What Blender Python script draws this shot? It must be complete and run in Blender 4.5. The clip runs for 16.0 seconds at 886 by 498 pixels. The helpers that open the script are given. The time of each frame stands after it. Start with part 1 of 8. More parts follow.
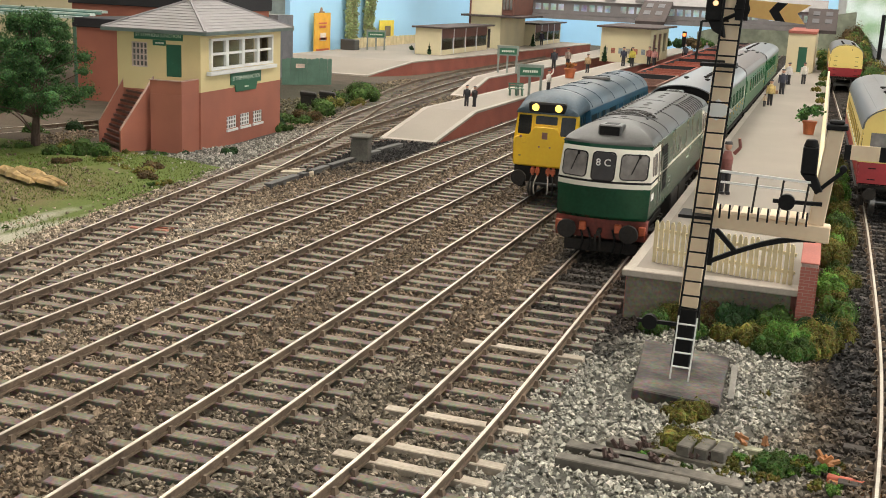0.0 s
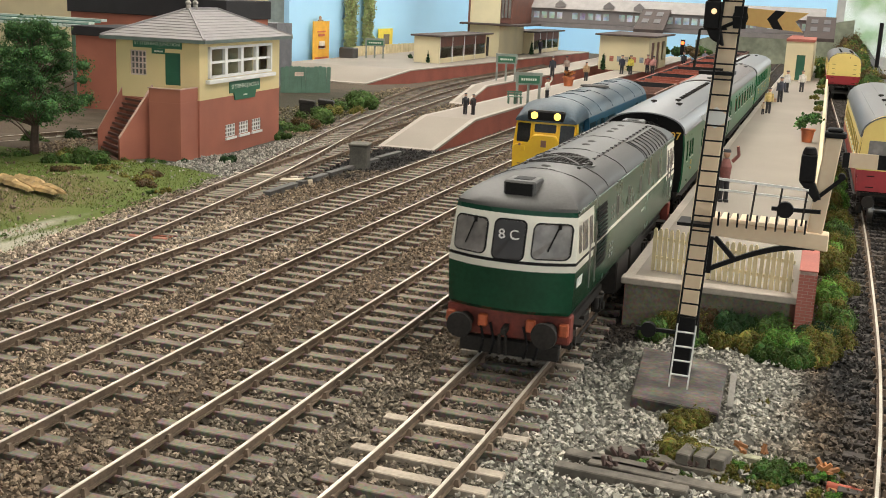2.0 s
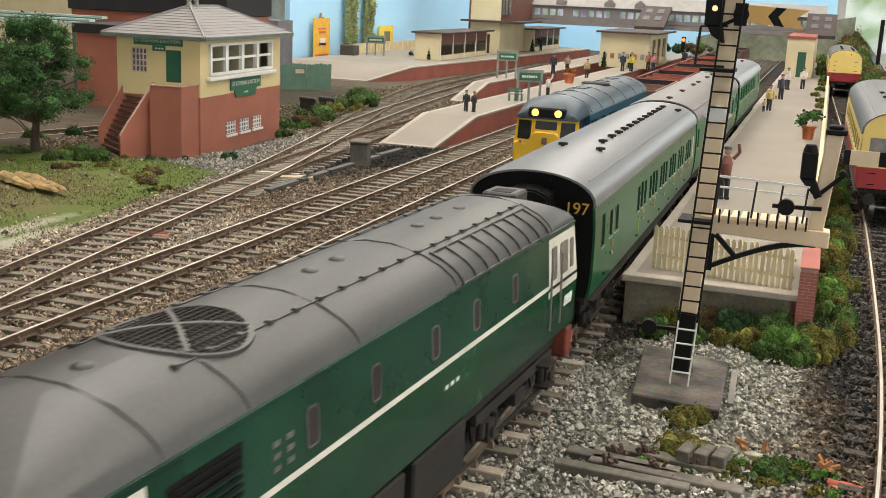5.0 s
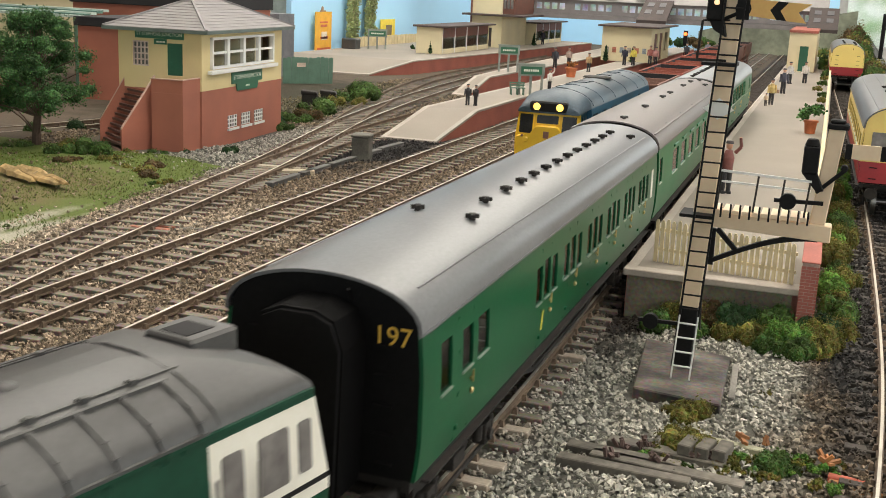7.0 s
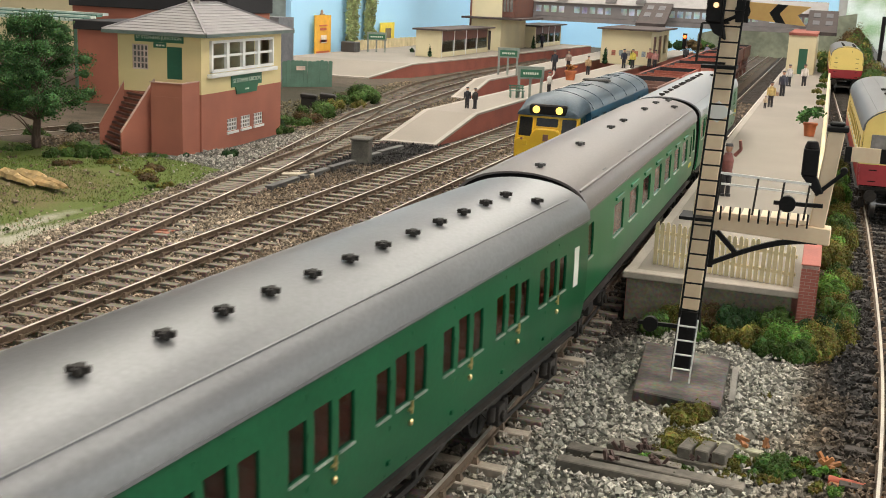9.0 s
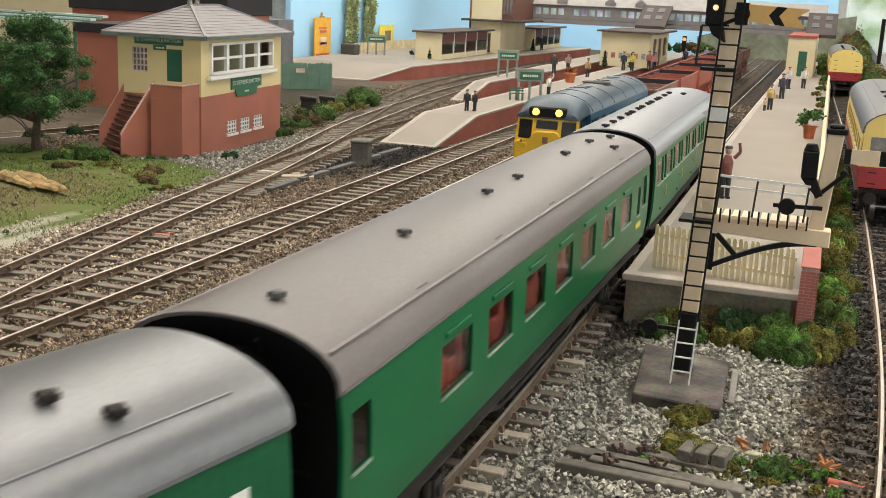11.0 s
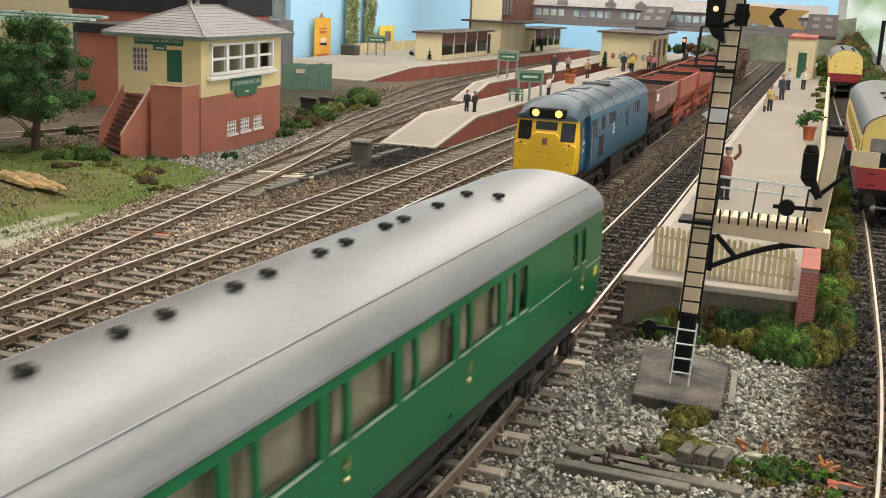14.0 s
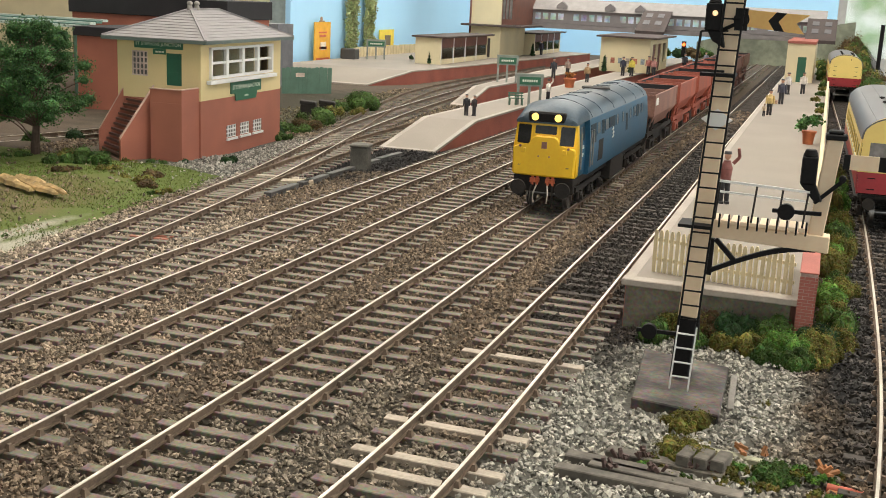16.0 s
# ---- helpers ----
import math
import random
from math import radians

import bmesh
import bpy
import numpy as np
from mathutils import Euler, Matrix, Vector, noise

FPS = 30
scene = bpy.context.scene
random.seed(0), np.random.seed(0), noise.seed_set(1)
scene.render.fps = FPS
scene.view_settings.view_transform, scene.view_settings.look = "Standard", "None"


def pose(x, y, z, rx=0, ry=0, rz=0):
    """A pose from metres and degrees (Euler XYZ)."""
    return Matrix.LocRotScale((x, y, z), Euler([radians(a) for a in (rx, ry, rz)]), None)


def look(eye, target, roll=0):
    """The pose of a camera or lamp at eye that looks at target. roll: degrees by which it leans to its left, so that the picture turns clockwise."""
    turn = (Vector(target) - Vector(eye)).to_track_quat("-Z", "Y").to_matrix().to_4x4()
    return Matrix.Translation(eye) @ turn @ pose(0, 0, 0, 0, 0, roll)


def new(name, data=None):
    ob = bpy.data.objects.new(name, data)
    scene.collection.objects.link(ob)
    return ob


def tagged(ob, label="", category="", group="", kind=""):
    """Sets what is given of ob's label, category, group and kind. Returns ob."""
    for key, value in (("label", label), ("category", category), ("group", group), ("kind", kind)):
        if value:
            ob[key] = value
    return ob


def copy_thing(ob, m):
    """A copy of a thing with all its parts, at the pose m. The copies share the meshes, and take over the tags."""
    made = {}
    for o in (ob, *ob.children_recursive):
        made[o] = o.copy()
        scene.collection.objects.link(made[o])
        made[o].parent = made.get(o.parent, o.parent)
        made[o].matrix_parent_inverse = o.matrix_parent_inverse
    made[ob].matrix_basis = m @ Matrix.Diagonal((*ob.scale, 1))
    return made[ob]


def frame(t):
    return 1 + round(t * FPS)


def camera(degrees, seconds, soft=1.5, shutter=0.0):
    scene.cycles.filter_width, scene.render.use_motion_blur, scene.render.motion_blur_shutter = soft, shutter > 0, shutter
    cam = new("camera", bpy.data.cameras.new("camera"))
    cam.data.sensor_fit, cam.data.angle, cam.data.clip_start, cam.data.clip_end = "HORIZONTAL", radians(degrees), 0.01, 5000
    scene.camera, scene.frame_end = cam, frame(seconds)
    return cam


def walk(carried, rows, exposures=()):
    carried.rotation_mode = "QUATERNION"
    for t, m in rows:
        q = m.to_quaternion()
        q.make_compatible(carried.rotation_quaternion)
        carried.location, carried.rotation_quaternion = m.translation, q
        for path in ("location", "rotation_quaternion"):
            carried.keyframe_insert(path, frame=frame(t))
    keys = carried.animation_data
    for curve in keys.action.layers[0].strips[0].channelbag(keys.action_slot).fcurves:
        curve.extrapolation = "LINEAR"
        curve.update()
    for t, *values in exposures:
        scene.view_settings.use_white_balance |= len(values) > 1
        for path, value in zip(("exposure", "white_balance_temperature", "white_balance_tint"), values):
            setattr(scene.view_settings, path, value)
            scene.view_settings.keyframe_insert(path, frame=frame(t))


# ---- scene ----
cam = camera(43.8, 16.0, soft=0.95, shutter=0.5)
MM = 0.001
EYE = (0.0, 0.0, 0.1678)


def aim(yaw, pitch, roll):
    """Camera pose at the eye: yaw to the right, pitch down, roll, in degrees."""
    return pose(*EYE, 90 - pitch, 0, -yaw) @ pose(0, 0, 0, 0, 0, -roll)


PATH = [
    (0.0, -18.579, 13.342, -2.602), (0.5, -18.564, 13.196, -2.585), (1.0, -18.533, 12.901, -2.56), (1.5, -18.523, 12.872, -2.604),
    (2.0, -18.534, 12.928, -2.579), (2.5, -18.555, 13.108, -2.597), (3.0, -18.56, 13.082, -2.593), (3.5, -18.546, 12.932, -2.56),
    (4.0, -18.551, 12.954, -2.544), (6.5, -18.62, 13.334, -2.63), (7.0, -18.628, 13.394, -2.634), (7.5, -18.609, 13.199, -2.597),
    (8.0, -18.618, 13.167, -2.593), (8.5, -18.613, 13.173, -2.561), (9.0, -18.619, 13.235, -2.552), (11.5, -18.598, 13.057, -2.577),
    (12.0, -18.585, 13.015, -2.573), (12.5, -18.592, 13.042, -2.575), (13.0, -18.591, 13.049, -2.581), (13.5, -18.605, 13.074, -2.619),
    (14.0, -18.592, 13.074, -2.648), (14.5, -18.606, 13.058, -2.607), (15.0, -18.623, 13.108, -2.609), (15.5, -18.61, 13.064, -2.654),
    (16.0, -18.573, 12.871, -2.71)]
walk(cam, [(t, aim(*a)) for t, *a in PATH])

# ---- light: closed exhibition room, ceiling tubes, bright window at the far end, two added windows ----
scene.view_settings.exposure = -0.06
world = bpy.data.worlds.new("sky")
scene.world = world
world.use_nodes = True
sky = world.node_tree.nodes.new("ShaderNodeTexSky")
sky.sky_type, sky.sun_disc, sky.sun_elevation, sky.sun_rotation = "NISHITA", False, radians(40), radians(30)
world.node_tree.links.new(sky.outputs[0], world.node_tree.nodes["Background"].inputs[0])
world.node_tree.nodes["Background"].inputs[1].default_value = 0.12
# unseen tubes; the last three are added to brighten far board and near stones
TUBES = [(-0.55, 0.75), (0.75, 0.2), (-1.5, 2.4), (-0.1, 2.9), (-0.7, 4.6), (0.45, 1.1), (-0.7, 3.3), (-0.85, 1.75)]
TUBE_POWER = 11.0
for i, (lx, ly) in enumerate(TUBES):
    ld = bpy.data.lights.new("tube", "AREA")
    ld.shape, ld.size, ld.size_y, ld.energy, ld.color = "RECTANGLE", 0.3, 1.2, TUBE_POWER, (1.0, 0.94, 0.84)
    lo = new("tube", ld)
    lo.location = (lx, ly, 1.44)
wl = bpy.data.lights.new("window_light", "AREA")
wl.shape, wl.size, wl.size_y, wl.energy, wl.color = "RECTANGLE", 1.4, 1.2, 14.0, (0.92, 0.97, 1.0)
wo = new("window_light", wl)
wo.matrix_world = look((0.95, 6.35, 0.55), (-0.3, 1.5, 0.0))
# two unseen window lamps, added to brighten faces turned south and east
for nm, wide, watts, eye, aim_at in (("south_fill_light", 3.6, 30.0, (0.2, -2.98, 0.45), (-0.5, 1.5, 0.1)), ("east_fill_light", 4.4, 56.0, (2.98, 1.6, 0.55), (-0.6, 1.6, 0.0))):
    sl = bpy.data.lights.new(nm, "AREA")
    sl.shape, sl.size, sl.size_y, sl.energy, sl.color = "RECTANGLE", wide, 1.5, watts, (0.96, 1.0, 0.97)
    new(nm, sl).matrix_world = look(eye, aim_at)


# ---- materials ----
MATS = {}


def mat(name, col, rough=0.6, metal=0.0, var=0.25, fine=900.0, coarse=60.0, bump=0.15, island=0.0, emit=None, tint=None, spec=0.5, coat=0.0):
    """Procedural surface: two noises vary the colour, the fine one gives relief; island: brightness change from piece to piece."""
    if name in MATS:
        return MATS[name]
    m = bpy.data.materials.new(name)
    MATS[name] = m
    m.use_nodes = True
    nt = m.node_tree
    n, l = nt.nodes, nt.links
    b = n["Principled BSDF"]
    b.inputs["Roughness"].default_value = rough
    b.inputs["Metallic"].default_value = metal
    b.inputs["Specular IOR Level"].default_value = spec
    b.inputs["Coat Weight"].default_value = coat
    if emit:
        b.inputs["Emission Color"].default_value = (*emit[:3], 1)
        b.inputs["Emission Strength"].default_value = emit[3]
    tc = n.new("ShaderNodeTexCoord")
    fin, crs = n.new("ShaderNodeTexNoise"), n.new("ShaderNodeTexNoise")
    for node, s, d in ((fin, fine, 4), (crs, coarse, 5)):
        node.inputs["Scale"].default_value, node.inputs["Detail"].default_value = s, d
        l.new(tc.outputs["Object"], node.inputs["Vector"])
    dark = tuple(c * (1 - var) for c in col)
    light = tint if tint else tuple(min(1, c * (1 + var)) for c in col)
    r1 = n.new("ShaderNodeMix")
    r1.data_type = "RGBA"
    r1.inputs[6].default_value, r1.inputs[7].default_value = (*dark, 1), (*light, 1)
    sharp = n.new("ShaderNodeMapRange")
    sharp.inputs["From Min"].default_value, sharp.inputs["From Max"].default_value = 0.32, 0.68
    l.new(crs.outputs["Fac"], sharp.inputs["Value"])
    l.new(sharp.outputs[0], r1.inputs[0])
    r2 = n.new("ShaderNodeMix")
    r2.data_type, r2.blend_type = "RGBA", "OVERLAY"
    r2.inputs[0].default_value = min(1, var * 1.6)
    l.new(r1.outputs[2], r2.inputs[6])
    l.new(fin.outputs["Color"] if var > 0.4 else fin.outputs["Fac"], r2.inputs[7])
    out = r2.outputs[2]
    if island:
        geo = n.new("ShaderNodeNewGeometry")
        hs = n.new("ShaderNodeHueSaturation")
        mr = n.new("ShaderNodeMapRange")
        mr.inputs["To Min"].default_value, mr.inputs["To Max"].default_value = 1 - island, 1 + island
        l.new(geo.outputs["Random Per Island"], mr.inputs["Value"])
        l.new(mr.outputs[0], hs.inputs["Value"])
        l.new(out, hs.inputs["Color"])
        out = hs.outputs[0]
    l.new(out, b.inputs["Base Color"])
    if bump:
        bp = n.new("ShaderNodeBump")
        bp.inputs["Strength"].default_value, bp.inputs["Distance"].default_value = bump, 0.0006
        l.new(fin.outputs["Fac"], bp.inputs["Height"])
        l.new(bp.outputs[0], b.inputs["Normal"])
    rr = n.new("ShaderNodeMapRange")
    rr.inputs["To Min"].default_value, rr.inputs["To Max"].default_value = max(0.02, rough * 0.8), min(1, rough * 1.2)
    l.new(crs.outputs["Fac"], rr.inputs["Value"])
    l.new(rr.outputs[0], b.inputs["Roughness"])
    return m


def glass(name, col=(0.9, 0.93, 0.92), rough=0.04, clear=0.75):
    """Thin glazing: clear sheet with a real reflection."""
    if name in MATS:
        return MATS[name]
    m = bpy.data.materials.new(name)
    MATS[name] = m
    m.use_nodes = True
    n, l = m.node_tree.nodes, m.node_tree.links
    tr, gl, mx, fr = n.new("ShaderNodeBsdfTransparent"), n.new("ShaderNodeBsdfGlossy"), n.new("ShaderNodeMixShader"), n.new("ShaderNodeLayerWeight")
    tr.inputs[0].default_value = (*[c * clear for c in col], 1)
    gl.inputs["Roughness"].default_value = rough
    fr.inputs[0].default_value = 0.5
    pw, ma = n.new("ShaderNodeMath"), n.new("ShaderNodeMath")
    pw.operation, ma.operation = "POWER", "MULTIPLY_ADD"
    pw.inputs[1].default_value = 5.0
    ma.inputs[1].default_value, ma.inputs[2].default_value = 0.7, 0.03
    l.new(fr.outputs["Facing"], pw.inputs[0])
    l.new(pw.outputs[0], ma.inputs[0])
    l.new(ma.outputs[0], mx.inputs[0])
    l.new(tr.outputs[0], mx.inputs[1])
    l.new(gl.outputs[0], mx.inputs[2])
    l.new(mx.outputs[0], n["Material Output"].inputs[0])
    return m


def zoned(name, base, zones, island=0.5, rough=0.95, bump=0.3, fine=700):
    """Loose stone or earth whose colour changes over the plan: zones are (x, y, rx, ry, colour) in mm, with ragged soft rims."""
    m = bpy.data.materials.new(name)
    MATS[name] = m
    m.use_nodes = True
    n, l = m.node_tree.nodes, m.node_tree.links
    b = n["Principled BSDF"]
    b.inputs["Roughness"].default_value = rough
    b.inputs["Specular IOR Level"].default_value = 0.25
    tc = n.new("ShaderNodeTexCoord")
    wob = n.new("ShaderNodeTexNoise")
    wob.inputs["Scale"].default_value, wob.inputs["Detail"].default_value = 28, 6
    l.new(tc.outputs["Object"], wob.inputs["Vector"])
    last = None
    for zx, zy, rx, ry, col in zones:
        mp = n.new("ShaderNodeMapping")
        mp.vector_type = "TEXTURE"
        mp.inputs["Location"].default_value = (zx * MM, zy * MM, 0)
        mp.inputs["Scale"].default_value = (rx * MM, ry * MM, 1)
        l.new(tc.outputs["Object"], mp.inputs[0])
        ln = n.new("ShaderNodeVectorMath")
        ln.operation = "LENGTH"
        l.new(mp.outputs[0], ln.inputs[0])
        ad = n.new("ShaderNodeMath")
        ad.operation = "MULTIPLY_ADD"
        l.new(wob.outputs["Fac"], ad.inputs[0])
        ad.inputs[1].default_value = 1.3
        l.new(ln.outputs["Value"], ad.inputs[2])
        mr = n.new("ShaderNodeMapRange")
        mr.inputs["From Min"].default_value, mr.inputs["From Max"].default_value = 1.35, 1.85
        mr.inputs["To Min"].default_value, mr.inputs["To Max"].default_value = 1, 0
        l.new(ad.outputs[0], mr.inputs["Value"])
        mix = n.new("ShaderNodeMix")
        mix.data_type = "RGBA"
        mix.inputs[7].default_value = (*col, 1)
        mix.inputs[6].default_value = (*base, 1)
        if last:
            l.new(last, mix.inputs[6])
        l.new(mr.outputs[0], mix.inputs[0])
        last = mix.outputs[2]
    fin = n.new("ShaderNodeTexNoise")
    fin.inputs["Scale"].default_value, fin.inputs["Detail"].default_value = fine, 5
    l.new(tc.outputs["Object"], fin.inputs["Vector"])
    ov = n.new("ShaderNodeMix")
    ov.data_type, ov.blend_type = "RGBA", "OVERLAY"
    ov.inputs[0].default_value = 0.7
    l.new(last, ov.inputs[6])
    l.new(fin.outputs["Fac"], ov.inputs[7])
    geo, hs, mr = n.new("ShaderNodeNewGeometry"), n.new("ShaderNodeHueSaturation"), n.new("ShaderNodeMapRange")
    mr.inputs["To Min"].default_value, mr.inputs["To Max"].default_value = 1 - island, 1 + island
    l.new(geo.outputs["Random Per Island"], mr.inputs["Value"])
    l.new(mr.outputs[0], hs.inputs["Value"])
    l.new(ov.outputs[2], hs.inputs["Color"])
    l.new(hs.outputs[0], b.inputs["Base Color"])
    bp = n.new("ShaderNodeBump")
    bp.inputs["Strength"].default_value, bp.inputs["Distance"].default_value = bump, 0.0008
    l.new(fin.outputs["Fac"], bp.inputs["Height"])
    l.new(bp.outputs[0], b.inputs["Normal"])
    return m


# stone, earth and track
BROWN, GREY, PALE, SOOT, RUST = (0.215, 0.163, 0.115), (0.25, 0.21, 0.16), (0.41, 0.39, 0.335), (0.042, 0.038, 0.036), (0.25, 0.16, 0.11)
ZONES = [(-450, 560, 120, 200, (0.40, 0.33, 0.25)), (-330, 360, 60, 220, (0.30, 0.235, 0.17)), (-175, 330, 60, 150, GREY), (-55, 380, 62, 330, PALE), (-30, 560, 40, 120, PALE),
         (-560, 1000, 70, 210, (0.33, 0.31, 0.27)), (-760, 1500, 200, 360, (0.13, 0.115, 0.07)), (-450, 1120, 60, 200, SOOT), (-127, 1150, 32, 600, (0.055, 0.05, 0.045)), (-127, 740, 28, 150, (0.06, 0.052, 0.045)), (34, 640, 30, 230, (0.055, 0.05, 0.047)), (60, 1500, 50, 900, SOOT), (-88, 640, 20, 120, (0.05, 0.04, 0.034))]
M_STONE = zoned("ballast_stone", BROWN, ZONES, island=0.6)
# earth is the stone colour cut down, painting shade into the gaps between stones
M_EARTH_SHADE = zoned("earth", tuple(c * 0.4 for c in BROWN), [(a, b_, c, d, tuple(k * 0.28 for k in e)) for a, b_, c, d, e in ZONES], island=0.0)
M_RAIL = mat("rusty_rail", (0.17, 0.12, 0.083), 0.75, 0.2, 0.3, 600, 40, 0.2)
M_RAILTOP = mat("polished_rail_head", (0.62, 0.57, 0.49), 0.45, 0.6, 0.12, 800, 60, 0.03)
M_SLEEPER = mat("weathered_sleeper", (0.15, 0.122, 0.096), 0.9, 0, 0.55, 500, 45, 0.3)
M_SLEEPER_SOOT = mat("sooty_sleeper", (0.06, 0.05, 0.042), 0.9, 0, 0.35, 500, 45, 0.3)
M_SLEEPER_PALE = mat("pale_sleeper", (0.40, 0.34, 0.27), 0.85, 0, 0.25, 500, 45, 0.3)
M_PLAT = mat("platform_surface", (0.268, 0.232, 0.195), 0.9, 0, 0.10, 1100, 9, 0.12)
M_EDGE = mat("platform_edge_slab", (0.38, 0.33, 0.28), 0.85, 0, 0.12, 700, 30, 0.1)
M_BRICK = mat("red_brick_face", (0.33, 0.10, 0.07), 0.85, 0, 0.18, 900, 25, 0.15)
M_BRICK_PINK = mat("pale_red_brick", (0.42, 0.17, 0.13), 0.85, 0, 0.2, 900, 25, 0.15)
M_CREAM = mat("cream_paint", (0.72, 0.58, 0.30), 0.7, 0, 0.06, 700, 20, 0.05)
M_CREAM2 = mat("pale_cream_render", (0.70, 0.60, 0.38), 0.75, 0, 0.07, 700, 20, 0.05)
M_SLATE = mat("grey_slate", (0.23, 0.21, 0.21), 0.7, 0, 0.12, 700, 40, 0.15)
M_WHITE = mat("white_paint", (0.82, 0.80, 0.76), 0.5, 0, 0.05, 800, 40, 0.04)
M_SIGN = mat("sign_green", (0.03, 0.13, 0.07), 0.5, 0, 0.08, 800, 40, 0.02)
M_DOORG = mat("door_green", (0.02, 0.11, 0.06), 0.45, 0, 0.12, 800, 40, 0.02)
M_BLACK = mat("black_paint", (0.010, 0.009, 0.009), 0.6, 0, 0.3, 800, 40, 0.05, spec=0.15)
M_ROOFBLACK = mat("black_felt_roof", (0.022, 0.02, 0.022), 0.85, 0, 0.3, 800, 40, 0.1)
M_SKY = mat("painted_sky", (0.42, 0.71, 0.95), 0.9, 0, 0.05, 300, 3, 0.0)
M_FENCE = mat("cream_fence", (0.66, 0.55, 0.34), 0.8, 0, 0.14, 600, 60, 0.1)
M_GREENFENCE = mat("green_fence", (0.10, 0.18, 0.13), 0.8, 0, 0.15, 600, 60, 0.1)
M_CONC = mat("grey_concrete", (0.26, 0.24, 0.21), 0.9, 0, 0.2, 800, 60, 0.2)
M_GRASS = zoned("grass_base", (0.10, 0.13, 0.03), [(-600, 700, 60, 120, (0.14, 0.12, 0.05)), (-497, 600, 13, 70, (0.36, 0.34, 0.26)), (-520, 560, 9, 120, (0.34, 0.32, 0.25))], island=0.0, fine=900)
M_GLASS = glass("window_glass")
M_GLASSDK = glass("smoked_glass", (0.5, 0.55, 0.55), 0.05, 0.6)
M_WALLROOM = mat("room_wall_paint", (0.30, 0.28, 0.25), 0.9, 0, 0.04, 60, 2, 0.02)
M_CEIL = mat("ceiling_paint", (0.42, 0.40, 0.37), 0.9, 0, 0.03, 60, 2, 0.02)


# ---- building helpers: all shapes in millimetres ----
def box(bm, x0, x1, y0, y1, z0, z1):
    v = [bm.verts.new((x, y, z)) for z in (z0, z1) for x, y in ((x0, y0), (x1, y0), (x1, y1), (x0, y1))]
    for f in ((3, 2, 1, 0), (4, 5, 6, 7), (0, 1, 5, 4), (1, 2, 6, 5), (2, 3, 7, 6), (3, 0, 4, 7)):
        bm.faces.new([v[i] for i in f])
    return v


def beam(bm, a, b, w, h=None, up=(0, 0, 1)):
    """A bar of section w by h from a to b."""
    a, b = Vector(a), Vector(b)
    h = h or w
    d = (b - a).normalized()
    s = d.cross(Vector(up))
    s = s.normalized() if s.length > 1e-6 else Vector((1, 0, 0))
    u = s.cross(d).normalized()
    v = [bm.verts.new(p + s * (i * w / 2) + u * (j * h / 2)) for p in (a, b) for i, j in ((-1, -1), (1, -1), (1, 1), (-1, 1))]
    for f in ((3, 2, 1, 0), (4, 5, 6, 7), (0, 1, 5, 4), (1, 2, 6, 5), (2, 3, 7, 6), (3, 0, 4, 7)):
        bm.faces.new([v[i] for i in f])


def rod(bm, a, b, r, r2=None, seg=10):
    """A round bar, tapered when r2 is given."""
    a, b = Vector(a), Vector(b)
    r2 = r if r2 is None else r2
    q = (b - a).to_track_quat("Z", "Y")
    rings = []
    for p, rad in ((a, r), (b, r2)):
        rings.append([bm.verts.new(p + q @ Vector((rad * math.cos(2 * math.pi * i / seg), rad * math.sin(2 * math.pi * i / seg), 0))) for i in range(seg)])
    for i in range(seg):
        bm.faces.new((rings[0][i], rings[0][(i + 1) % seg], rings[1][(i + 1) % seg], rings[1][i]))
    bm.faces.new(rings[0][::-1])
    bm.faces.new(rings[1])


def blob(bm, c, r, sx=1, sy=1, sz=1, sub=1, rough=0.0, rnd=random):
    geo = bmesh.ops.create_icosphere(bm, subdivisions=sub, radius=1)
    for v in geo["verts"]:
        k = r * (1 + rnd.uniform(-rough, rough))
        v.co = Vector((v.co.x * sx * k + c[0], v.co.y * sy * k + c[1], v.co.z * sz * k + c[2]))


def prism(bm, pts, depth, at):
    """Extrudes the polygon pts (u, v) by depth; at(u, v, d) gives the place."""
    a = [bm.verts.new(at(u, v, 0)) for u, v in pts]
    b = [bm.verts.new(at(u, v, depth)) for u, v in pts]
    bm.faces.new(a)
    bm.faces.new(b[::-1])
    for i in range(len(pts)):
        j = (i + 1) % len(pts)
        bm.faces.new((a[j], a[i], b[i], b[j]))


def rrect(u0, u1, v0, v1, r, seg=4):
    out = []
    for cu, cv, a0 in ((u1 - r, v0 + r, -90), (u1 - r, v1 - r, 0), (u0 + r, v1 - r, 90), (u0 + r, v0 + r, 180)):
        for i in range(seg + 1):
            a = radians(a0 + 90 * i / seg)
            out.append((cu + r * math.cos(a), cv + r * math.sin(a)))
    return out


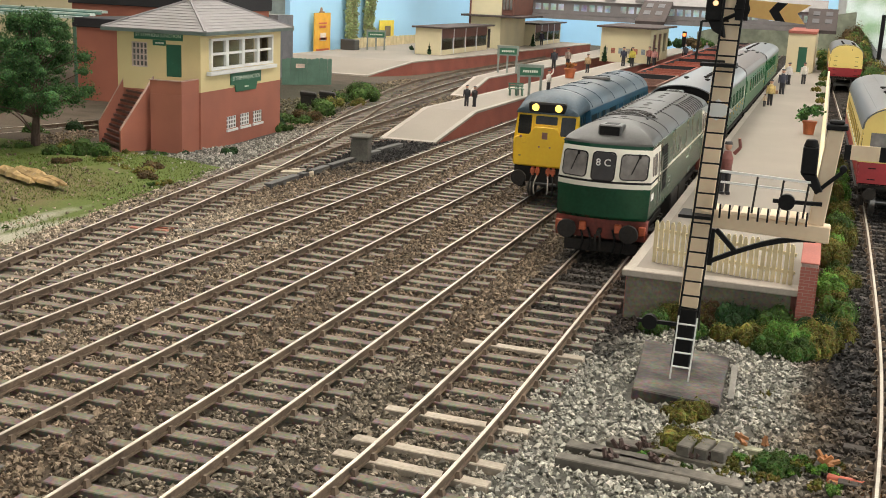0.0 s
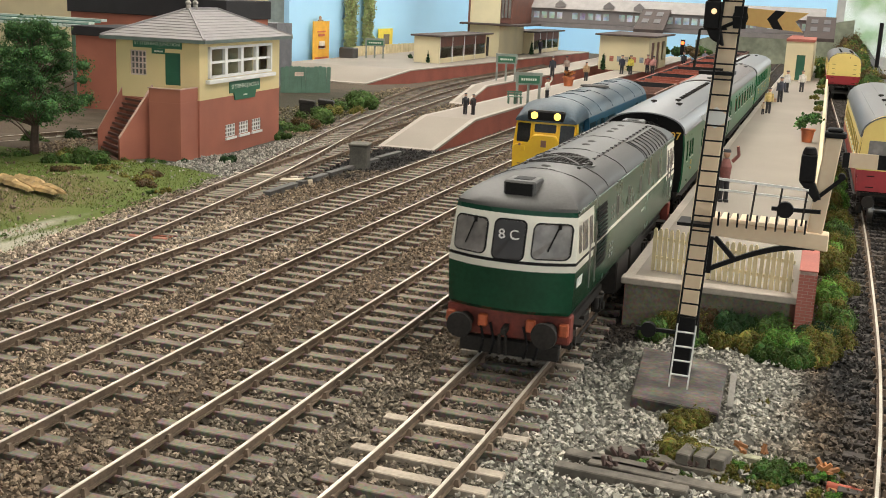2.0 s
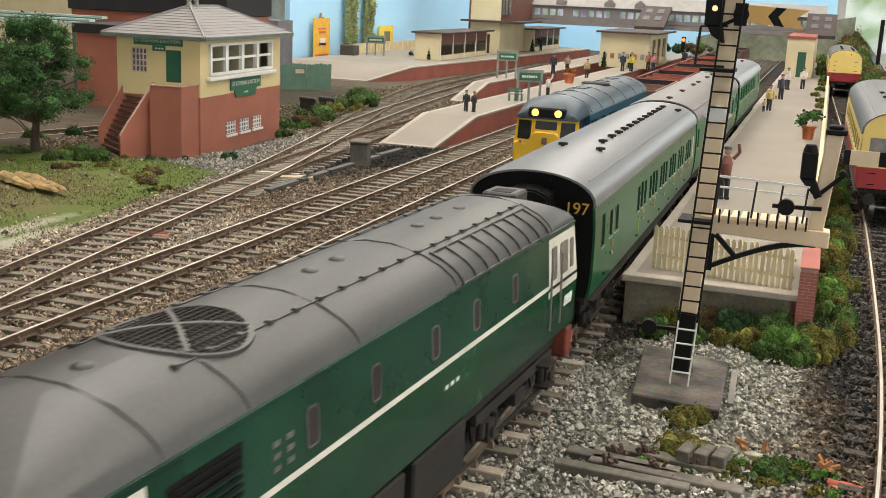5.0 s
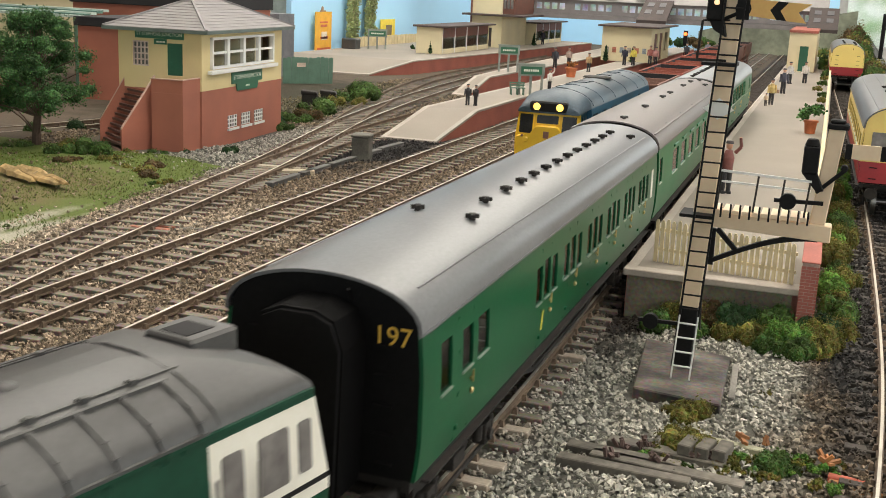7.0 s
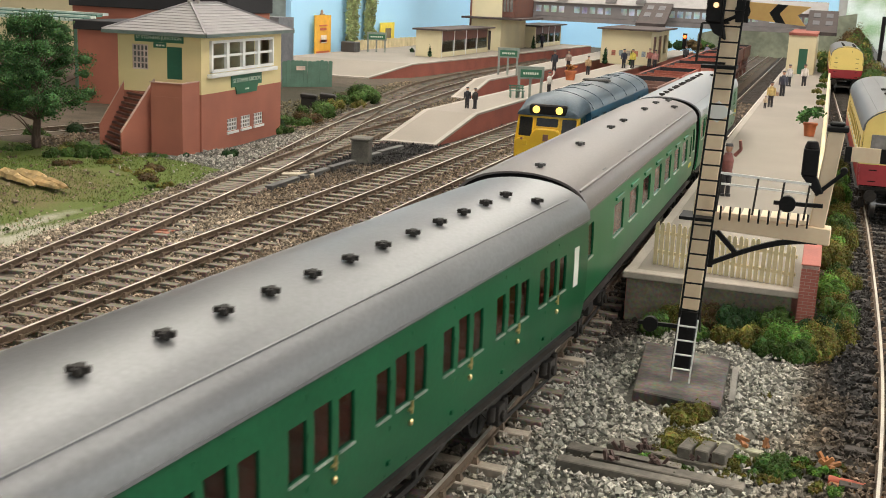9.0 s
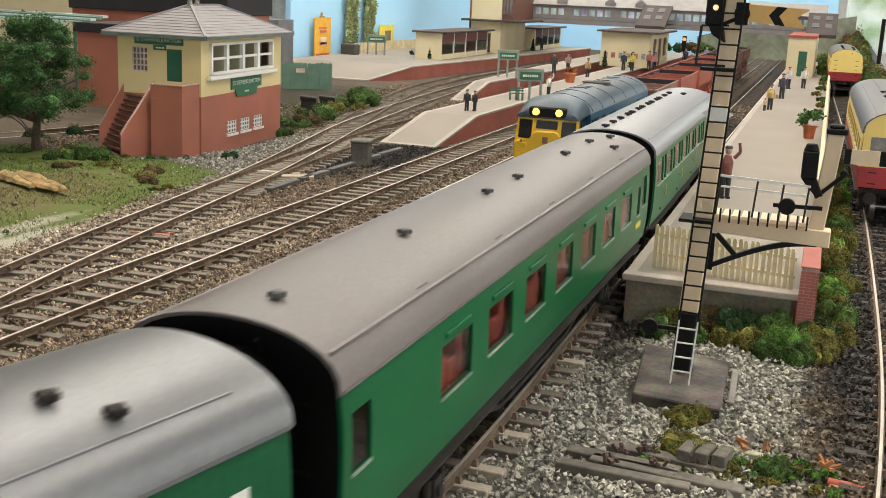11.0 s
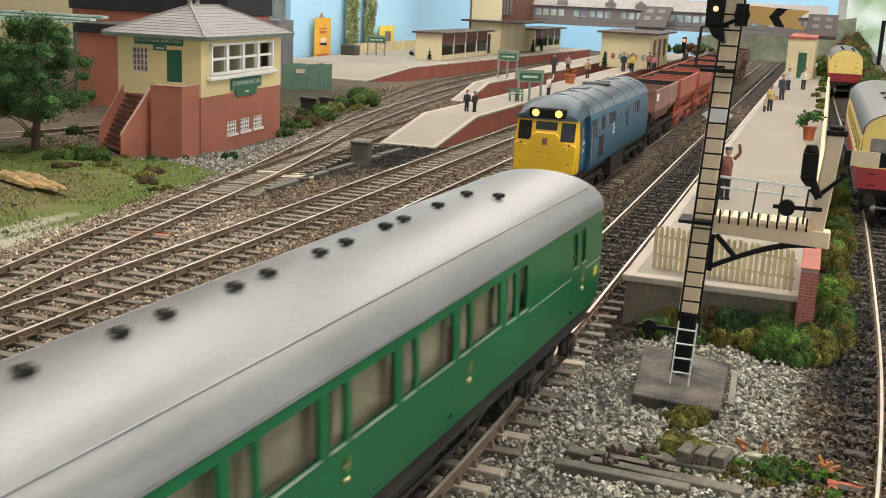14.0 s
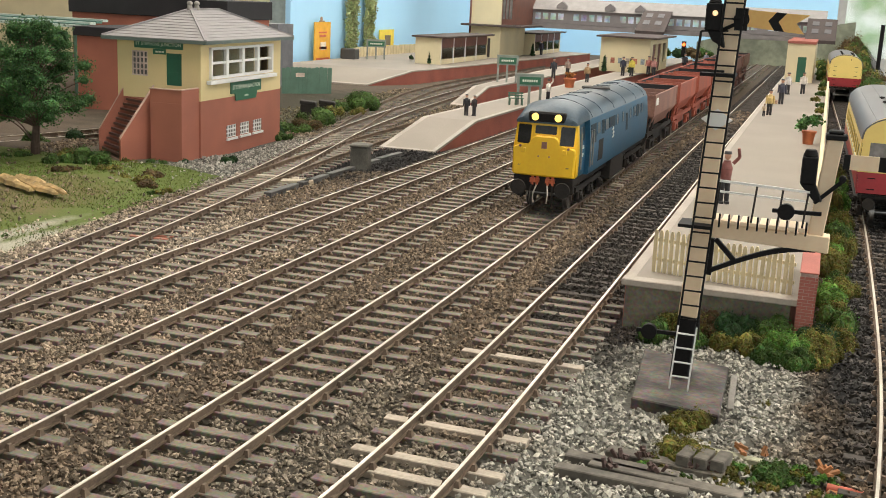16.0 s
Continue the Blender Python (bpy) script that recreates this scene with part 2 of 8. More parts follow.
def wall(bm, at, u0, u1, v0, v1, holes, thick, extra_u=(), extra_v=()):
    """A wall of that thickness with openings (a0, a1, b0, b1) that go through it; at(u, v, d) gives the place at depth d."""
    us = sorted({u0, u1, *extra_u, *[h[0] for h in holes], *[h[1] for h in holes]})
    vs = sorted({v0, v1, *extra_v, *[h[2] for h in holes], *[h[3] for h in holes]})
    cache = {}

    def vert(u, v, d):
        k = (round(u, 3), round(v, 3), d)
        if k not in cache:
            cache[k] = bm.verts.new(at(u, v, d))
        return cache[k]

    def solid(i, j):
        if not (0 <= i < len(us) - 1 and 0 <= j < len(vs) - 1):
            return False
        cu, cv = (us[i] + us[i + 1]) / 2, (vs[j] + vs[j + 1]) / 2
        return not any(a < cu < b and c < cv < d for a, b, c, d in holes)
    for i in range(len(us) - 1):
        for j in range(len(vs) - 1):
            if not solid(i, j):
                continue
            a, b, c, d = us[i], us[i + 1], vs[j], vs[j + 1]
            bm.faces.new((vert(a, c, 0), vert(b, c, 0), vert(b, d, 0), vert(a, d, 0)))
            bm.faces.new((vert(a, d, thick), vert(b, d, thick), vert(b, c, thick), vert(a, c, thick)))
            for ok, p, q in ((solid(i - 1, j), (a, d), (a, c)), (solid(i + 1, j), (b, c), (b, d)), (solid(i, j - 1), (a, c), (b, c)), (solid(i, j + 1), (b, d), (a, d))):
                if not ok:
                    bm.faces.new((vert(*q, 0), vert(*p, 0), vert(*p, thick), vert(*q, thick)))


def mesh_of(bm, name, material, smooth=False, bevel=0.0):
    if bevel:
        bmesh.ops.bevel(bm, geom=bm.edges[:], offset=bevel, segments=1, affect="EDGES", clamp_overlap=True)
    bmesh.ops.recalc_face_normals(bm, faces=bm.faces[:])
    bm.transform(Matrix.Scale(MM, 4))
    me = bpy.data.meshes.new(name)
    bm.to_mesh(me)
    bm.free()
    me.materials.append(material)
    if smooth:
        me.polygons.foreach_set("use_smooth", [True] * len(me.polygons))
        me.set_sharp_from_angle(angle=radians(38))
    return me


def part(name, bm, material, parent, label="", smooth=False, bevel=0.0, kind=""):
    ob = new(name, mesh_of(bm, name, material, smooth, bevel))
    ob.parent = parent
    return tagged(ob, label, kind=kind)


def thing(name, label, category, x=0, y=0, z=0, rz=0, group="", kind=""):
    ob = new(name)
    ob.empty_display_size = 0.01
    ob.matrix_basis = pose(x * MM, y * MM, z * MM, 0, 0, rz)
    return tagged(ob, label, category, group, kind)


def solo(name, bm, material, label, category, x=0, y=0, z=0, rz=0, group="", kind="", smooth=False, bevel=0.0):
    """A thing of one mesh."""
    ob = new(name, mesh_of(bm, name, material, smooth, bevel))
    ob.matrix_basis = pose(x * MM, y * MM, z * MM, 0, 0, rz)
    return tagged(ob, label, category, group, kind)


def raw(name, verts, faces, material):
    """A mesh object from arrays of places in millimetres."""
    me = bpy.data.meshes.new(name)
    me.from_pydata((np.asarray(verts) * MM).tolist(), [], np.asarray(faces).tolist())
    me.materials.append(material)
    me.update()
    return new(name, me)


def lettering(text, size, material, parent, m, name="lettering"):
    """Raised letters in the built-in font, centred on the pose m (millimetres)."""
    cu = bpy.data.curves.new(name, "FONT")
    cu.body, cu.size, cu.extrude, cu.align_x, cu.align_y = text, size * MM, 0.00012, "CENTER", "CENTER"
    tmp = bpy.data.objects.new(name, cu)
    scene.collection.objects.link(tmp)
    dg = bpy.context.evaluated_depsgraph_get()
    me = bpy.data.meshes.new_from_object(tmp.evaluated_get(dg))
    bpy.data.objects.remove(tmp)
    me.materials.clear()
    me.materials.append(material)
    ob = new(name, me)
    ob.parent = parent
    ob.matrix_basis = m
    return ob


def pmm(x, y, z, rx=0, ry=0, rz=0):
    return pose(x * MM, y * MM, z * MM, rx, ry, rz)


# ---- the room ----
def room():
    def slab(name, lab, m, *b):
        bm = bmesh.new()
        box(bm, *b)
        solo(name, bm, m, lab, "wall" if "wall" in name else name, kind="structure")
    slab("floor", "dark carpeted exhibition room floor", M_CONC, -4000, 3000, -3000, 6500, -1100, -1050)
    slab("ceiling", "plain pale ceiling of the room", M_CEIL, -4000, 3000, -3000, 6500, 1500, 1550)
    slab("wall_west", "plain painted room wall", M_WALLROOM, -4100, -4000, -3000, 6500, -1050, 1500)
    # no such window is seen: opening and frame are added for the east lamp
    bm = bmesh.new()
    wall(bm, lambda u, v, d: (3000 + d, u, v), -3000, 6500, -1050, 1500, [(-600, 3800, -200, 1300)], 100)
    solo("wall_east", bm, M_WALLROOM, "plain painted room wall with an added wide window opening", "wall", kind="structure")
    w3 = thing("added_window_east", "wide white-framed window added out of view for light", "window", kind="structure")
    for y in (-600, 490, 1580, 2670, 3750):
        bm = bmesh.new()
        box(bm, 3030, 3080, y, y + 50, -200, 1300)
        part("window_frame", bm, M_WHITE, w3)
    # unseen window, made up as the opening for the south fill lamp
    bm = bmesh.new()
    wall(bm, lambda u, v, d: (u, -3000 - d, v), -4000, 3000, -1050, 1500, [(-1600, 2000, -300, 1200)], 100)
    solo("wall_south", bm, M_WALLROOM, "plain painted room wall with an added wide window opening", "wall", kind="structure")
    w2 = thing("added_window_south", "wide white-framed window added out of view for light", "window", kind="structure")
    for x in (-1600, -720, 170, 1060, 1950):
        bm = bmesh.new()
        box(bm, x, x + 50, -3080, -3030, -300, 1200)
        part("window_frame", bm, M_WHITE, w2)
    bm = bmesh.new()
    wall(bm, lambda u, v, d: (u, 6500 + d, v), -4000, 3000, -1050, 1500, [(25, 1750, -100, 1200)], 120)
    solo("wall_north", bm, M_WHITE, "white painted room wall with a large window", "wall", kind="structure")
    win = thing("window_1", "bright daylit window of the exhibition room", "window", kind="structure")
    bm = bmesh.new()
    for x0, x1, z0, z1 in ((25, 60, -100, 1200), (1690, 1750, -100, 1200), (60, 1690, -100, -50), (60, 1690, 1150, 1200), (880, 920, -50, 1150)):
        box(bm, x0, x1, 6510, 6570, z0, z1)
    part("window_frame", bm, M_WHITE, win)
    for x0, x1 in ((60, 880), (920, 1690)):
        bm = bmesh.new()
        box(bm, x0, x1, 6538, 6542, -50, 1150)
        ob = part("pane", bm, M_GLASS, win)
        ob.visible_shadow = False
    bm = bmesh.new()
    box(bm, -1500, 4500, 8000, 8010, -1500, 3500)
    m = mat("daylit_garden", (0.5, 0.6, 0.4), 1, 0, 0.5, 6, 2.2, 0, emit=(0.86, 0.93, 0.80, 1.5))
    nt = m.node_tree
    ramp = nt.nodes.new("ShaderNodeValToRGB")
    ramp.color_ramp.elements[0].color, ramp.color_ramp.elements[1].color = (0.35, 0.45, 0.22, 1), (1, 1, 0.97, 1)
    ramp.color_ramp.elements[0].position, ramp.color_ramp.elements[1].position = 0.35, 0.6
    ns = [n for n in nt.nodes if n.type == "TEX_NOISE"]
    nt.links.new(ns[0].outputs["Fac"], ramp.inputs[0])
    nt.links.new(ramp.outputs[0], nt.nodes["Principled BSDF"].inputs["Emission Color"])
    solo("backdrop", bm, m, "overexposed green garden outside the window", "backdrop", kind="structure")
    for lx, ly in TUBES:
        lamp = thing("ceiling_light", "long white fluorescent ceiling light, unseen overhead", "ceiling light", lx * 1000, ly * 1000, 1450, group="ceiling lights")
        bm = bmesh.new()
        box(bm, -170, 170, -620, 620, 10, 50)
        part("housing", bm, M_WHITE, lamp, bevel=4)
        bm = bmesh.new()
        box(bm, -150, 150, -600, 600, 2, 9.5)
        part("diffuser", bm, mat("lamp_diffuser", (0.9, 0.88, 0.82), 0.6, 0, 0.02, 50, 5, 0, emit=(1, 0.95, 0.86, 3.0)), lamp)


# ---- track plan: centre lines as (x, y) in millimetres, rail tops at z = 0 ----
LINE_A = [(-126.2 - (400 - y) ** 2 / 3200, y) for y in range(-80, 400, 30)] + [(-126.2, 400), (-126.2, 450), (-126.2, 600), (-127, 900), (-128.5, 1300), (-128, 3900)]
LINE_B = [(-208, 40), (-208, 3900)]
LINE_C = [(-290, 40), (-290, 3900)]
LINE_D = [(-369.6, 40), (-369.6, 3900)]
LINE_E = [(-383, 250), (-400, 360), (-418, 457), (-437, 570), (-466, 785), (-487, 921), (-520, 1080), (-562, 1280), (-598, 1560), (-622, 1818), (-640, 2100), (-640, 3400)]
LINE_BAY = [(-470, 812), (-484, 930), (-496, 1060), (-505, 1250), (-508, 1500), (-500, 1900), (-490, 3000)]
LINE_G = [(-545, 1200), (-600, 1420), (-650, 1640), (-695, 1900), (-712, 2200), (-700, 3400)]
LINE_F = [(40, 240), (52, 400), (58, 520), (60, 650), (61, 900), (58, 1300), (42, 1950), (26, 2700), (15, 3600)]
LINE_H = [(-930, 640), (-850, 850), (-795, 1010), (-760, 1150), (-735, 1400)]
GAUGE, PITCH = 32.0, 17.0


def sampled(line, step=4.0):
    """The centre line as even, smoothed points with their headings."""
    p = np.array(line, float)
    s = np.r_[0, np.cumsum(np.hypot(*np.diff(p, axis=0).T))]
    t = np.arange(0, s[-1], step)
    q = np.c_[np.interp(t, s, p[:, 0]), np.interp(t, s, p[:, 1])]
    k = 15
    for _ in range(2):
        pad = np.r_[2 * q[:1] - q[k:0:-1], q, 2 * q[-1:] - q[-2:-k - 2:-1]]
        q = np.c_[[np.convolve(pad[:, i], np.ones(2 * k + 1) / (2 * k + 1), "valid") for i in (0, 1)]].T
    d = np.gradient(q, axis=0)
    d /= np.hypot(d[:, 0], d[:, 1])[:, None]
    return q, d


def sweep(q, d, off, w, z0, z1):
    """A bar of width w between two heights, along the line at a sideways offset."""
    n = np.c_[d[:, 1], -d[:, 0]]
    rows = []
    for o, z in ((off - w / 2, z0), (off + w / 2, z0), (off + w / 2, z1), (off - w / 2, z1)):
        rows.append(np.c_[q + n * o, np.full(len(q), z)])
    v = np.stack(rows, 1).reshape(-1, 3)
    f = [(4 * i + j, 4 * i + (j + 1) % 4, 4 * i + 4 + (j + 1) % 4, 4 * i + 4 + j) for i in range(len(q) - 1) for j in range(4)]
    return v, f


SLEEPER_SPOTS = []


def sleeper_mesh(material):
    bm = bmesh.new()
    box(bm, -31, 31, -2.9, 2.9, -9, -4)
    return mesh_of(bm, "sleeper", material, bevel=0.35)


def track(line, label, detail=1500, both=True, head=True):
    q, d = sampled(line)
    t = thing("track", label, "railway track", kind="structure")
    rnd = random.Random(len(line) * 7 + int(line[0][0]))
    for off in (-GAUGE / 2 - 0.9, GAUGE / 2 + 0.9):
        va, fa = sweep(q, d, off, 2.9, -4, -3.2)
        vb, fb = sweep(q, d, off, 0.9, -3.2, -1.2)
        vc, fc = sweep(q, d, off, 1.8, -1.2, -0.25)
        v, f = list(va) + list(vb) + list(vc), list(fa) + [[i + len(va) for i in k] for k in fb] + [[i + len(va) + len(vb) for i in k] for k in fc]
        rail = raw("rail", v, f, M_RAIL)
        rail.parent = t
        v, f = sweep(q, d, off, 1.25, -0.25, 0.0)
        top = raw("rail_head", v, f, M_RAILTOP if head else M_RAIL)
        top.parent = rail
        top["label"] = "polished steel rail head"
    sm, sp, ss = sleeper_mesh(M_SLEEPER), sleeper_mesh(M_SLEEPER_PALE), sleeper_mesh(M_SLEEPER_SOOT)
    far, chairs = bmesh.new(), bmesh.new()
    n = int(len(q) * 4.0 / PITCH)
    for i in range(n):
        k = int(i * PITCH / 4.0)
        (x, y), (dx, dy) = q[k], d[k]
        turn = math.degrees(math.atan2(-dx, dy)) + rnd.uniform(-1.2, 1.2)
        SLEEPER_SPOTS.append((x, y, turn))
        m = pmm(x + rnd.uniform(-0.7, 0.7), y, rnd.uniform(-0.25, 0.25), 0, 0, turn)
        if y < detail:
            ob = new("sleeper", ss if (x > 30 or (abs(x + 127) < 8 and y > 640)) else sp if (rnd.random() < 0.012 or (abs(x + 127) < 8 and 352 < y < 420 and i % 3 != 1)) else sm)
            ob.parent, ob.matrix_basis = t, m
            for sx in (-1, 1):
                for o in (-2.3, 2.3):
                    c = m @ Vector(((sx * 16.9 + o) * MM, 0, 0))
                    r = math.radians(turn)
                    vs = []
                    for z, w in ((-4.2, 1.7), (-1.5, 0.8)):
                        for a, b in ((-1, -1), (1, -1), (1, 1), (-1, 1)):
                            px, py = a * w * 0.8, b * w
                            vs.append(chairs.verts.new((c.x / MM + px * math.cos(r) - py * math.sin(r), c.y / MM + px * math.sin(r) + py * math.cos(r), z)))
                    for fidx in ((4, 5, 6, 7), (0, 1, 5, 4), (1, 2, 6, 5), (2, 3, 7, 6), (3, 0, 4, 7)):
                        chairs.faces.new([vs[j] for j in fidx])
        else:
            co, r = m.translation / MM, math.radians(turn)
            vs = box(far, -31, 31, -2.9, 2.9, -9, -4)
            for v in vs:
                v.co = Vector((co.x + v.co.x * math.cos(r) - v.co.y * math.sin(r), co.y + v.co.x * math.sin(r) + v.co.y * math.cos(r), v.co.z))
    part("rail_chairs", chairs, M_RAIL, t, "dark rusty chairs that hold the rails", kind="stuff")
    if far.verts:
        part("distant_sleepers", far, M_SLEEPER_SOOT if -135 < line[-1][0] or line[-1][0] > 0 else M_SLEEPER, t, kind="stuff")
    else:
        far.free()
    return t


# ---- ground ----
def height(x, y):
    """Level of the scenery under the stones."""
    h = -6.7 + 0.8 * noise.noise(Vector((x * 0.02, y * 0.02, 0)))
    lawn = max(0.0, min(1.0, (-490 - 0.115 * (y - 500) - x) / 60.0)) if y < 1000 else 0.0
    return h + lawn * (5 + 5 * noise.noise(Vector((x * 0.008, y * 0.008, 3))))


def ground():
    xs = np.r_[np.arange(-2600, -900, 60), np.arange(-900, 130, 8), [130]]
    ys = np.r_[np.arange(100, 1500, 8), np.arange(1500, 6300, 60)]
    v = [(x, y, height(x, y)) for y in ys for x in xs]
    w = len(xs)
    f, g = [], []
    for j in range(len(ys) - 1):
        for i in range(w - 1):
            x, y = xs[i] + 4, ys[j] + 4
            lawn = x < -478 - 0.115 * (y - 500) + 12 * noise.noise(Vector((x * 0.03, y * 0.03, 7))) and y < 905
            (g if lawn else f).append((j * w + i, j * w + i + 1, (j + 1) * w + i + 1, (j + 1) * w + i))
    ob = raw("ground", v, f + g, M_EARTH_SHADE)
    ob.data.materials.append(M_GRASS)
    idx = [0] * len(f) + [1] * len(g)
    ob.data.polygons.foreach_set("material_index", idx)
    ob.data.polygons.foreach_set("use_smooth", [True] * len(idx))
    tagged(ob, "brown earth and grass scenery base of the model railway", "ground", kind="structure")
    bm = bmesh.new()
    box(bm, -2600, 130, 100, 6300, -60, -16)
    solo("baseboard", bm, M_CONC, "timber baseboard that carries the model railway", "baseboard", kind="structure")


BLOCKED = [(-96, 10, 594, 4000), (-470, -402, 1190, 4000), (-600, -545, 1735, 4000), (-1100, -690, 1990, 4000), (-69, -28, 464, 537), (-720, -590, 905, 1180)]


def stones():
    rng = np.random.default_rng(5)
    spots = np.array(SLEEPER_SPOTS)
    tv = np.array([(1, 0, 0), (-1, 0, 0), (0, 1, 0), (0, -1, 0), (0, 0, 1), (0, 0, -1)], float)
    tf = np.array([(0, 2, 4), (2, 1, 4), (1, 3, 4), (3, 0, 4), (2, 0, 5), (1, 2, 5), (3, 1, 5), (0, 3, 5)])
    V, F, count = [], [], 0
    for y0, y1, space, size in ((255, 520, 1.7, 1.12), (520, 800, 2.0, 1.2), (800, 1250, 2.7, 1.3), (1250, 2000, 5.0, 1.7)):
        lo = -0.83 * y1 if y1 < 900 else -760
        hi = 105
        n = int((y1 - y0) * (hi - lo) / space ** 2)
        p = np.c_[rng.uniform(lo, hi, n), rng.uniform(y0, y1, n)]
        ok = (p[:, 0] > -0.85 * p[:, 1] - 20) & (p[:, 0] < 0.075 * p[:, 1] + 25)
        lawn = (p[:, 0] < -480 - 0.115 * (p[:, 1] - 500)) & (p[:, 1] < 905)
        ok &= ~(lawn & (rng.random(n) > 0.04))
        for a, b, c, d in BLOCKED:
            ok &= ~((p[:, 0] > a) & (p[:, 0] < b) & (p[:, 1] > c) & (p[:, 1] < d))
        near = spots[(spots[:, 1] > y0 - 20) & (spots[:, 1] < y1 + 20)]
        for x, y, turn in near:
            r = math.radians(-turn)
            dx, dy = p[:, 0] - x, p[:, 1] - y
            u, v = dx * math.cos(r) - dy * math.sin(r), dx * math.sin(r) + dy * math.cos(r)
            sooty = (x > 30) or (abs(x + 127) < 8 and y > 640)
            ok &= ~((np.abs(u) < 31.5) & (np.abs(v) < 3.3) & (rng.random(n) > (0.55 if sooty else 0.04)))
            ok &= ~((np.abs(np.abs(u) - 16.9) < 2.2) & (np.abs(v) < 9))
        p = p[ok]
        n = len(p)
        sz = size * rng.lognormal(0, 0.28, n)
        k = tv[None] * (sz[:, None, None] * rng.uniform(0.55, 1.15, (n, 6, 1)) * np.array([1, 1, 0.8])) + rng.normal(0, 0.22, (n, 6, 3)) * sz[:, None, None]
        a, b = rng.uniform(0, 6.283, n), rng.uniform(-0.6, 0.6, n)
        ca, sa, cb, sb = np.cos(a)[:, None], np.sin(a)[:, None], np.cos(b)[:, None], np.sin(b)[:, None]
        x, y, z = k[..., 0], k[..., 1] * cb - k[..., 2] * sb, k[..., 1] * sb + k[..., 2] * cb
        x, y = x * ca - y * sa, x * sa + y * ca
        h = np.array([height(*q) for q in p])
        h = np.where((p[:, 0] > 25) | ((np.abs(p[:, 0] + 127) < 32) & (p[:, 1] > 640)), h + 1.9, h)
        z = z + (h + 0.7 + rng.uniform(-0.8, 1.3, n))[:, None]
        V.append(np.stack([x + p[:, :1], y + p[:, 1:], z], -1).reshape(-1, 3))
        F.append((tf[None] + 6 * np.arange(n)[:, None, None] + count).reshape(-1, 3))
        count += 6 * n
    ob = raw("ballast", np.concatenate(V), np.concatenate(F), M_STONE)
    tagged(ob, "loose grey and brown granite ballast chippings", "ballast", kind="stuff")


# ---- platforms ----
def platform(name, label, outline, ramp=None, brick=M_BRICK_PINK, edge=4.5):
    """outline: the plan, anticlockwise; ramp: (y of tip, y of top): the end slopes down to the ground."""
    t = thing(name, label, "platform", kind="structure")

    def z(y, top=21.0):
        if ramp and y < ramp[1]:
            return max(-4.0, top - (top + 4.0) * (ramp[1] - y) / (ramp[1] - ramp[0]))
        return top
    bm = bmesh.new()
    a = [bm.verts.new((x, y, -12)) for x, y in outline]
    b = [bm.verts.new((x, y, z(y) - 2.6)) for x, y in outline]
    for i in range(len(a)):
        j = (i + 1) % len(a)
        bm.faces.new((a[i], a[j], b[j], b[i]))
    part("brick_face", bm, brick, t, "red brick platform wall")
    c = Vector((sum(p[0] for p in outline) / len(outline), sum(p[1] for p in outline) / len(outline)))
    inner = []
    n = len(outline)
    for i in range(n):
        p0, p1, p2 = Vector(outline[i - 1]), Vector(outline[i]), Vector(outline[(i + 1) % n])
        e1, e2 = (p1 - p0).normalized(), (p2 - p1).normalized()
        n1, n2 = Vector((-e1.y, e1.x)), Vector((-e2.y, e2.x))
        m = (n1 + n2).normalized()
        inner.append(p1 + m * (edge / max(0.35, m.dot(n1))))
    bm = bmesh.new()
    top = [bm.verts.new((p[0], p[1], z(p[1]) - 0.2)) for p in inner]
    if ramp and len(top) == 8:
        bm.faces.new([top[i] for i in (0, 1, 2)])
        bm.faces.new([top[i] for i in (0, 2, 7)])
        bm.faces.new(top[2:])
    else:
        bm.faces.new(top)
    part("surface", bm, M_PLAT, t, "smooth buff platform surfacing")
    bm = bmesh.new()
    outer = []
    for i in range(n):
        p0, p1, p2 = Vector(outline[i - 1]), Vector(outline[i]), Vector(outline[(i + 1) % n])
        e1, e2 = (p1 - p0).normalized(), (p2 - p1).normalized()
        n1, n2 = Vector((-e1.y, e1.x)), Vector((-e2.y, e2.x))
        m = (n1 + n2).normalized()
        outer.append(p1 - m * 1.6)
    rings = [[bm.verts.new((p[0], p[1], z(p[1]) + dz)) for p in ring] for ring, dz in ((outer, -2.6), (outer, 0), (inner, 0), (inner, -2.6))]
    for i in range(n):
        j = (i + 1) % n
        for k in range(4):
            bm.faces.new((rings[k][i], rings[k][j], rings[(k + 1) % 4][j], rings[(k + 1) % 4][i]))
    part("edging", bm, M_EDGE, t, "pale stone edging slabs")
    return t


room()
ground()
for line, lab in ((LINE_A, "platform line with sooty ballast and bright rails"), (LINE_B, "through line with brown sleepers and bright rails"), (LINE_C, "through line with brown sleepers and bright rails"), (LINE_D, "through line beside the island platform")):
    track(line, lab, 1300)
track(LINE_E, "curving branch line with weathered sleepers", 1300)
track(LINE_BAY, "rusty bay platform line", 1200, head=False)
track(LINE_G, "curving loop line beside the far platform", 1200, head=False)
track(LINE_F, "siding with dark sooty ballast behind the platform", 1100)
track(LINE_H, "siding behind the signal box", 1200)
stones()
platform("platform_east", "long buff platform with pale edging", [(-92, 594), (6, 600), (8, 2700), (-30, 3700), (-97, 3700), (-95, 1500)], None)
platform("platform_island", "island platform with a sloping end ramp", [(-478, 1178), (-412, 1178), (-403, 1302), (-404, 2060), (-385, 3400), (-445, 3400), (-455, 2000), (-470, 1302)], (1178, 1300), M_BRICK)
platform("platform_bay", "bay platform with a sloping end ramp", [(-581, 1734), (-555, 1734), (-547, 1830), (-530, 2340), (-520, 3300), (-600, 3300), (-590, 2300), (-572, 1830)], (1734, 1828), M_BRICK)
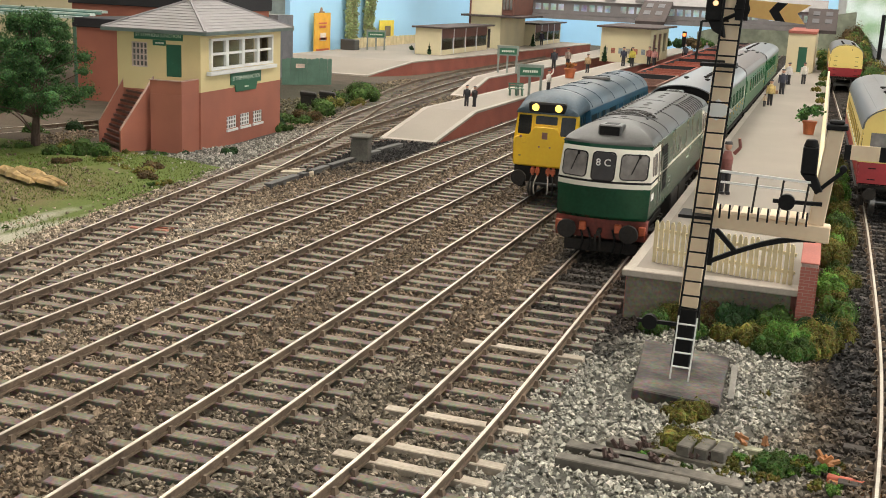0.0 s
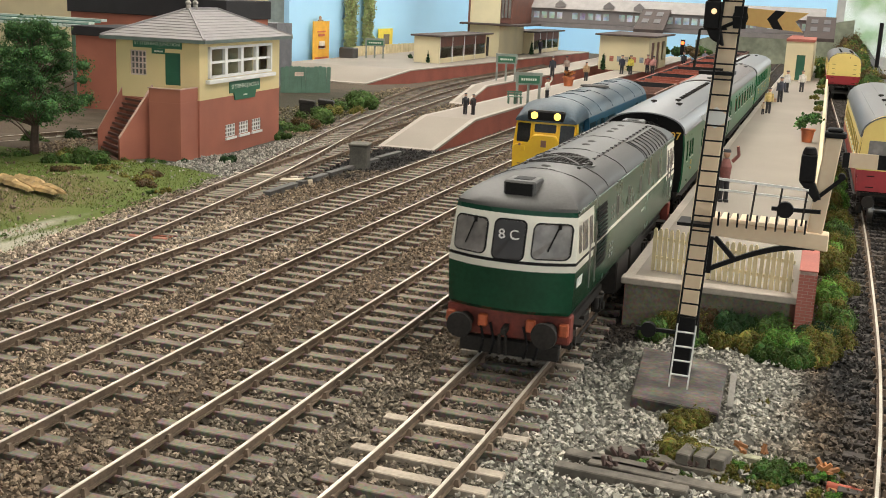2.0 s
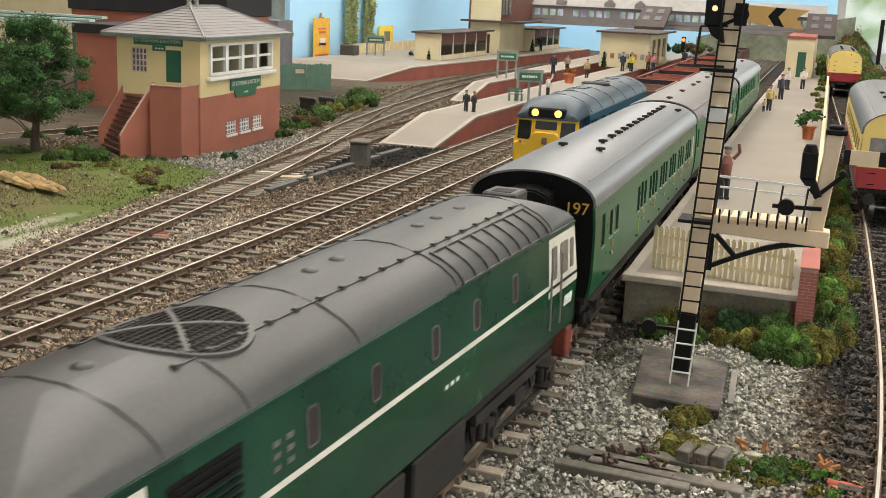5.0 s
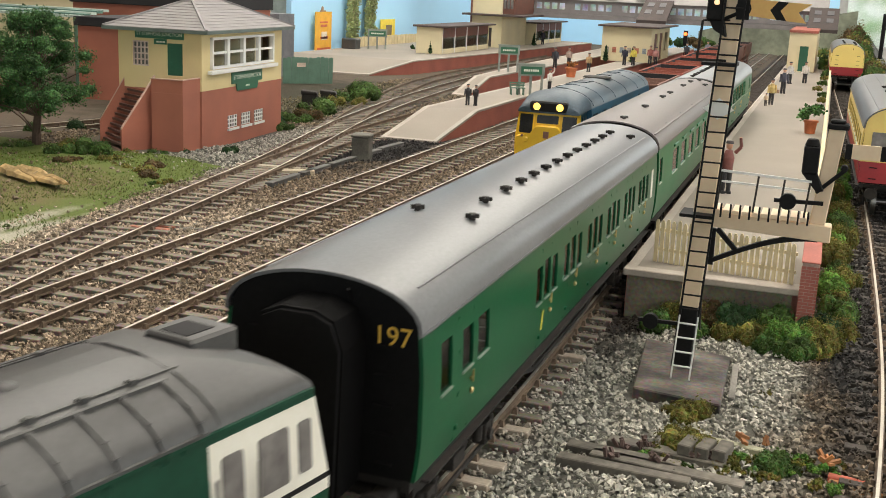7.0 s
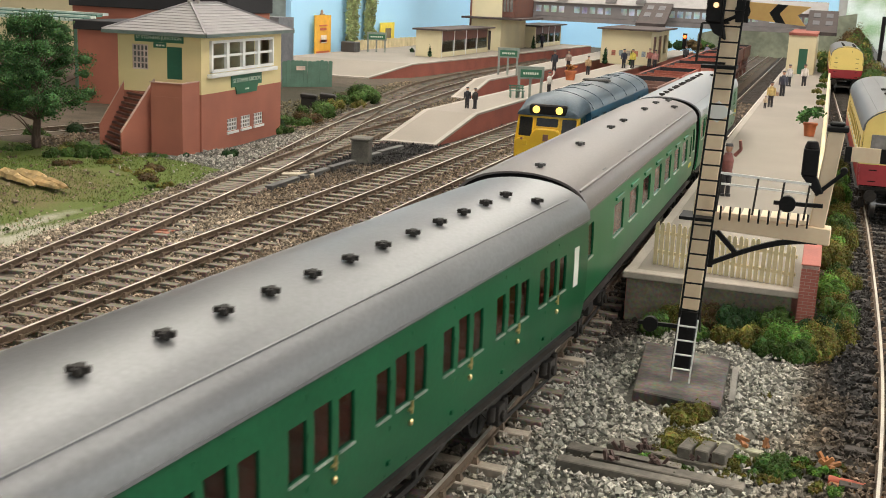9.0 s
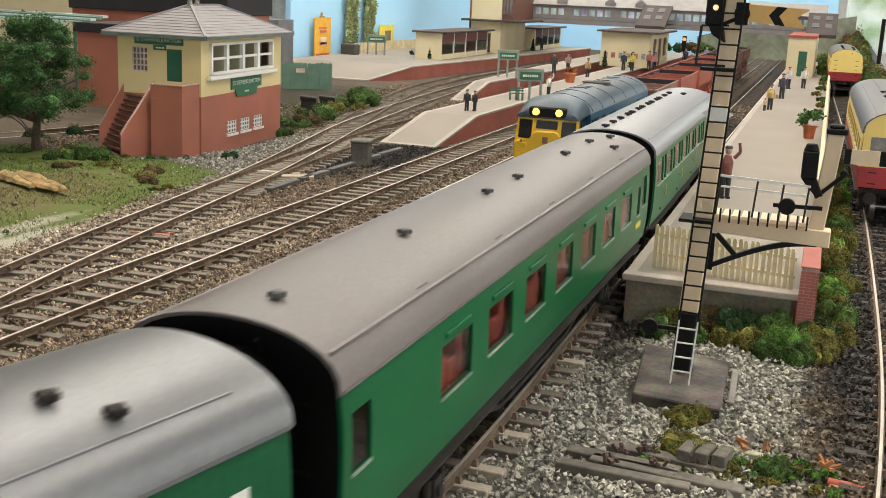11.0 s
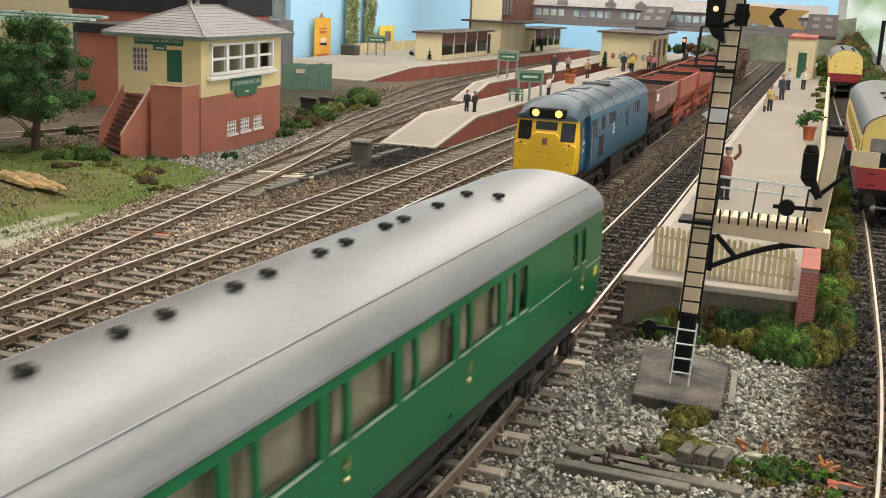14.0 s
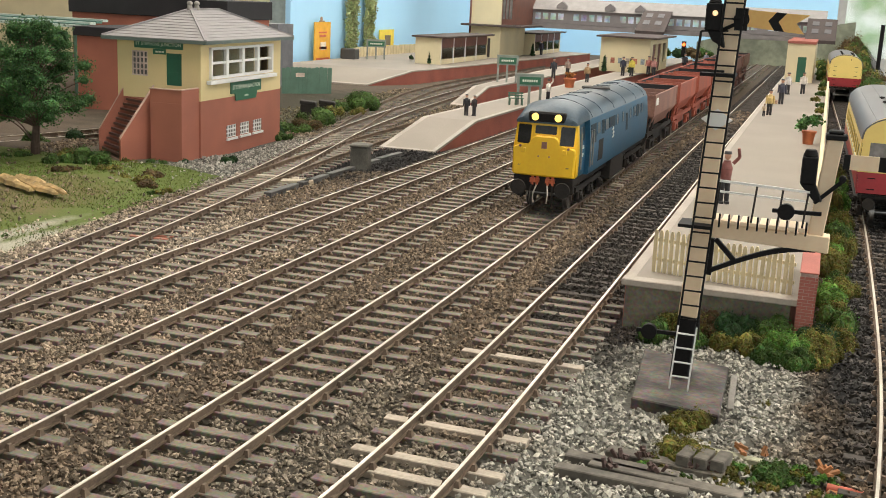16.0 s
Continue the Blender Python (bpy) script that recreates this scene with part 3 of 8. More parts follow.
platform("platform_far", "far curving platform below the blue backscene", [(-1050, 1985), (-838, 1985), (-784, 2086), (-753, 2491), (-690, 3374), (-1050, 3374), (-1050, 2700), (-1050, 2086)], (1985, 2084), M_BRICK)
# ---- rolling stock; each vehicle faces -y, rail top at z = 0 ----
M_BRGREEN = mat("loco_green", (0.009, 0.058, 0.029), 0.26, 0, 0.2, 500, 30, 0.02, spec=0.32)
M_GREENUP = mat("loco_green_upper", (0.010, 0.052, 0.03), 0.28, 0, 0.2, 500, 30, 0.02, spec=0.35)
M_COACH = mat("coach_green", (0.009, 0.088, 0.036), 0.3, 0, 0.15, 500, 20, 0.03, spec=0.3)
M_OFFWHITE = mat("loco_cream", (0.74, 0.70, 0.60), 0.4, 0, 0.07, 600, 40, 0.03)
M_ROOFDK = mat("loco_roof", (0.060, 0.057, 0.054), 0.48, 0, 0.18, 700, 25, 0.06)
M_ROOFGREY = mat("coach_roof_silver", (0.215, 0.213, 0.215), 0.40, 0.1, 0.14, 700, 14, 0.05)
M_ROOFLEAD = mat("coach_roof_lead", (0.155, 0.154, 0.157), 0.38, 0.1, 0.16, 700, 14, 0.05)
M_ROOFBROWN = mat("coach_roof_brown_grey", (0.155, 0.133, 0.125), 0.5, 0, 0.14, 700, 14, 0.05)
M_FRAME = mat("dirty_underframe", (0.026, 0.022, 0.019), 0.75, 0, 0.4, 700, 60, 0.2, spec=0.3)
M_REDBEAM = mat("dirty_red_beam", (0.17, 0.030, 0.018), 0.6, 0, 0.4, 500, 90, 0.15)
M_STEEL = mat("dull_steel", (0.30, 0.28, 0.26), 0.4, 0.9, 0.2, 700, 60, 0.05)
M_ENDBLACK = mat("coach_end_black", (0.007, 0.0065, 0.0065), 0.65, 0, 0.3, 600, 40, 0.05, spec=0.12)
M_YELLOWLET = mat("yellow_lettering", (0.75, 0.45, 0.06), 0.5, 0, 0.05)
# opaque panes in an uneven warm grey
M_PANE = mat("grey_cab_glass", (0.17, 0.155, 0.145), 0.2, 0, 0.35, 200, 40, 0.0, spec=0.5)
M_CODE = mat("headcode_blind", (0.028, 0.022, 0.020), 0.4, 0, 0.3, 200, 40, 0.0)
M_SEAT = mat("red_moquette", (0.70, 0.15, 0.11), 0.85, 0, 0.3, 600, 60, 0.2)
M_INNER = mat("brown_interior_wood", (0.38, 0.24, 0.16), 0.6, 0, 0.3, 300, 40, 0.05)
M_INNERDARK = mat("dark_interior_wood", (0.11, 0.08, 0.06), 0.6, 0, 0.3, 300, 40, 0.05)
M_INNERPALE = mat("pale_interior", (0.75, 0.62, 0.42), 0.7, 0, 0.2, 300, 40, 0.05)
M_BRASS = mat("brass_handle", (0.72, 0.55, 0.28), 0.3, 1.0, 0.1)
M_YELLOWPANEL = mat("warning_yellow", (0.86, 0.52, 0.015), 0.45, 0, 0.08, 500, 30, 0.03)
M_BLUE = mat("rail_blue", (0.018, 0.085, 0.15), 0.5, 0, 0.2, 500, 18, 0.04, spec=0.3)
M_BLUEROOF = mat("weathered_blue_roof", (0.028, 0.042, 0.055), 0.45, 0, 0.35, 600, 14, 0.05, tint=(0.055, 0.085, 0.11), spec=0.4)
M_HOPPER = mat("bauxite_hopper", (0.34, 0.085, 0.05), 0.65, 0, 0.25, 500, 25, 0.1)
M_HOPPERGREY = mat("dusty_brown_hopper", (0.27, 0.135, 0.10), 0.7, 0, 0.25, 500, 25, 0.1)
M_LAMP = mat("lit_headlight", (0.9, 0.7, 0.25), 0.3, 0, 0.02, emit=(1.0, 0.62, 0.08, 2.2))
M_BLOODRED = mat("crimson_paint", (0.30, 0.015, 0.02), 0.4, 0, 0.12, 500, 30, 0.03)
M_CREAMCOACH = mat("coach_cream", (0.78, 0.58, 0.17), 0.4, 0, 0.06, 500, 30, 0.03)


class Shell:
    """A body built of levels (z, half width, half length, end bulge); faces are sorted to parts by height and by y."""

    def __init__(self, levels, cab, power=2.4):
        self.levels, self.cab, self.power = levels, cab, power

    def at(self, z):
        L = self.levels
        for (z0, *a), (z1, *b) in zip(L, L[1:]):
            if z0 <= z <= z1:
                k = (z - z0) / (z1 - z0)
                return [p + (q - p) * k for p, q in zip(a, b)]
        return list(L[-1][1:]) if z > L[-1][0] else list(L[0][1:])

    def ring(self, z):
        w, l, b = self.at(z)
        us = [-1, -0.96, -0.86, -0.6, -0.3, 0, 0.3, 0.6, 0.86, 0.96, 1]
        side = [-1, -self.cab / l, -0.45, 0, 0.45, self.cab / l, 1]
        end = lambda u: l + b * (1 - abs(u) ** self.power)
        pts = [(w, s * l) for s in side[:-1]] + [(-u * w, end(u)) for u in us[:-1]] + [(-w, -s * l) for s in side[:-1]] + [(u * w, -end(u)) for u in us[:-1]]
        return pts

    def piece(self, z0, z1, keep=None, close=False):
        zs = sorted({z0, z1, *[k[0] for k in self.levels if z0 < k[0] < z1]})
        bm = bmesh.new()
        rows = [[bm.verts.new((x, y, z)) for x, y in self.ring(z)] for z in zs]
        n = len(rows[0])
        for a, b in zip(rows, rows[1:]):
            for i in range(n):
                j = (i + 1) % n
                y = (a[i].co.y + a[j].co.y) / 2
                if keep is None or keep(y):
                    bm.faces.new((a[i], a[j], b[j], b[i]))
        if close:
            bm.faces.new(rows[-1])
        loose = [v for v in bm.verts if not v.link_faces]
        bmesh.ops.delete(bm, geom=loose, context="VERTS")
        return bm

    def front(self, off=0.0):
        def f(u, v, d):
            w, l, b = self.at(v)
            return (u, -(l + b * (1 - min(1, abs(u / w)) ** self.power)) - off + d, v)
        return f

    def side(self, sx=1, off=0.0):
        def f(u, v, d):
            w, l, b = self.at(v)
            return (sx * (w + off - d), u, v)
        return f


def patch(pts, at, depth=0.5):
    bm = bmesh.new()
    prism(bm, pts, depth, at)
    return bm


def framed(bm, u0, u1, v0, v1, r, t, at, depth=0.7):
    """A rounded frame of width t round an opening."""
    a, b = rrect(u0, u1, v0, v1, r), rrect(u0 - t, u1 + t, v0 - t, v1 + t, r + t)
    rows = [[bm.verts.new(at(u, v, d)) for u, v in ring] for ring, d in ((b, depth), (b, 0), (a, 0), (a, depth))]
    n = len(a)
    for i in range(n):
        j = (i + 1) % n
        for k in range(3):
            bm.faces.new((rows[k][i], rows[k][j], rows[k + 1][j], rows[k + 1][i]))


WHEELSETS = []


def wheelset(parent, y, r=10.5, spin=True):
    bm = bmesh.new()
    for sx in (-1, 1):
        rod(bm, (sx * 14.3, 0, 0), (sx * 17.4, 0, 0), r, r, 24)
        rod(bm, (sx * 13.5, 0, 0), (sx * 14.3, 0, 0), r + 0.9, r + 0.9, 24)
        for k in range(6):
            a = k * math.pi / 3
            beam(bm, (sx * 17.5, 0, 0), (sx * 17.5, (r - 1.5) * math.cos(a), (r - 1.5) * math.sin(a)), 1.0, 1.2, (1, 0, 0))
    rod(bm, (-14, 0, 0), (14, 0, 0), 2.2)
    ob = part("wheelset", bm, M_STEEL if not spin else M_FRAME, parent, "", True)
    ob.matrix_basis = pmm(0, y, r)
    if spin:
        WHEELSETS.append((ob, y, r))
    return ob


def bogie(parent, y, wb, spin=True, z=14, r=10.5, axles=2):
    """Side frames with axle boxes, springs and a bolster."""
    bm = bmesh.new()
    for sx in (-1, 1):
        x = sx * 22
        box(bm, min(x, x + sx * 2.5), max(x, x + sx * 2.5), y - wb / 2 - 10, y + wb / 2 + 10, z + 1, z + 5.5)
        for k in range(axles):
            ay = y - wb / 2 + wb * k / (axles - 1)
            box(bm, min(x, x + sx * 5), max(x, x + sx * 5), ay - 3.5, ay + 3.5, z - 7, z + 1)
            rod(bm, (x + sx * 5, ay, z - 3.5), (x + sx * 6.4, ay, z - 3.5), 2.4)
            for o in (-6.5, 6.5):
                rod(bm, (x + sx * 3, ay + o, z - 4), (x + sx * 3, ay + o, z + 2), 1.7)
        box(bm, min(x, x + sx * 4), max(x, x + sx * 4), y - 6, y + 6, z - 4, z + 1)
        beam(bm, (x + sx * 3, y - wb / 2, z - 8), (x + sx * 3, y + wb / 2, z - 8), 1.2, 1.6)
    box(bm, -22, 22, y - 5, y + 5, z, z + 5)
    part("bogie", bm, M_FRAME, parent, "black bogie with axle boxes and springs", bevel=0.25)
    for k in range(axles):
        wheelset(parent, y - wb / 2 + wb * k / (axles - 1), r, spin)


def buffers(parent, y, sgn, z=21, x=20, head=6.2, m=None):
    for sx in (-1, 1):
        bm = bmesh.new()
        rod(bm, (sx * x, y, z), (sx * x, y + sgn * 6, z), 3.8, 3.0, 14)
        rod(bm, (sx * x, y + sgn * 6, z), (sx * x, y + sgn * 10, z), 2.0, 2.0, 12)
        rod(bm, (sx * x, y + sgn * 10, z), (sx * x, y + sgn * 11.3, z), head, head * 0.94, 22)
        part("buffer", bm, m or M_FRAME, parent, "round grimy steel buffer", True)


def hose(bm, x, y, z0, z1, sgn, r=0.7, curl=3):
    prev = None
    for i in range(9):
        k = i / 8
        p = (x + curl * math.sin(k * 2.6), y + sgn * (1 + 4 * math.sin(k * math.pi * 0.7)), z0 + (z1 - z0) * k)
        if prev:
            rod(bm, prev, p, r, r, 8)
        prev = p


def loco_green():
    t = thing("diesel_locomotive", "dark green diesel locomotive with cream cab windows", "locomotive")
    sh = Shell([(28, 28.0, 162.0, 6), (30, 29.4, 163.0, 7.5), (49, 30.0, 163.5, 8.5), (52, 30.0, 163.5, 8.5), (71.5, 28.8, 159.5, 7), (75.5, 28.5, 158.6, 6.5),
                (77, 28.2, 158.3, 6.2), (79.5, 26.4, 155, 5.4), (82.3, 22.5, 149, 4.6), (85, 16.5, 141, 3.4), (86.8, 10, 132, 2.4), (87.6, 4, 124, 1)], 124)
    cabs, mid = (lambda y: abs(y) > 124), (lambda y: abs(y) <= 124)
    part("body", sh.piece(28, 49), M_BRGREEN, t, "", True)
    for s in (-1, 1):
        one = lambda y, s=s: y * s > 124
        part("waist_band", sh.piece(49, 52, one), M_OFFWHITE, t, "cream waist band round the cab", True)
        part("black_line", sh.piece(52, 53.4, one), M_BLACK, t, "", True)
        part("cab_window_surround", sh.piece(53.4, 73.4, one), M_OFFWHITE, t, "cream painted cab window surround", True)
    part("body_band", sh.piece(49, 53.0, mid), M_BRGREEN, t, "", True)
    part("waist_line", sh.piece(53.0, 54.8, mid), M_OFFWHITE, t, "thin cream line along the side", True)
    part("upper_body", sh.piece(54.8, 73.4, mid), M_GREENUP, t, "", True)
    part("cantrail", sh.piece(73.4, 75.5), M_GREENUP, t, "", True)
    roof = part("roof", sh.piece(75.5, 87.6, None, True), M_ROOFDK, t, "dark grey weathered roof", True)
    bm = bmesh.new()
    for sx in (-1, 1):
        beam(bm, (sx * 28.8, -158, 75.6), (sx * 28.8, 158, 75.6), 0.9, 0.8)
    part("gutter", bm, M_GREENUP, t)
    for sgn in (-1, 1):
        def at(u, v, d, f=sh.front(0.5), s=sgn):
            x, y, z = f(u, v, d)
            return (x if s < 0 else -x, y if s < 0 else -y, z)
        for u0, u1, v0, v1 in ((-27.0, -11.2, 55.2, 70), (-7, 7, 53.9, 70.6), (11.2, 27.0, 55.2, 70)):
            bm = bmesh.new()
            framed(bm, u0, u1, v0, v1, 2.2, 0.7, at, 0.9)
            fr = part("windscreen", bm, M_BLACK, t, "rubber sealed cab window", True)
            part("pane", patch(rrect(u0, u1, v0, v1, 2.2), lambda u, v, d: at(u, v, d - 0.5), 0.4), M_CODE if u0 == -7 else M_PANE, fr)
        for u in (-19.5, 19.5):
            bm = bmesh.new()
            top, low = Vector(at(u + 2.5, 69.8, -0.9)), Vector(at(u - 1.5, 58.5, -0.7))
            rod(bm, top, low, 0.42, 0.35, 6)
            rod(bm, top + Vector((0, 0, 1.2)), top + Vector((0, 0, -1.5)), 1.0, 0.8, 8)
            part("wiper", bm, M_BLACK, t)
        bm = bmesh.new()
        box(bm, -7.5, 7.5, -7, 9, -6.5, 3.5)
        hb = part("headcode_box", bm, M_ROOFDK, roof, "square roof horn housing with an open slot", bevel=0.8)
        hb.matrix_basis = pmm(0, sgn * 150, 83.6, 0, 0, 0 if sgn < 0 else 180)
        bm = bmesh.new()
        box(bm, -6.3, 6.3, -7.5, -6.9, -4.5, 2.6)
        box(bm, -4.2, 4.2, -2, 7, 3.5, 3.7)
        hs = part("horn_grille", bm, M_BLACK, roof)
        hs.matrix_basis = pmm(0, sgn * 150, 83.6, 0, 0, 0 if sgn < 0 else 180)
        bm = bmesh.new()
        box(bm, -29.5, 29.5, sgn * 160 - 4, sgn * 160 + 4, 14.5, 28)
        part("buffer_beam", bm, M_REDBEAM, t, "grimy red buffer beam", bevel=0.7)
        for k in (-27, -11.5, 11.5, 27):
            bm = bmesh.new()
            box(bm, k - 2.2, k + 2.2, sgn * 165.2 - 1.5, sgn * 165.2 + 1.5, 19, 25)
            part("pipe_cock", bm, mat("orange_red_pipe", (0.50, 0.11, 0.04), 0.5, 0, 0.3), t, bevel=0.6)
        bm = bmesh.new()
        for x in (-13, -8, 8, 13):
            hose(bm, x, sgn * 164, 21, 7, sgn)
        part("hoses", bm, M_BLACK, t, "black brake hoses", True)
        bm = bmesh.new()
        beam(bm, (0, sgn * 164, 20), (0, sgn * 171, 19), 2.2, 3)
        rod(bm, (-1.5, sgn * 171, 18), (-1.5, sgn * 170, 8), 0.8)
        rod(bm, (1.5, sgn * 171, 18), (1.5, sgn * 170, 8), 0.8)
        part("coupling_hook", bm, M_FRAME, t)
        bm = bmesh.new()
        box(bm, -24, 24, sgn * 158 - 2, sgn * 158 + 2, 4.5, 12)
        part("guard_plate", bm, M_FRAME, t, bevel=0.5)
        buffers(t, sgn * 164, sgn, 21)
        # cab sides
        for sx in (-1, 1):
            at2 = sh.side(sx, 0.35)
            for y0, y1, z0, z1 in ((-157, -152.5, 56.5, 69), (-149, -139, 56, 69.5), (-134, -127.5, 56, 69.5)):
                a, b = (y0, y1) if sgn < 0 else (-y1, -y0)
                part("cab_side_window", patch(rrect(a, b, z0, z1, 0.9), at2, 0.3), M_PANE, t)
            bm = bmesh.new()
            for y in (-137.5, -124.5):
                p0, p1 = Vector(at2(sgn * -y, 36, -1.3)), Vector(at2(sgn * -y, 66, -1.3))
                rod(bm, p0, p1, 0.45, 0.45, 6)
            part("handrail", bm, M_STEEL, t)
            part("number_panel", patch(rrect(*sorted((sgn * 158, sgn * 147)), 40.5, 45, 0.3), sh.side(sx, 0.15), 0.2), mat("white_transfer", (0.72, 0.72, 0.66), 0.5, 0, 0.3, 900, 400), t, "white plate")
    lettering("8 C", 6.6, M_WHITE, t, pmm(0.0, -170.3, 64.6, 90 + 9, 0, 0), "headcode")
    # body side windows, grilles and roof details
    for sx in (-1, 1):
        for y in (-62, -28, 12, 46, 84):
            bm = bmesh.new()
            framed(bm, y - 2.4, y + 2.4, 58.5, 68, 1.2, 0.5, sh.side(sx, 0.35), 0.6)
            w = part("side_window", bm, M_STEEL, t, "", True)
            part("pane", patch(rrect(y - 2.4, y + 2.4, 58.5, 68, 1.2), sh.side(sx, 0.12), 0.3), M_CODE, w)
        gr = part("side_grille", patch([(-118, 40), (-92, 40), (-92, 70.5), (-118, 70.5)], sh.side(sx, 0.2), 0.4), M_BLACK, t, "black louvred radiator grille")
        bm = bmesh.new()
        for i in range(15):
            z = 41 + i * 2
            a, b = sh.side(sx, 0.5)(-117, z, 0), sh.side(sx, 0.5)(-93, z, 0)
            beam(bm, a, b, 0.5, 0.8)
        part("louvres", bm, M_BLACK, gr)
        bm = bmesh.new()
        for y in (-80, -74):
            for z in (38, 41, 44, 58, 61, 64):
                box(bm, *sorted((sx * (sh.at(z)[0] - 0.3), sx * (sh.at(z)[0] + 0.25))), y, y + 3, z, z + 1.4)
        part("vent_slots", bm, M_STEEL, t)
        bm = bmesh.new()
        a = sh.side(sx, 0.2)
        for k in range(3):
            p = [(20 + k * 4.5, 45), (22.5 + k * 4.5, 45), (22.5 + k * 4.5, 46.4), (20 + k * 4.5, 46.4)]
            prism(bm, p, 0.15, a)
        part("number_bars", bm, mat("white_transfer", (0.72, 0.72, 0.66)), t, "small pale transfer bars")
        # ribbed engine room roof panel
        bm = bmesh.new()
        for i in range(9):
            y = 35 + i * 11
            prev = None
            for z in (76, 78.5, 81, 83.5, 85):
                w = sh.at(z)[0]
                p = (sx * (w + 0.3), y, z)
                if prev:
                    beam(bm, prev, p, 1.1, 1.1, (0, 1, 0))
                prev = p
        for z in (76.2, 85.0):
            beam(bm, (sx * (sh.at(z)[0] + 0.2), 34, z), (sx * (sh.at(z)[0] + 0.2), 124, z), 1.0, 1.0)
        part("roof_ribs", bm, M_ROOFDK, roof, "ribbed curved roof panel")
        bm = bmesh.new()
        beam(bm, (sx * 14, -95, 85.8), (sx * 14, 130, 85.8), 0.5, 0.6)
        for i in range(18):
            box(bm, sx * 14 - 0.8, sx * 14 + 0.8, -95 + i * 12.5 - 1, -95 + i * 12.5 + 1, 85.4, 86.7)
        part("roof_seam", bm, M_ROOFDK, roof)
    for y in (-118, -88, -36, 30, 128):
        bm = bmesh.new()
        prev = None
        for z, s in ((76.5, -1), (79.5, -1), (82.3, -1), (85, -1), (87.5, -1), (87.5, 1), (85, 1), (82.3, 1), (79.5, 1), (76.5, 1)):
            w = sh.at(z)[0] * s
            p = (w, y, z + 0.1)
            if prev:
                beam(bm, prev, p, 0.7, 0.6, (0, 1, 0))
            prev = p
        part("roof_joint", bm, M_ROOFDK, roof)
    # round fan grille
    bm = bmesh.new()
    zr = lambda x: float(np.interp(abs(x), [4, 10, 16.5, 22.5, 26.4], [87.6, 86.8, 85, 82.3, 79.5]))
    for i in range(40):
        a0, a1 = i * math.pi / 20, (i + 1) * math.pi / 20
        p, q = [(17.5 * math.cos(a), -76 + 17.5 * math.sin(a), zr(17.5 * math.cos(a)) + 0.25) for a in (a0, a1)]
        beam(bm, p, q, 1.5, 0.8)
    fan = part("fan_ring", bm, M_ROOFDK, roof, "round roof fan grille", True)
    bm = bmesh.new()
    for k in range(-8, 9):
        h = math.sqrt(max(0, 17.5 ** 2 - (k * 2.1) ** 2))
        beam(bm, (k * 2.1, -76 - h, zr(k * 2.1) + 0.2), (k * 2.1, -76 + h, zr(k * 2.1) + 0.2), 0.45, 0.5)
        for j in range(6):
            u, v = -h + 2 * h * j / 6, -h + 2 * h * (j + 1) / 6
            beam(bm, (u, -76 + k * 2.1, zr(u) + 0.3), (v, -76 + k * 2.1, zr(v) + 0.3), 0.45, 0.5)
    part("fan_mesh", bm, M_FRAME, fan)
    bm = bmesh.new()
    for a in (45, 135):
        c, s = 17 * math.cos(radians(a)), 17 * math.sin(radians(a))
        for j in range(6):
            u, v = -1 + j / 3, -1 + (j + 1) / 3
            beam(bm, (c * u, -76 + s * u, zr(c * u) + 0.6), (c * v, -76 + s * v, zr(c * v) + 0.6), 1.3, 0.7)
    part("fan_cross", bm, mat("dull_grey_metal", (0.12, 0.115, 0.11), 0.6, 0.2), fan)
    for y in (-108, -14, 2, 60, 76, 98):
        bm = bmesh.new()
        blob(bm, (0, y, 87.6), 2.6, 1, 1, 0.4, 2)
        part("roof_vent", bm, M_ROOFDK, roof, "", True)
    bm = bmesh.new()
    box(bm, -24, 24, -158, 158, 20, 28.2)
    part("underframe", bm, M_FRAME, t, "dirty dark underframe", bevel=0.6)
    for sx in (-1, 1):
        for y0, y1 in ((-42, -4), (2, 44)):
            bm = bmesh.new()
            box(bm, *sorted((sx * 12, sx * 28.5)), y0, y1, 8, 27)
            part("battery_box", bm, M_FRAME, t, bevel=0.8)
        bm = bmesh.new()
        beam(bm, (sx * 28, -46, 9), (sx * 28, 46, 9), 1.2, 1.2)
        part("underframe_pipe", bm, M_FRAME, t)
        for y in (-136, 136):
            for z in (8, 17):
                bm = bmesh.new()
                box(bm, *sorted((sx * 24, sx * 30)), y - 5, y + 5, z, z + 1.2)
                part("footstep", bm, M_FRAME, t)
    bogie(t, -108, 68, True, 14, 11.5)
    bogie(t, 108, 68, True, 14, 11.5)
    return t


def roof_arc(w, z0, rise, n=16):
    """An elliptical coach roof from eave to eave."""
    return [(w * math.cos(math.pi * i / n), z0 + rise * math.sin(math.pi * i / n) ** 0.85) for i in range(n + 1)]


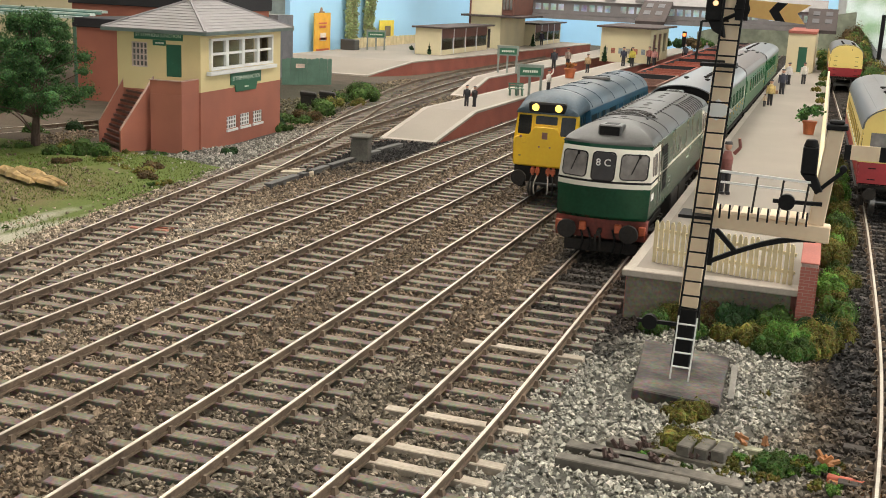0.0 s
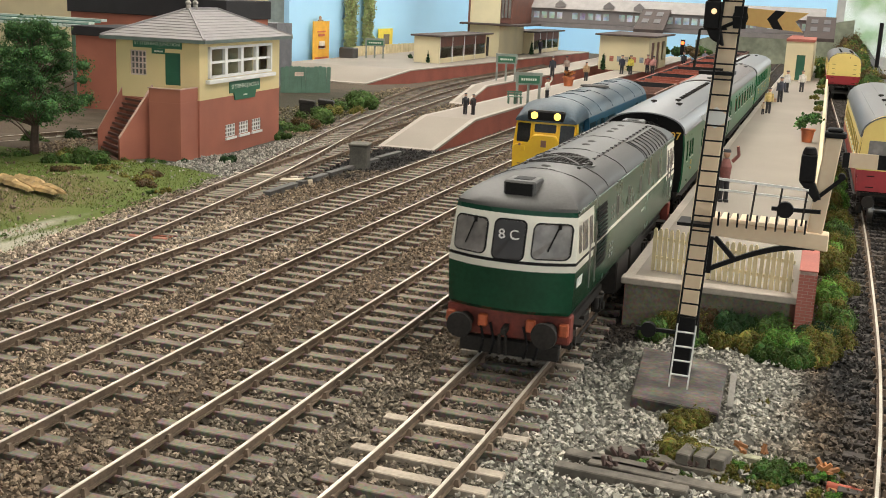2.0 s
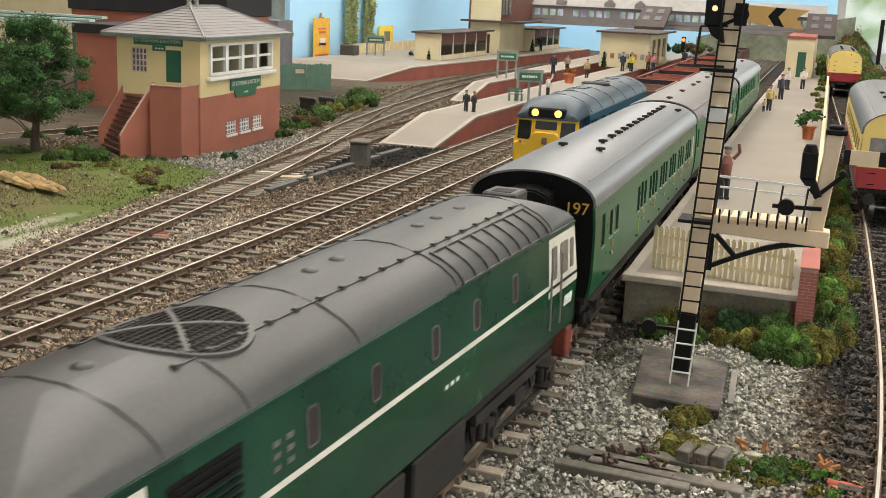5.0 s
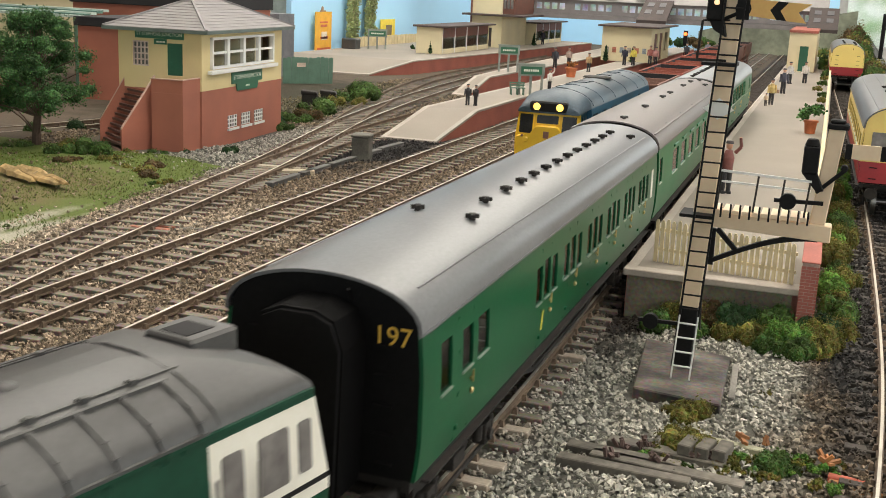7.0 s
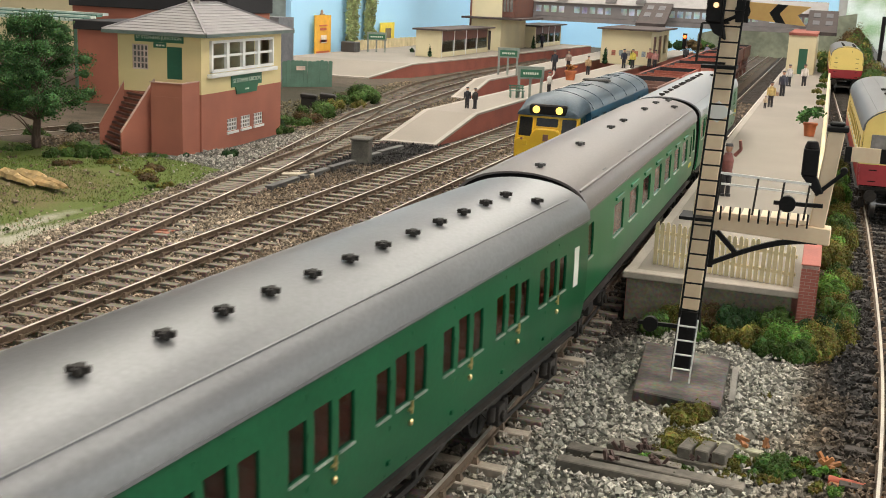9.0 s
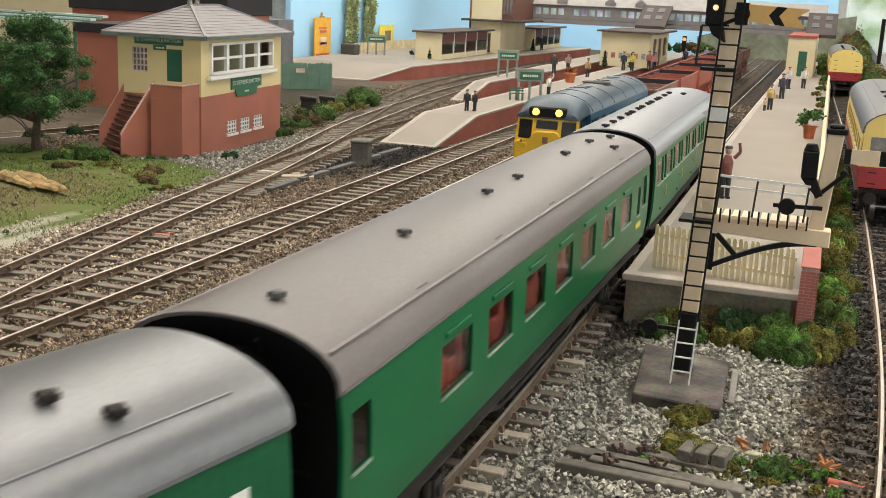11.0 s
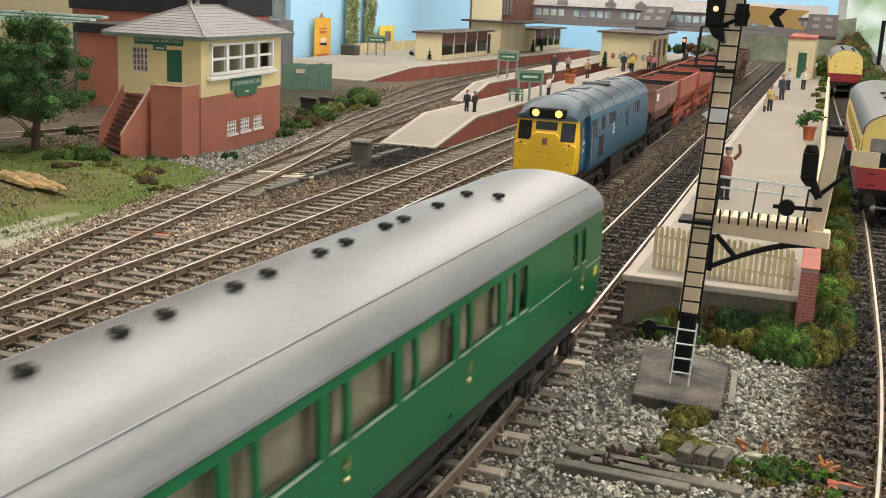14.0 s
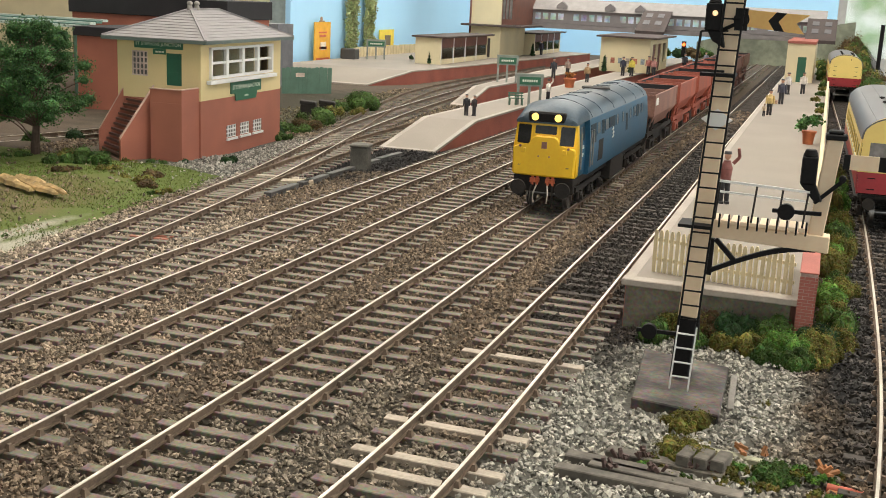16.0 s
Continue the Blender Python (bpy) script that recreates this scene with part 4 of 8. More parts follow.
def coach(label, half, windows, roof_m, vents, inner, seats, doors=(), number="", eave=72.8, rise=15.2, lights=False, body=None, upper=None, split=50, strips=(), end_windows=False, plates=(), spin=True, gangways=(-1, 1), screen=-10, sills=False, bellows=(5.8, 5.8), strip=(0.7, 0.5)):
    """windows: (y0, y1, z0, z1) openings along both sides; vents: (x, y) on the roof; seats: y places of seat backs."""
    t = thing("railway_coach", label, "railway coach")
    body = body or M_COACH
    prof = lambda z: 31.8 - 1.6 * max(0, (44 - z) / 16) ** 2 - 1.3 * max(0, (z - 58) / 16.5) ** 1.5
    for sx in (-1, 1):
        at = lambda u, v, d, s=sx: (s * (prof(v) - d), u, v)
        zs = (28, 32, 36, 40, 44, 50, 58, 62, 66, 70, eave)
        if upper:
            for z0, z1, m in ((28, split, body), (split, eave, upper)):
                bm = bmesh.new()
                wall(bm, at, -half, half, z0, z1, [h for h in windows if h[2] >= z0 and h[3] <= z1], 1.2, (-half, half), [z for z in zs if z0 < z < z1])
                sd = part("side", bm, m, t, "", True)
        else:
            bm = bmesh.new()
            wall(bm, at, -half, half, 28, eave, list(windows), 1.2, (), zs)
            sd = part("side", bm, body, t, "", True)
        for y0, y1, z0, z1 in windows:
            bm = bmesh.new()
            prism(bm, [(y0, z0), (y1, z0), (y1, z1), (y0, z1)], 0.3, lambda u, v, d: at(u, v, d + 0.5))
            w = part("window", bm, M_GLASS, sd)
            w.visible_shadow = False
            if lights and y1 - y0 > 20:
                bm = bmesh.new()
                beam(bm, at(y0 + 3, z1 + 3, -0.4), at(y1 - 3, z1 + 3, -0.4), 1.2, 1.8)
                part("window_vent", bm, body, w, bevel=0.35)
            bm = bmesh.new()
            beam(bm, at(y0, z0 - 0.4, -0.25), at(y1, z0 - 0.4, -0.25), 0.8, 0.6)
            part("sill", bm, mat("bright_sill", (0.45, 0.50, 0.44), 0.35, 0.6), w)
        for y in doors:
            bm = bmesh.new()
            for o in (-7.2, 7.2):
                beam(bm, at(y + o, 29, -0.02), at(y + o, eave - 3, -0.02), 0.35, 0.5, (0, 1, 0))
            for z in (33, 44, 58):
                box(bm, *sorted((sx * 31.0, sx * 32.0)), y - 7.8, y - 6.2, z, z + 1.4)
            part("door_edge", bm, body, sd)
            bm = bmesh.new()
            rod(bm, at(y + 5.2, 45, -0.9), at(y + 5.2, 49, -0.9), 0.45)
            blob(bm, at(y + 5.4, 42, -0.6), 0.9, 1, 1, 1.4)
            rod(bm, at(y + 3.8, 46.5, -0.6), at(y + 6.4, 46.5, -0.6), 0.5)
            part("door_handle", bm, M_BRASS, sd, "polished brass door handle")
        for y0, y1, z0, z1, m in plates:
            part("plate", patch([(y0, z0), (y1, z0), (y1, z1), (y0, z1)], lambda u, v, d: at(u, v, d - 0.25), 0.2), m, sd, "painted plate on the coach side")
    # ends with gangways
    for sgn in (-1, 1):
        bm = bmesh.new()
        arc = roof_arc(30.0, eave, rise - 0.8)
        pts = [(prof(z) - 0.2, z) for z in (28, 34, 44, 58, 70)] + arc + [(-prof(z) + 0.2, z) for z in (70, 58, 44, 34, 28)]
        prism(bm, pts, 1.5, lambda u, v, d: (u, sgn * (half - 0.1 - d), v))
        e = part("end", bm, M_ENDBLACK, t, "black coach end")
        bm = bmesh.new()
        deep = bellows[sgn > 0]
        prism(bm, [(12, 27), (13, 70), (10.5, 77.5), (5, 80), (-5, 80), (-10.5, 77.5), (-13, 70), (-12, 27)], deep, lambda u, v, d: (u, sgn * (half + d), v))
        for k in range(int(deep / 2)):
            prism(bm, [(13, 26), (14, 70), (11.2, 78.4), (5, 81), (-5, 81), (-11.2, 78.4), (-14, 70), (-13, 26)], 0.8, lambda u, v, d: (u, sgn * (half + 0.8 + k * 2 + d), v))
        if sgn in gangways:
            part("gangway", bm, M_ENDBLACK, e, "black corridor bellows")
        else:
            bm.free()
        for x in (-20, 20):
            for k in range(5):
                bm = bmesh.new()
                box(bm, x - 3, x + 3, *sorted((sgn * half, sgn * (half + 1.2))), 32 + k * 9, 32.8 + k * 9)
                part("end_step", bm, M_ENDBLACK, e)
        bm = bmesh.new()
        rod(bm, (9, sgn * half, 80.0), (9, sgn * (half + 2.5), 84), 0.5)
        part("end_pipe", bm, M_ENDBLACK, e)
        buffers(t, sgn * (half - 4), sgn, 21, 20, 5)
    if number:
        for x in (22,):
            lettering(number, 8.0, M_YELLOWLET, t, pmm(x, -half - 0.25, 71, 90, 0, 0), "set_number")
    # roof
    bm = bmesh.new()
    arc = roof_arc(31.3, eave, rise)
    rows = [[bm.verts.new((x, y, z)) for x, z in arc] for y in (-half - 1.2, -half + 40, 0, half - 40, half + 1.2)]
    low = [[bm.verts.new((x * 0.97, y, z - 0.9)) for x, z in arc] for y in (-half - 1.2, half + 1.2)]
    for a, b in zip(rows, rows[1:]):
        for i in range(len(arc) - 1):
            bm.faces.new((a[i], a[i + 1], b[i + 1], b[i]))
    for a, b in ((rows[0], low[0]), (rows[-1], low[1])):
        for i in range(len(arc) - 1):
            bm.faces.new((a[i], a[i + 1], b[i + 1], b[i]))
    rf = part("roof", bm, roof_m, t, "", True)
    zr = lambda x: eave + rise * math.sin(math.acos(max(-1, min(1, x / 31.3)))) ** 0.85
    for x, y in vents:
        bm = bmesh.new()
        z = zr(x)
        rod(bm, (x, y, z - 0.8), (x, y, z + 1.0), 1.2, 1.2, 10)
        for k in range(4):
            a = k * math.pi / 2 + 0.4
            beam(bm, (x, y, z + 1.3), (x + 2.5 * math.cos(a), y + 2.5 * math.sin(a), z + 1.3), 1.5, 1.4)
        rod(bm, (x, y, z + 0.9), (x, y, z + 2.2), 1.8, 1.4, 10)
        part("roof_ventilator", bm, M_ROOFDK if roof_m is M_ROOFBROWN else M_FRAME, rf, "", True)
    for y0, y1, x0 in strips:
        bm = bmesh.new()
        beam(bm, (x0, y0, zr(x0) - 0.05), (x0, y1, zr(x0) - 0.05), *strip)
        part("rain_strip", bm, roof_m, rf)
    for sx in (-1, 1):
        bm = bmesh.new()
        beam(bm, (sx * 31.1, -half, eave + 0.2), (sx * 31.1, half, eave + 0.2), 0.8, 0.9)
        part("gutter", bm, roof_m, rf)
    # inside: floor, corridor wall and seats
    bm = bmesh.new()
    box(bm, -29, 29, -half + 3, half - 3, 27, 31)
    box(bm, screen, screen + 1, -half + 3, half - 3, 31, 72)
    part("inner_floor", bm, inner, t)
    bm = bmesh.new()
    for y in seats:
        box(bm, -8, 28.8, y - 2.5, y + 2.5, 31, 62)
        box(bm, -8, 28.8, y - 9, y + 9, 31, 46)
        if sills:
            box(bm, 23, 28.4, y - 10, y + 10, 46.2, 56 + 3 * math.sin(y))
    part("seats", bm, M_SEAT, t, "red upholstered seats", bevel=0.8)
    # underframe
    bm = bmesh.new()
    for sx in (-1, 1):
        beam(bm, (sx * 27.5, -half, 26.3), (sx * 27.5, half, 26.3), 2.4, 3.6)
        beam(bm, (sx * 24, -half * 0.45, 22), (sx * 24, -half * 0.25, 12), 1.6, 2)
        beam(bm, (sx * 24, -half * 0.25, 12), (sx * 24, half * 0.25, 12), 1.6, 2)
        beam(bm, (sx * 24, half * 0.25, 12), (sx * 24, half * 0.45, 22), 1.6, 2)
        for k in (-0.5, 0.5):
            beam(bm, (sx * 24, half * 0.25 * k * 2, 12), (sx * 24, half * 0.25 * k * 2, 25), 1.6, 2)
        box(bm, *sorted((sx * 10, sx * 24)), -half * 0.18, half * 0.1, 13, 25)
        beam(bm, (sx * 29.5, -half + 10, 24.2), (sx * 29.5, half - 10, 24.2), 3.4, 0.8)
    box(bm, -26, 26, -half + 2, half - 2, 24.5, 27.5)
    part("underframe", bm, M_FRAME, t, "black trussed underframe")
    bogie(t, -half + 55, 60, spin, 14)
    bogie(t, half - 55, 60, spin, 14)
    return t


def coach_one():
    w = [(-193, -183, 50, 66), (-173, -162.5, 51, 64.5), (-157.5, -145.5, 51, 64.5)]
    doors = [-169]
    for k in range(6):
        c = -67 + k * 45.5
        w += [(c - 16.5, c - 8, 49, 63.5), (c - 4.5, c + 4.5, 49, 64.5), (c + 8, c + 16.5, 49, 63.5)]
        doors.append(c)
    vents = [(-8, -112), (13.5, -113), (9, -83), (9, -55), (9, -32)] + [(9, -11 + k * 21.6) for k in range(9)] + [(20, 169)]
    white = mat("white_panel", (0.75, 0.73, 0.66), 0.5, 0, 0.05)
    return coach("dark green brake coach with silver roof and set number", 208, w, M_ROOFLEAD, vents, M_INNERDARK, [-67 + k * 45.5 + 23 for k in range(6)], doors, "197",
                 plates=[(188, 194, 47, 64, white), (-73, -70.5, 36, 44, mat("yellow_transfer", (0.55, 0.5, 0.05)))], strips=[(-196, 196, 24.5), (-196, 196, -24.5)], bellows=(17, 5.8))


def coach_two():
    w = [(131.5 - k * 46.5, 160.5 - k * 46.5, 47.5, 64) for k in range(7)]
    w += [(179.5, 188, 47, 63.5), (195, 208, 50, 67.5), (-212, -200, 50, 66)]
    vents = [(4, y) for y in (-200, -112, -22, 22, 110, 166)] + [(18, 168), (9, 200)]
    t = coach("dark green open coach with large windows and brown-grey roof", 217, w, M_ROOFBROWN, vents, M_INNER, [146 - k * 46.5 + d for k in range(7) for d in (-11, 11)], (), lights=True, sills=True,
              strips=[(-216, 216, 26.8), (-216, 216, -26.8)], strip=(1.3, 1.0),
              rise=16, plates=[(179, 195, 39, 42.5, mat("yellow_transfer", (0.55, 0.5, 0.05)))], bellows=(5.8, 13.5), body=mat("coach_green_bright", (0.008, 0.115, 0.042), 0.33, 0, 0.12, 500, 20, 0.03, spec=0.25))
    for k in range(5):
        bm = bmesh.new()
        box(bm, 22.5, 25.5, -154 + 76 * k, -145 + 76 * k, 80.2, 83.2)
        part("roof_flap", bm, M_ROOFDK, t, bevel=0.4)
    for sgn in (-1, 1):
        bm = bmesh.new()
        box(bm, 1, 8, sgn * 181 - 22, sgn * 181 + 22, 84.5, 88.4)
        part("roof_hatch", bm, M_ROOFBROWN, t, bevel=0.6)
    return t


def coach_three():
    w = []
    for k in range(6):
        c = -189.5 + k * 44
        w.append((c, c + 27, 53, 69))
        if k < 5:
            w.append((c + 32, c + 41, 53, 69))
    w += [(64.5, 74, 52, 69), (78.5, 88, 52, 69), (150, 157, 54, 68.5), (163, 170, 54, 68.5)]
    vents = [(-4, y) for y in (-190, -163, -135, -105, -88, -58, -41, -11, 6, 35, 50, 81, 111)] + [(8, 116)]
    white = mat("yellow_transfer", (0.55, 0.5, 0.05))
    pale = mat("bright_sill", (0.45, 0.5, 0.44))
    return coach("mid green brake coach with silver roof and pale interior", 198.5, w, M_ROOFGREY, vents, M_INNERPALE, [-154 + k * 44 for k in range(5)], [-154 + k * 88 for k in range(3)] + [160],
                 screen=26, strips=[(-192, 192, 24.5), (-192, 192, -24.5)], plates=[(186, 192, 43, 47, white), (90, 148, 49.5, 50.2, pale), (172, 198, 49.5, 50.2, pale)], bellows=(13.5, 5.8), body=mat("coach_green_bright", (0.010, 0.13, 0.052)))


LOCO = loco_green()
LOCO.scale = (1, 1.025, 1)
COACH1, COACH2, COACH3 = coach_one(), coach_two(), coach_three()
# ---- standing trains ----
def loco_blue():
    t = thing("diesel_locomotive", "blue diesel locomotive with yellow front and lit headlights", "locomotive", -209, 868 + 183, 0)
    sh = Shell([(29, 25.5, 180, 2.5), (31, 26.5, 181, 3), (50, 26.8, 181, 3), (72, 25.0, 177.5, 2.5), (74, 25.4, 178.5, 2.8), (75.5, 25.0, 178, 2.6), (79, 23.6, 174, 2.4), (82.5, 20.0, 167, 2), (85.5, 14.5, 158, 1.5), (87.5, 8, 150, 1), (88.2, 3, 144, 0.5)], 172, 3)
    mid = Shell([(29, 29.5, 150, 0), (31, 30.3, 150, 0), (50, 30.5, 150, 0), (72, 29.2, 150, 0), (75, 28.6, 150, 0), (79, 26.8, 150, 0), (83, 22.5, 150, 0), (86, 16.5, 150, 0), (88.6, 8, 150, 0), (89.2, 3, 150, 0)], 100)
    bm = sh.piece(29, 72, lambda y: y < -172)
    part("front_panel", bm, M_YELLOWPANEL, t, "yellow warning panel", True)
    part("cab_body", sh.piece(29, 72, lambda y: y >= -172), M_BLUE, t, "", True)
    bm = mid.piece(29, 75)
    part("body", bm, M_BLUE, t, "", True)
    part("roof", mid.piece(75, 89.2, None, True), M_BLUEROOF, t, "weathered blue roof", True)
    bm = bmesh.new()
    rows = [[bm.verts.new((x, y, z)) for x, z in roof_arc(w, z0, rise)] for y, w, z0, rise in ((-181.6, 24.6, 71.8, 2.5), (-180.5, 25.6, 71.9, 6.5), (-176, 26.0, 72.2, 10.2), (-168, 26.6, 72.8, 13.0), (-158, 27.4, 73.8, 14.4), (-149.8, 28.7, 74.9, 14.5))]
    for a, b in zip(rows, rows[1:]):
        for i in range(len(a) - 1):
            bm.faces.new((a[i], a[i + 1], b[i + 1], b[i]))
    bm.faces.new(rows[0])
    for a, b in zip(rows, rows[1:]):
        bm.faces.new((a[0], b[0], b[-1], a[-1]))
    roof = part("cab_roof", bm, M_BLUEROOF, t, "dark domed cab roof", True)
    at = sh.front(0.4)
    for u0, u1, v0, v1 in ((-23.6, -12.2, 55, 70.2), (-9, 9, 63.5, 70.2), (12.2, 23.6, 55, 70.2)):
        bm = bmesh.new()
        framed(bm, u0, u1, v0, v1, 1.0, 0.9, at, 0.8)
        w = part("cab_window", bm, M_YELLOWPANEL, t, "", True)
        part("pane", patch(rrect(u0, u1, v0, v1, 1.0), lambda u, v, d: at(u, v, d + 0.1), 0.3), mat("black_cab_glass", (0.025, 0.024, 0.024), 0.25, 0, 0.3, spec=0.25), w)
    bm = bmesh.new()
    box(bm, -15.5, 15.5, -182.2, -168, 72.4, 81.2)
    hb = part("headcode_box", bm, M_BLACK, roof, "black headcode box with two lamps", bevel=1.4)
    for x in (-9.5, 9.5):
        bm = bmesh.new()
        rod(bm, (x, -182.0, 77.0), (x, -183.1, 77.0), 3.0, 2.7, 18)
        part("headlight", bm, M_LAMP, hb, "glowing yellow headlight", True)
    for sx in (-1, 1):
        bm = bmesh.new()
        box(bm, sx * 17 - 2, sx * 17 + 2, -185.2, -183, 48, 52)
        part("lamp_bracket", bm, M_YELLOWPANEL, t, bevel=0.4)
    bm = bmesh.new()
    prism(bm, [(-25.2, 29.5), (25.2, 29.5), (25.8, 51.5), (24.6, 53), (12.5, 54.5), (10.5, 60.5), (8, 62), (-8, 62), (-10.5, 60.5), (-12.5, 54.5), (-24.6, 53), (-25.8, 51.5)], 4.5, lambda u, v, d: (u, -184.6 + d, v))
    nose = part("nose", bm, M_YELLOWPANEL, t, "yellow raised nose of the cab", False, 0.9)
    bm = bmesh.new()
    box(bm, -2.2, 2.2, -185.2, -184.3, 52, 57.5)
    for x in (-5, 4):
        box(bm, x, x + 1.4, -185.2, -184.3, 45, 46.2)
    for x in (-20, 20):
        rod(bm, (x, -183.5, 53), (x, -185, 53), 1.1)
        box(bm, x - 1.2, x + 1.2, -184.6, -183, 37, 38)
    part("nose_fittings", bm, M_HOPPERGREY, t)
    bm = bmesh.new()
    box(bm, -25, 25, -181, -174, 16, 29)
    part("buffer_beam", bm, M_FRAME, t, "black buffer beam", bevel=0.6)
    orange = mat("orange_red_pipe", (0.55, 0.13, 0.02), 0.5, 0, 0.3)
    for x in (-8.5, -4.5, 4.5, 8.5):
        bm = bmesh.new()
        rod(bm, (x, -183, 29), (x, -183.5, 22), 1.3, 1.1)
        box(bm, x - 1.8, x + 1.8, -185, -182, 24, 27.5)
        part("pipe_cock", bm, orange, t)
        bm = bmesh.new()
        hose(bm, x, -183.5, 22, 6 + 2 * (abs(x) < 6), -1, 0.6, 1.5 if x > 0 else -1.5)
        part("hose", bm, M_FRAME if abs(x) > 6 else mat("pale_hose", (0.55, 0.48, 0.42), 0.6), t)
    buffers(t, -180, -1, 20, 18.5, 6.5)
    s = mid.side(1, 0.25)
    for y0, y1, z0, z1 in ((-118, -106, 60, 69.5), (-84, -68, 60, 69), (-30, -21, 60, 69), (0, 8, 60, 69), (42, 49, 60, 69), (62, 69, 60, 69), (72, 79, 60, 69), (96, 104, 60, 69), (112, 120, 60, 69)):
        bm = bmesh.new()
        framed(bm, y0, y1, z0, z1, 0.6, 0.6, s, 0.6)
        w = part("side_window", bm, M_BLUE, t)
        part("pane", patch(rrect(y0, y1, z0, z1, 0.6), mid.side(1, 0.12), 0.3), mat("dark_side_glass", (0.02, 0.04, 0.055), 0.3, 0, 0.3, spec=0.3), w)
    part("side_grille", patch([(-112, 36), (-92, 36), (-92, 54), (-112, 54)], s, 0.4), M_FRAME, t)
    for y0, y1, z0, z1 in ((20, 30, 50, 66), (-146, -124, 54, 70), (-100, -88, 58, 70), (-66, -36, 60, 69.5), (82, 93, 58, 70)):
        part("side_grille", patch([(y0, z0), (y1, z0), (y1, z1), (y0, z1)], mid.side(1, 0.2), 0.35), mat("dark_blue_grille", (0.012, 0.032, 0.048), 0.6, 0, 0.4, 900, 60, 0.3, spec=0.2), t, "dark louvred side grille")
    bm = bmesh.new()
    for y in (-172, -150.5, -141):
        rod(bm, (31.6 if y > -151 else 28.5, y, 36), (31.4 if y > -151 else 28.0, y, 66), 0.6)
    part("handrail", bm, M_STEEL, t)
    for y0, y1, z0, z1 in ((-168, -162, 58, 69.5), (-158, -152, 58, 69.5)):
        part("cab_side_window", patch(rrect(y0, y1, z0, z1, 0.8), sh.side(1, 0.3), 0.3), mat("dark_side_glass", (0.02, 0.04, 0.055)), t)
    white = mat("white_transfer", (0.72, 0.72, 0.66))
    bm = bmesh.new()
    for k in range(4):
        prism(bm, [(-167 + k * 3, 51.5), (-165 + k * 3, 51.5), (-165 + k * 3, 54.5), (-167 + k * 3, 54.5)], 0.2, sh.side(1, 0.3))
    prism(bm, [(-163, 45), (-158, 45), (-158, 48), (-163, 48)], 0.2, sh.side(1, 0.3))
    part("number_bars", bm, white, t, "white transfer bars")
    bm = bmesh.new()
    for z, y in ((58, -48), (54.5, -46), (51, -48)):
        prism(bm, [(y - 3, z - 1.4), (y + 5, z - 0.4), (y + 5, z + 0.8), (y - 3, z - 0.2)], 0.2, s)
    prism(bm, [(-47, 50), (-45.3, 50), (-45.3, 60), (-47, 60)], 0.2, s)
    part("emblem", bm, white, t, "white abstract emblem")
    for y in (-138, -96, -40, 20, 80, 130):
        bm = bmesh.new()
        prev = None
        for z, k in ((76, 1), (80, 1), (84, 1), (87, 1), (89.2, 1), (89.2, -1), (87, -1), (84, -1), (80, -1), (76, -1)):
            p = (mid.at(z)[0] * k, y, z + 0.1)
            if prev:
                beam(bm, prev, p, 0.9, 0.6, (0, 1, 0))
            prev = p
        part("roof_joint", bm, M_BLUEROOF, t)
    for y in (-60, -46, 50, 100):
        bm = bmesh.new()
        box(bm, -6, 6, y - 5, y + 5, 88.6, 90)
        part("roof_panel", bm, M_BLUEROOF, t, bevel=0.4)
    bm = bmesh.new()
    rod(bm, (0, 10, 89), (0, 10, 90.2), 14, 13, 24)
    part("roof_fan", bm, M_FRAME, t)
    bm = bmesh.new()
    box(bm, -24, 24, -176, 176, 21, 29.2)
    for sx in (-1, 1):
        box(bm, *sorted((sx * 10, sx * 28)), -34, 34, 9, 28)
    part("underframe", bm, M_FRAME, t, "dark dirty underframe", bevel=0.6)
    bogie(t, -112, 86, False, 14, 11, 3)
    bogie(t, 112, 86, False, 14, 11, 3)
    buffers(t, 180, 1, 20, 18.5, 6)
    return t


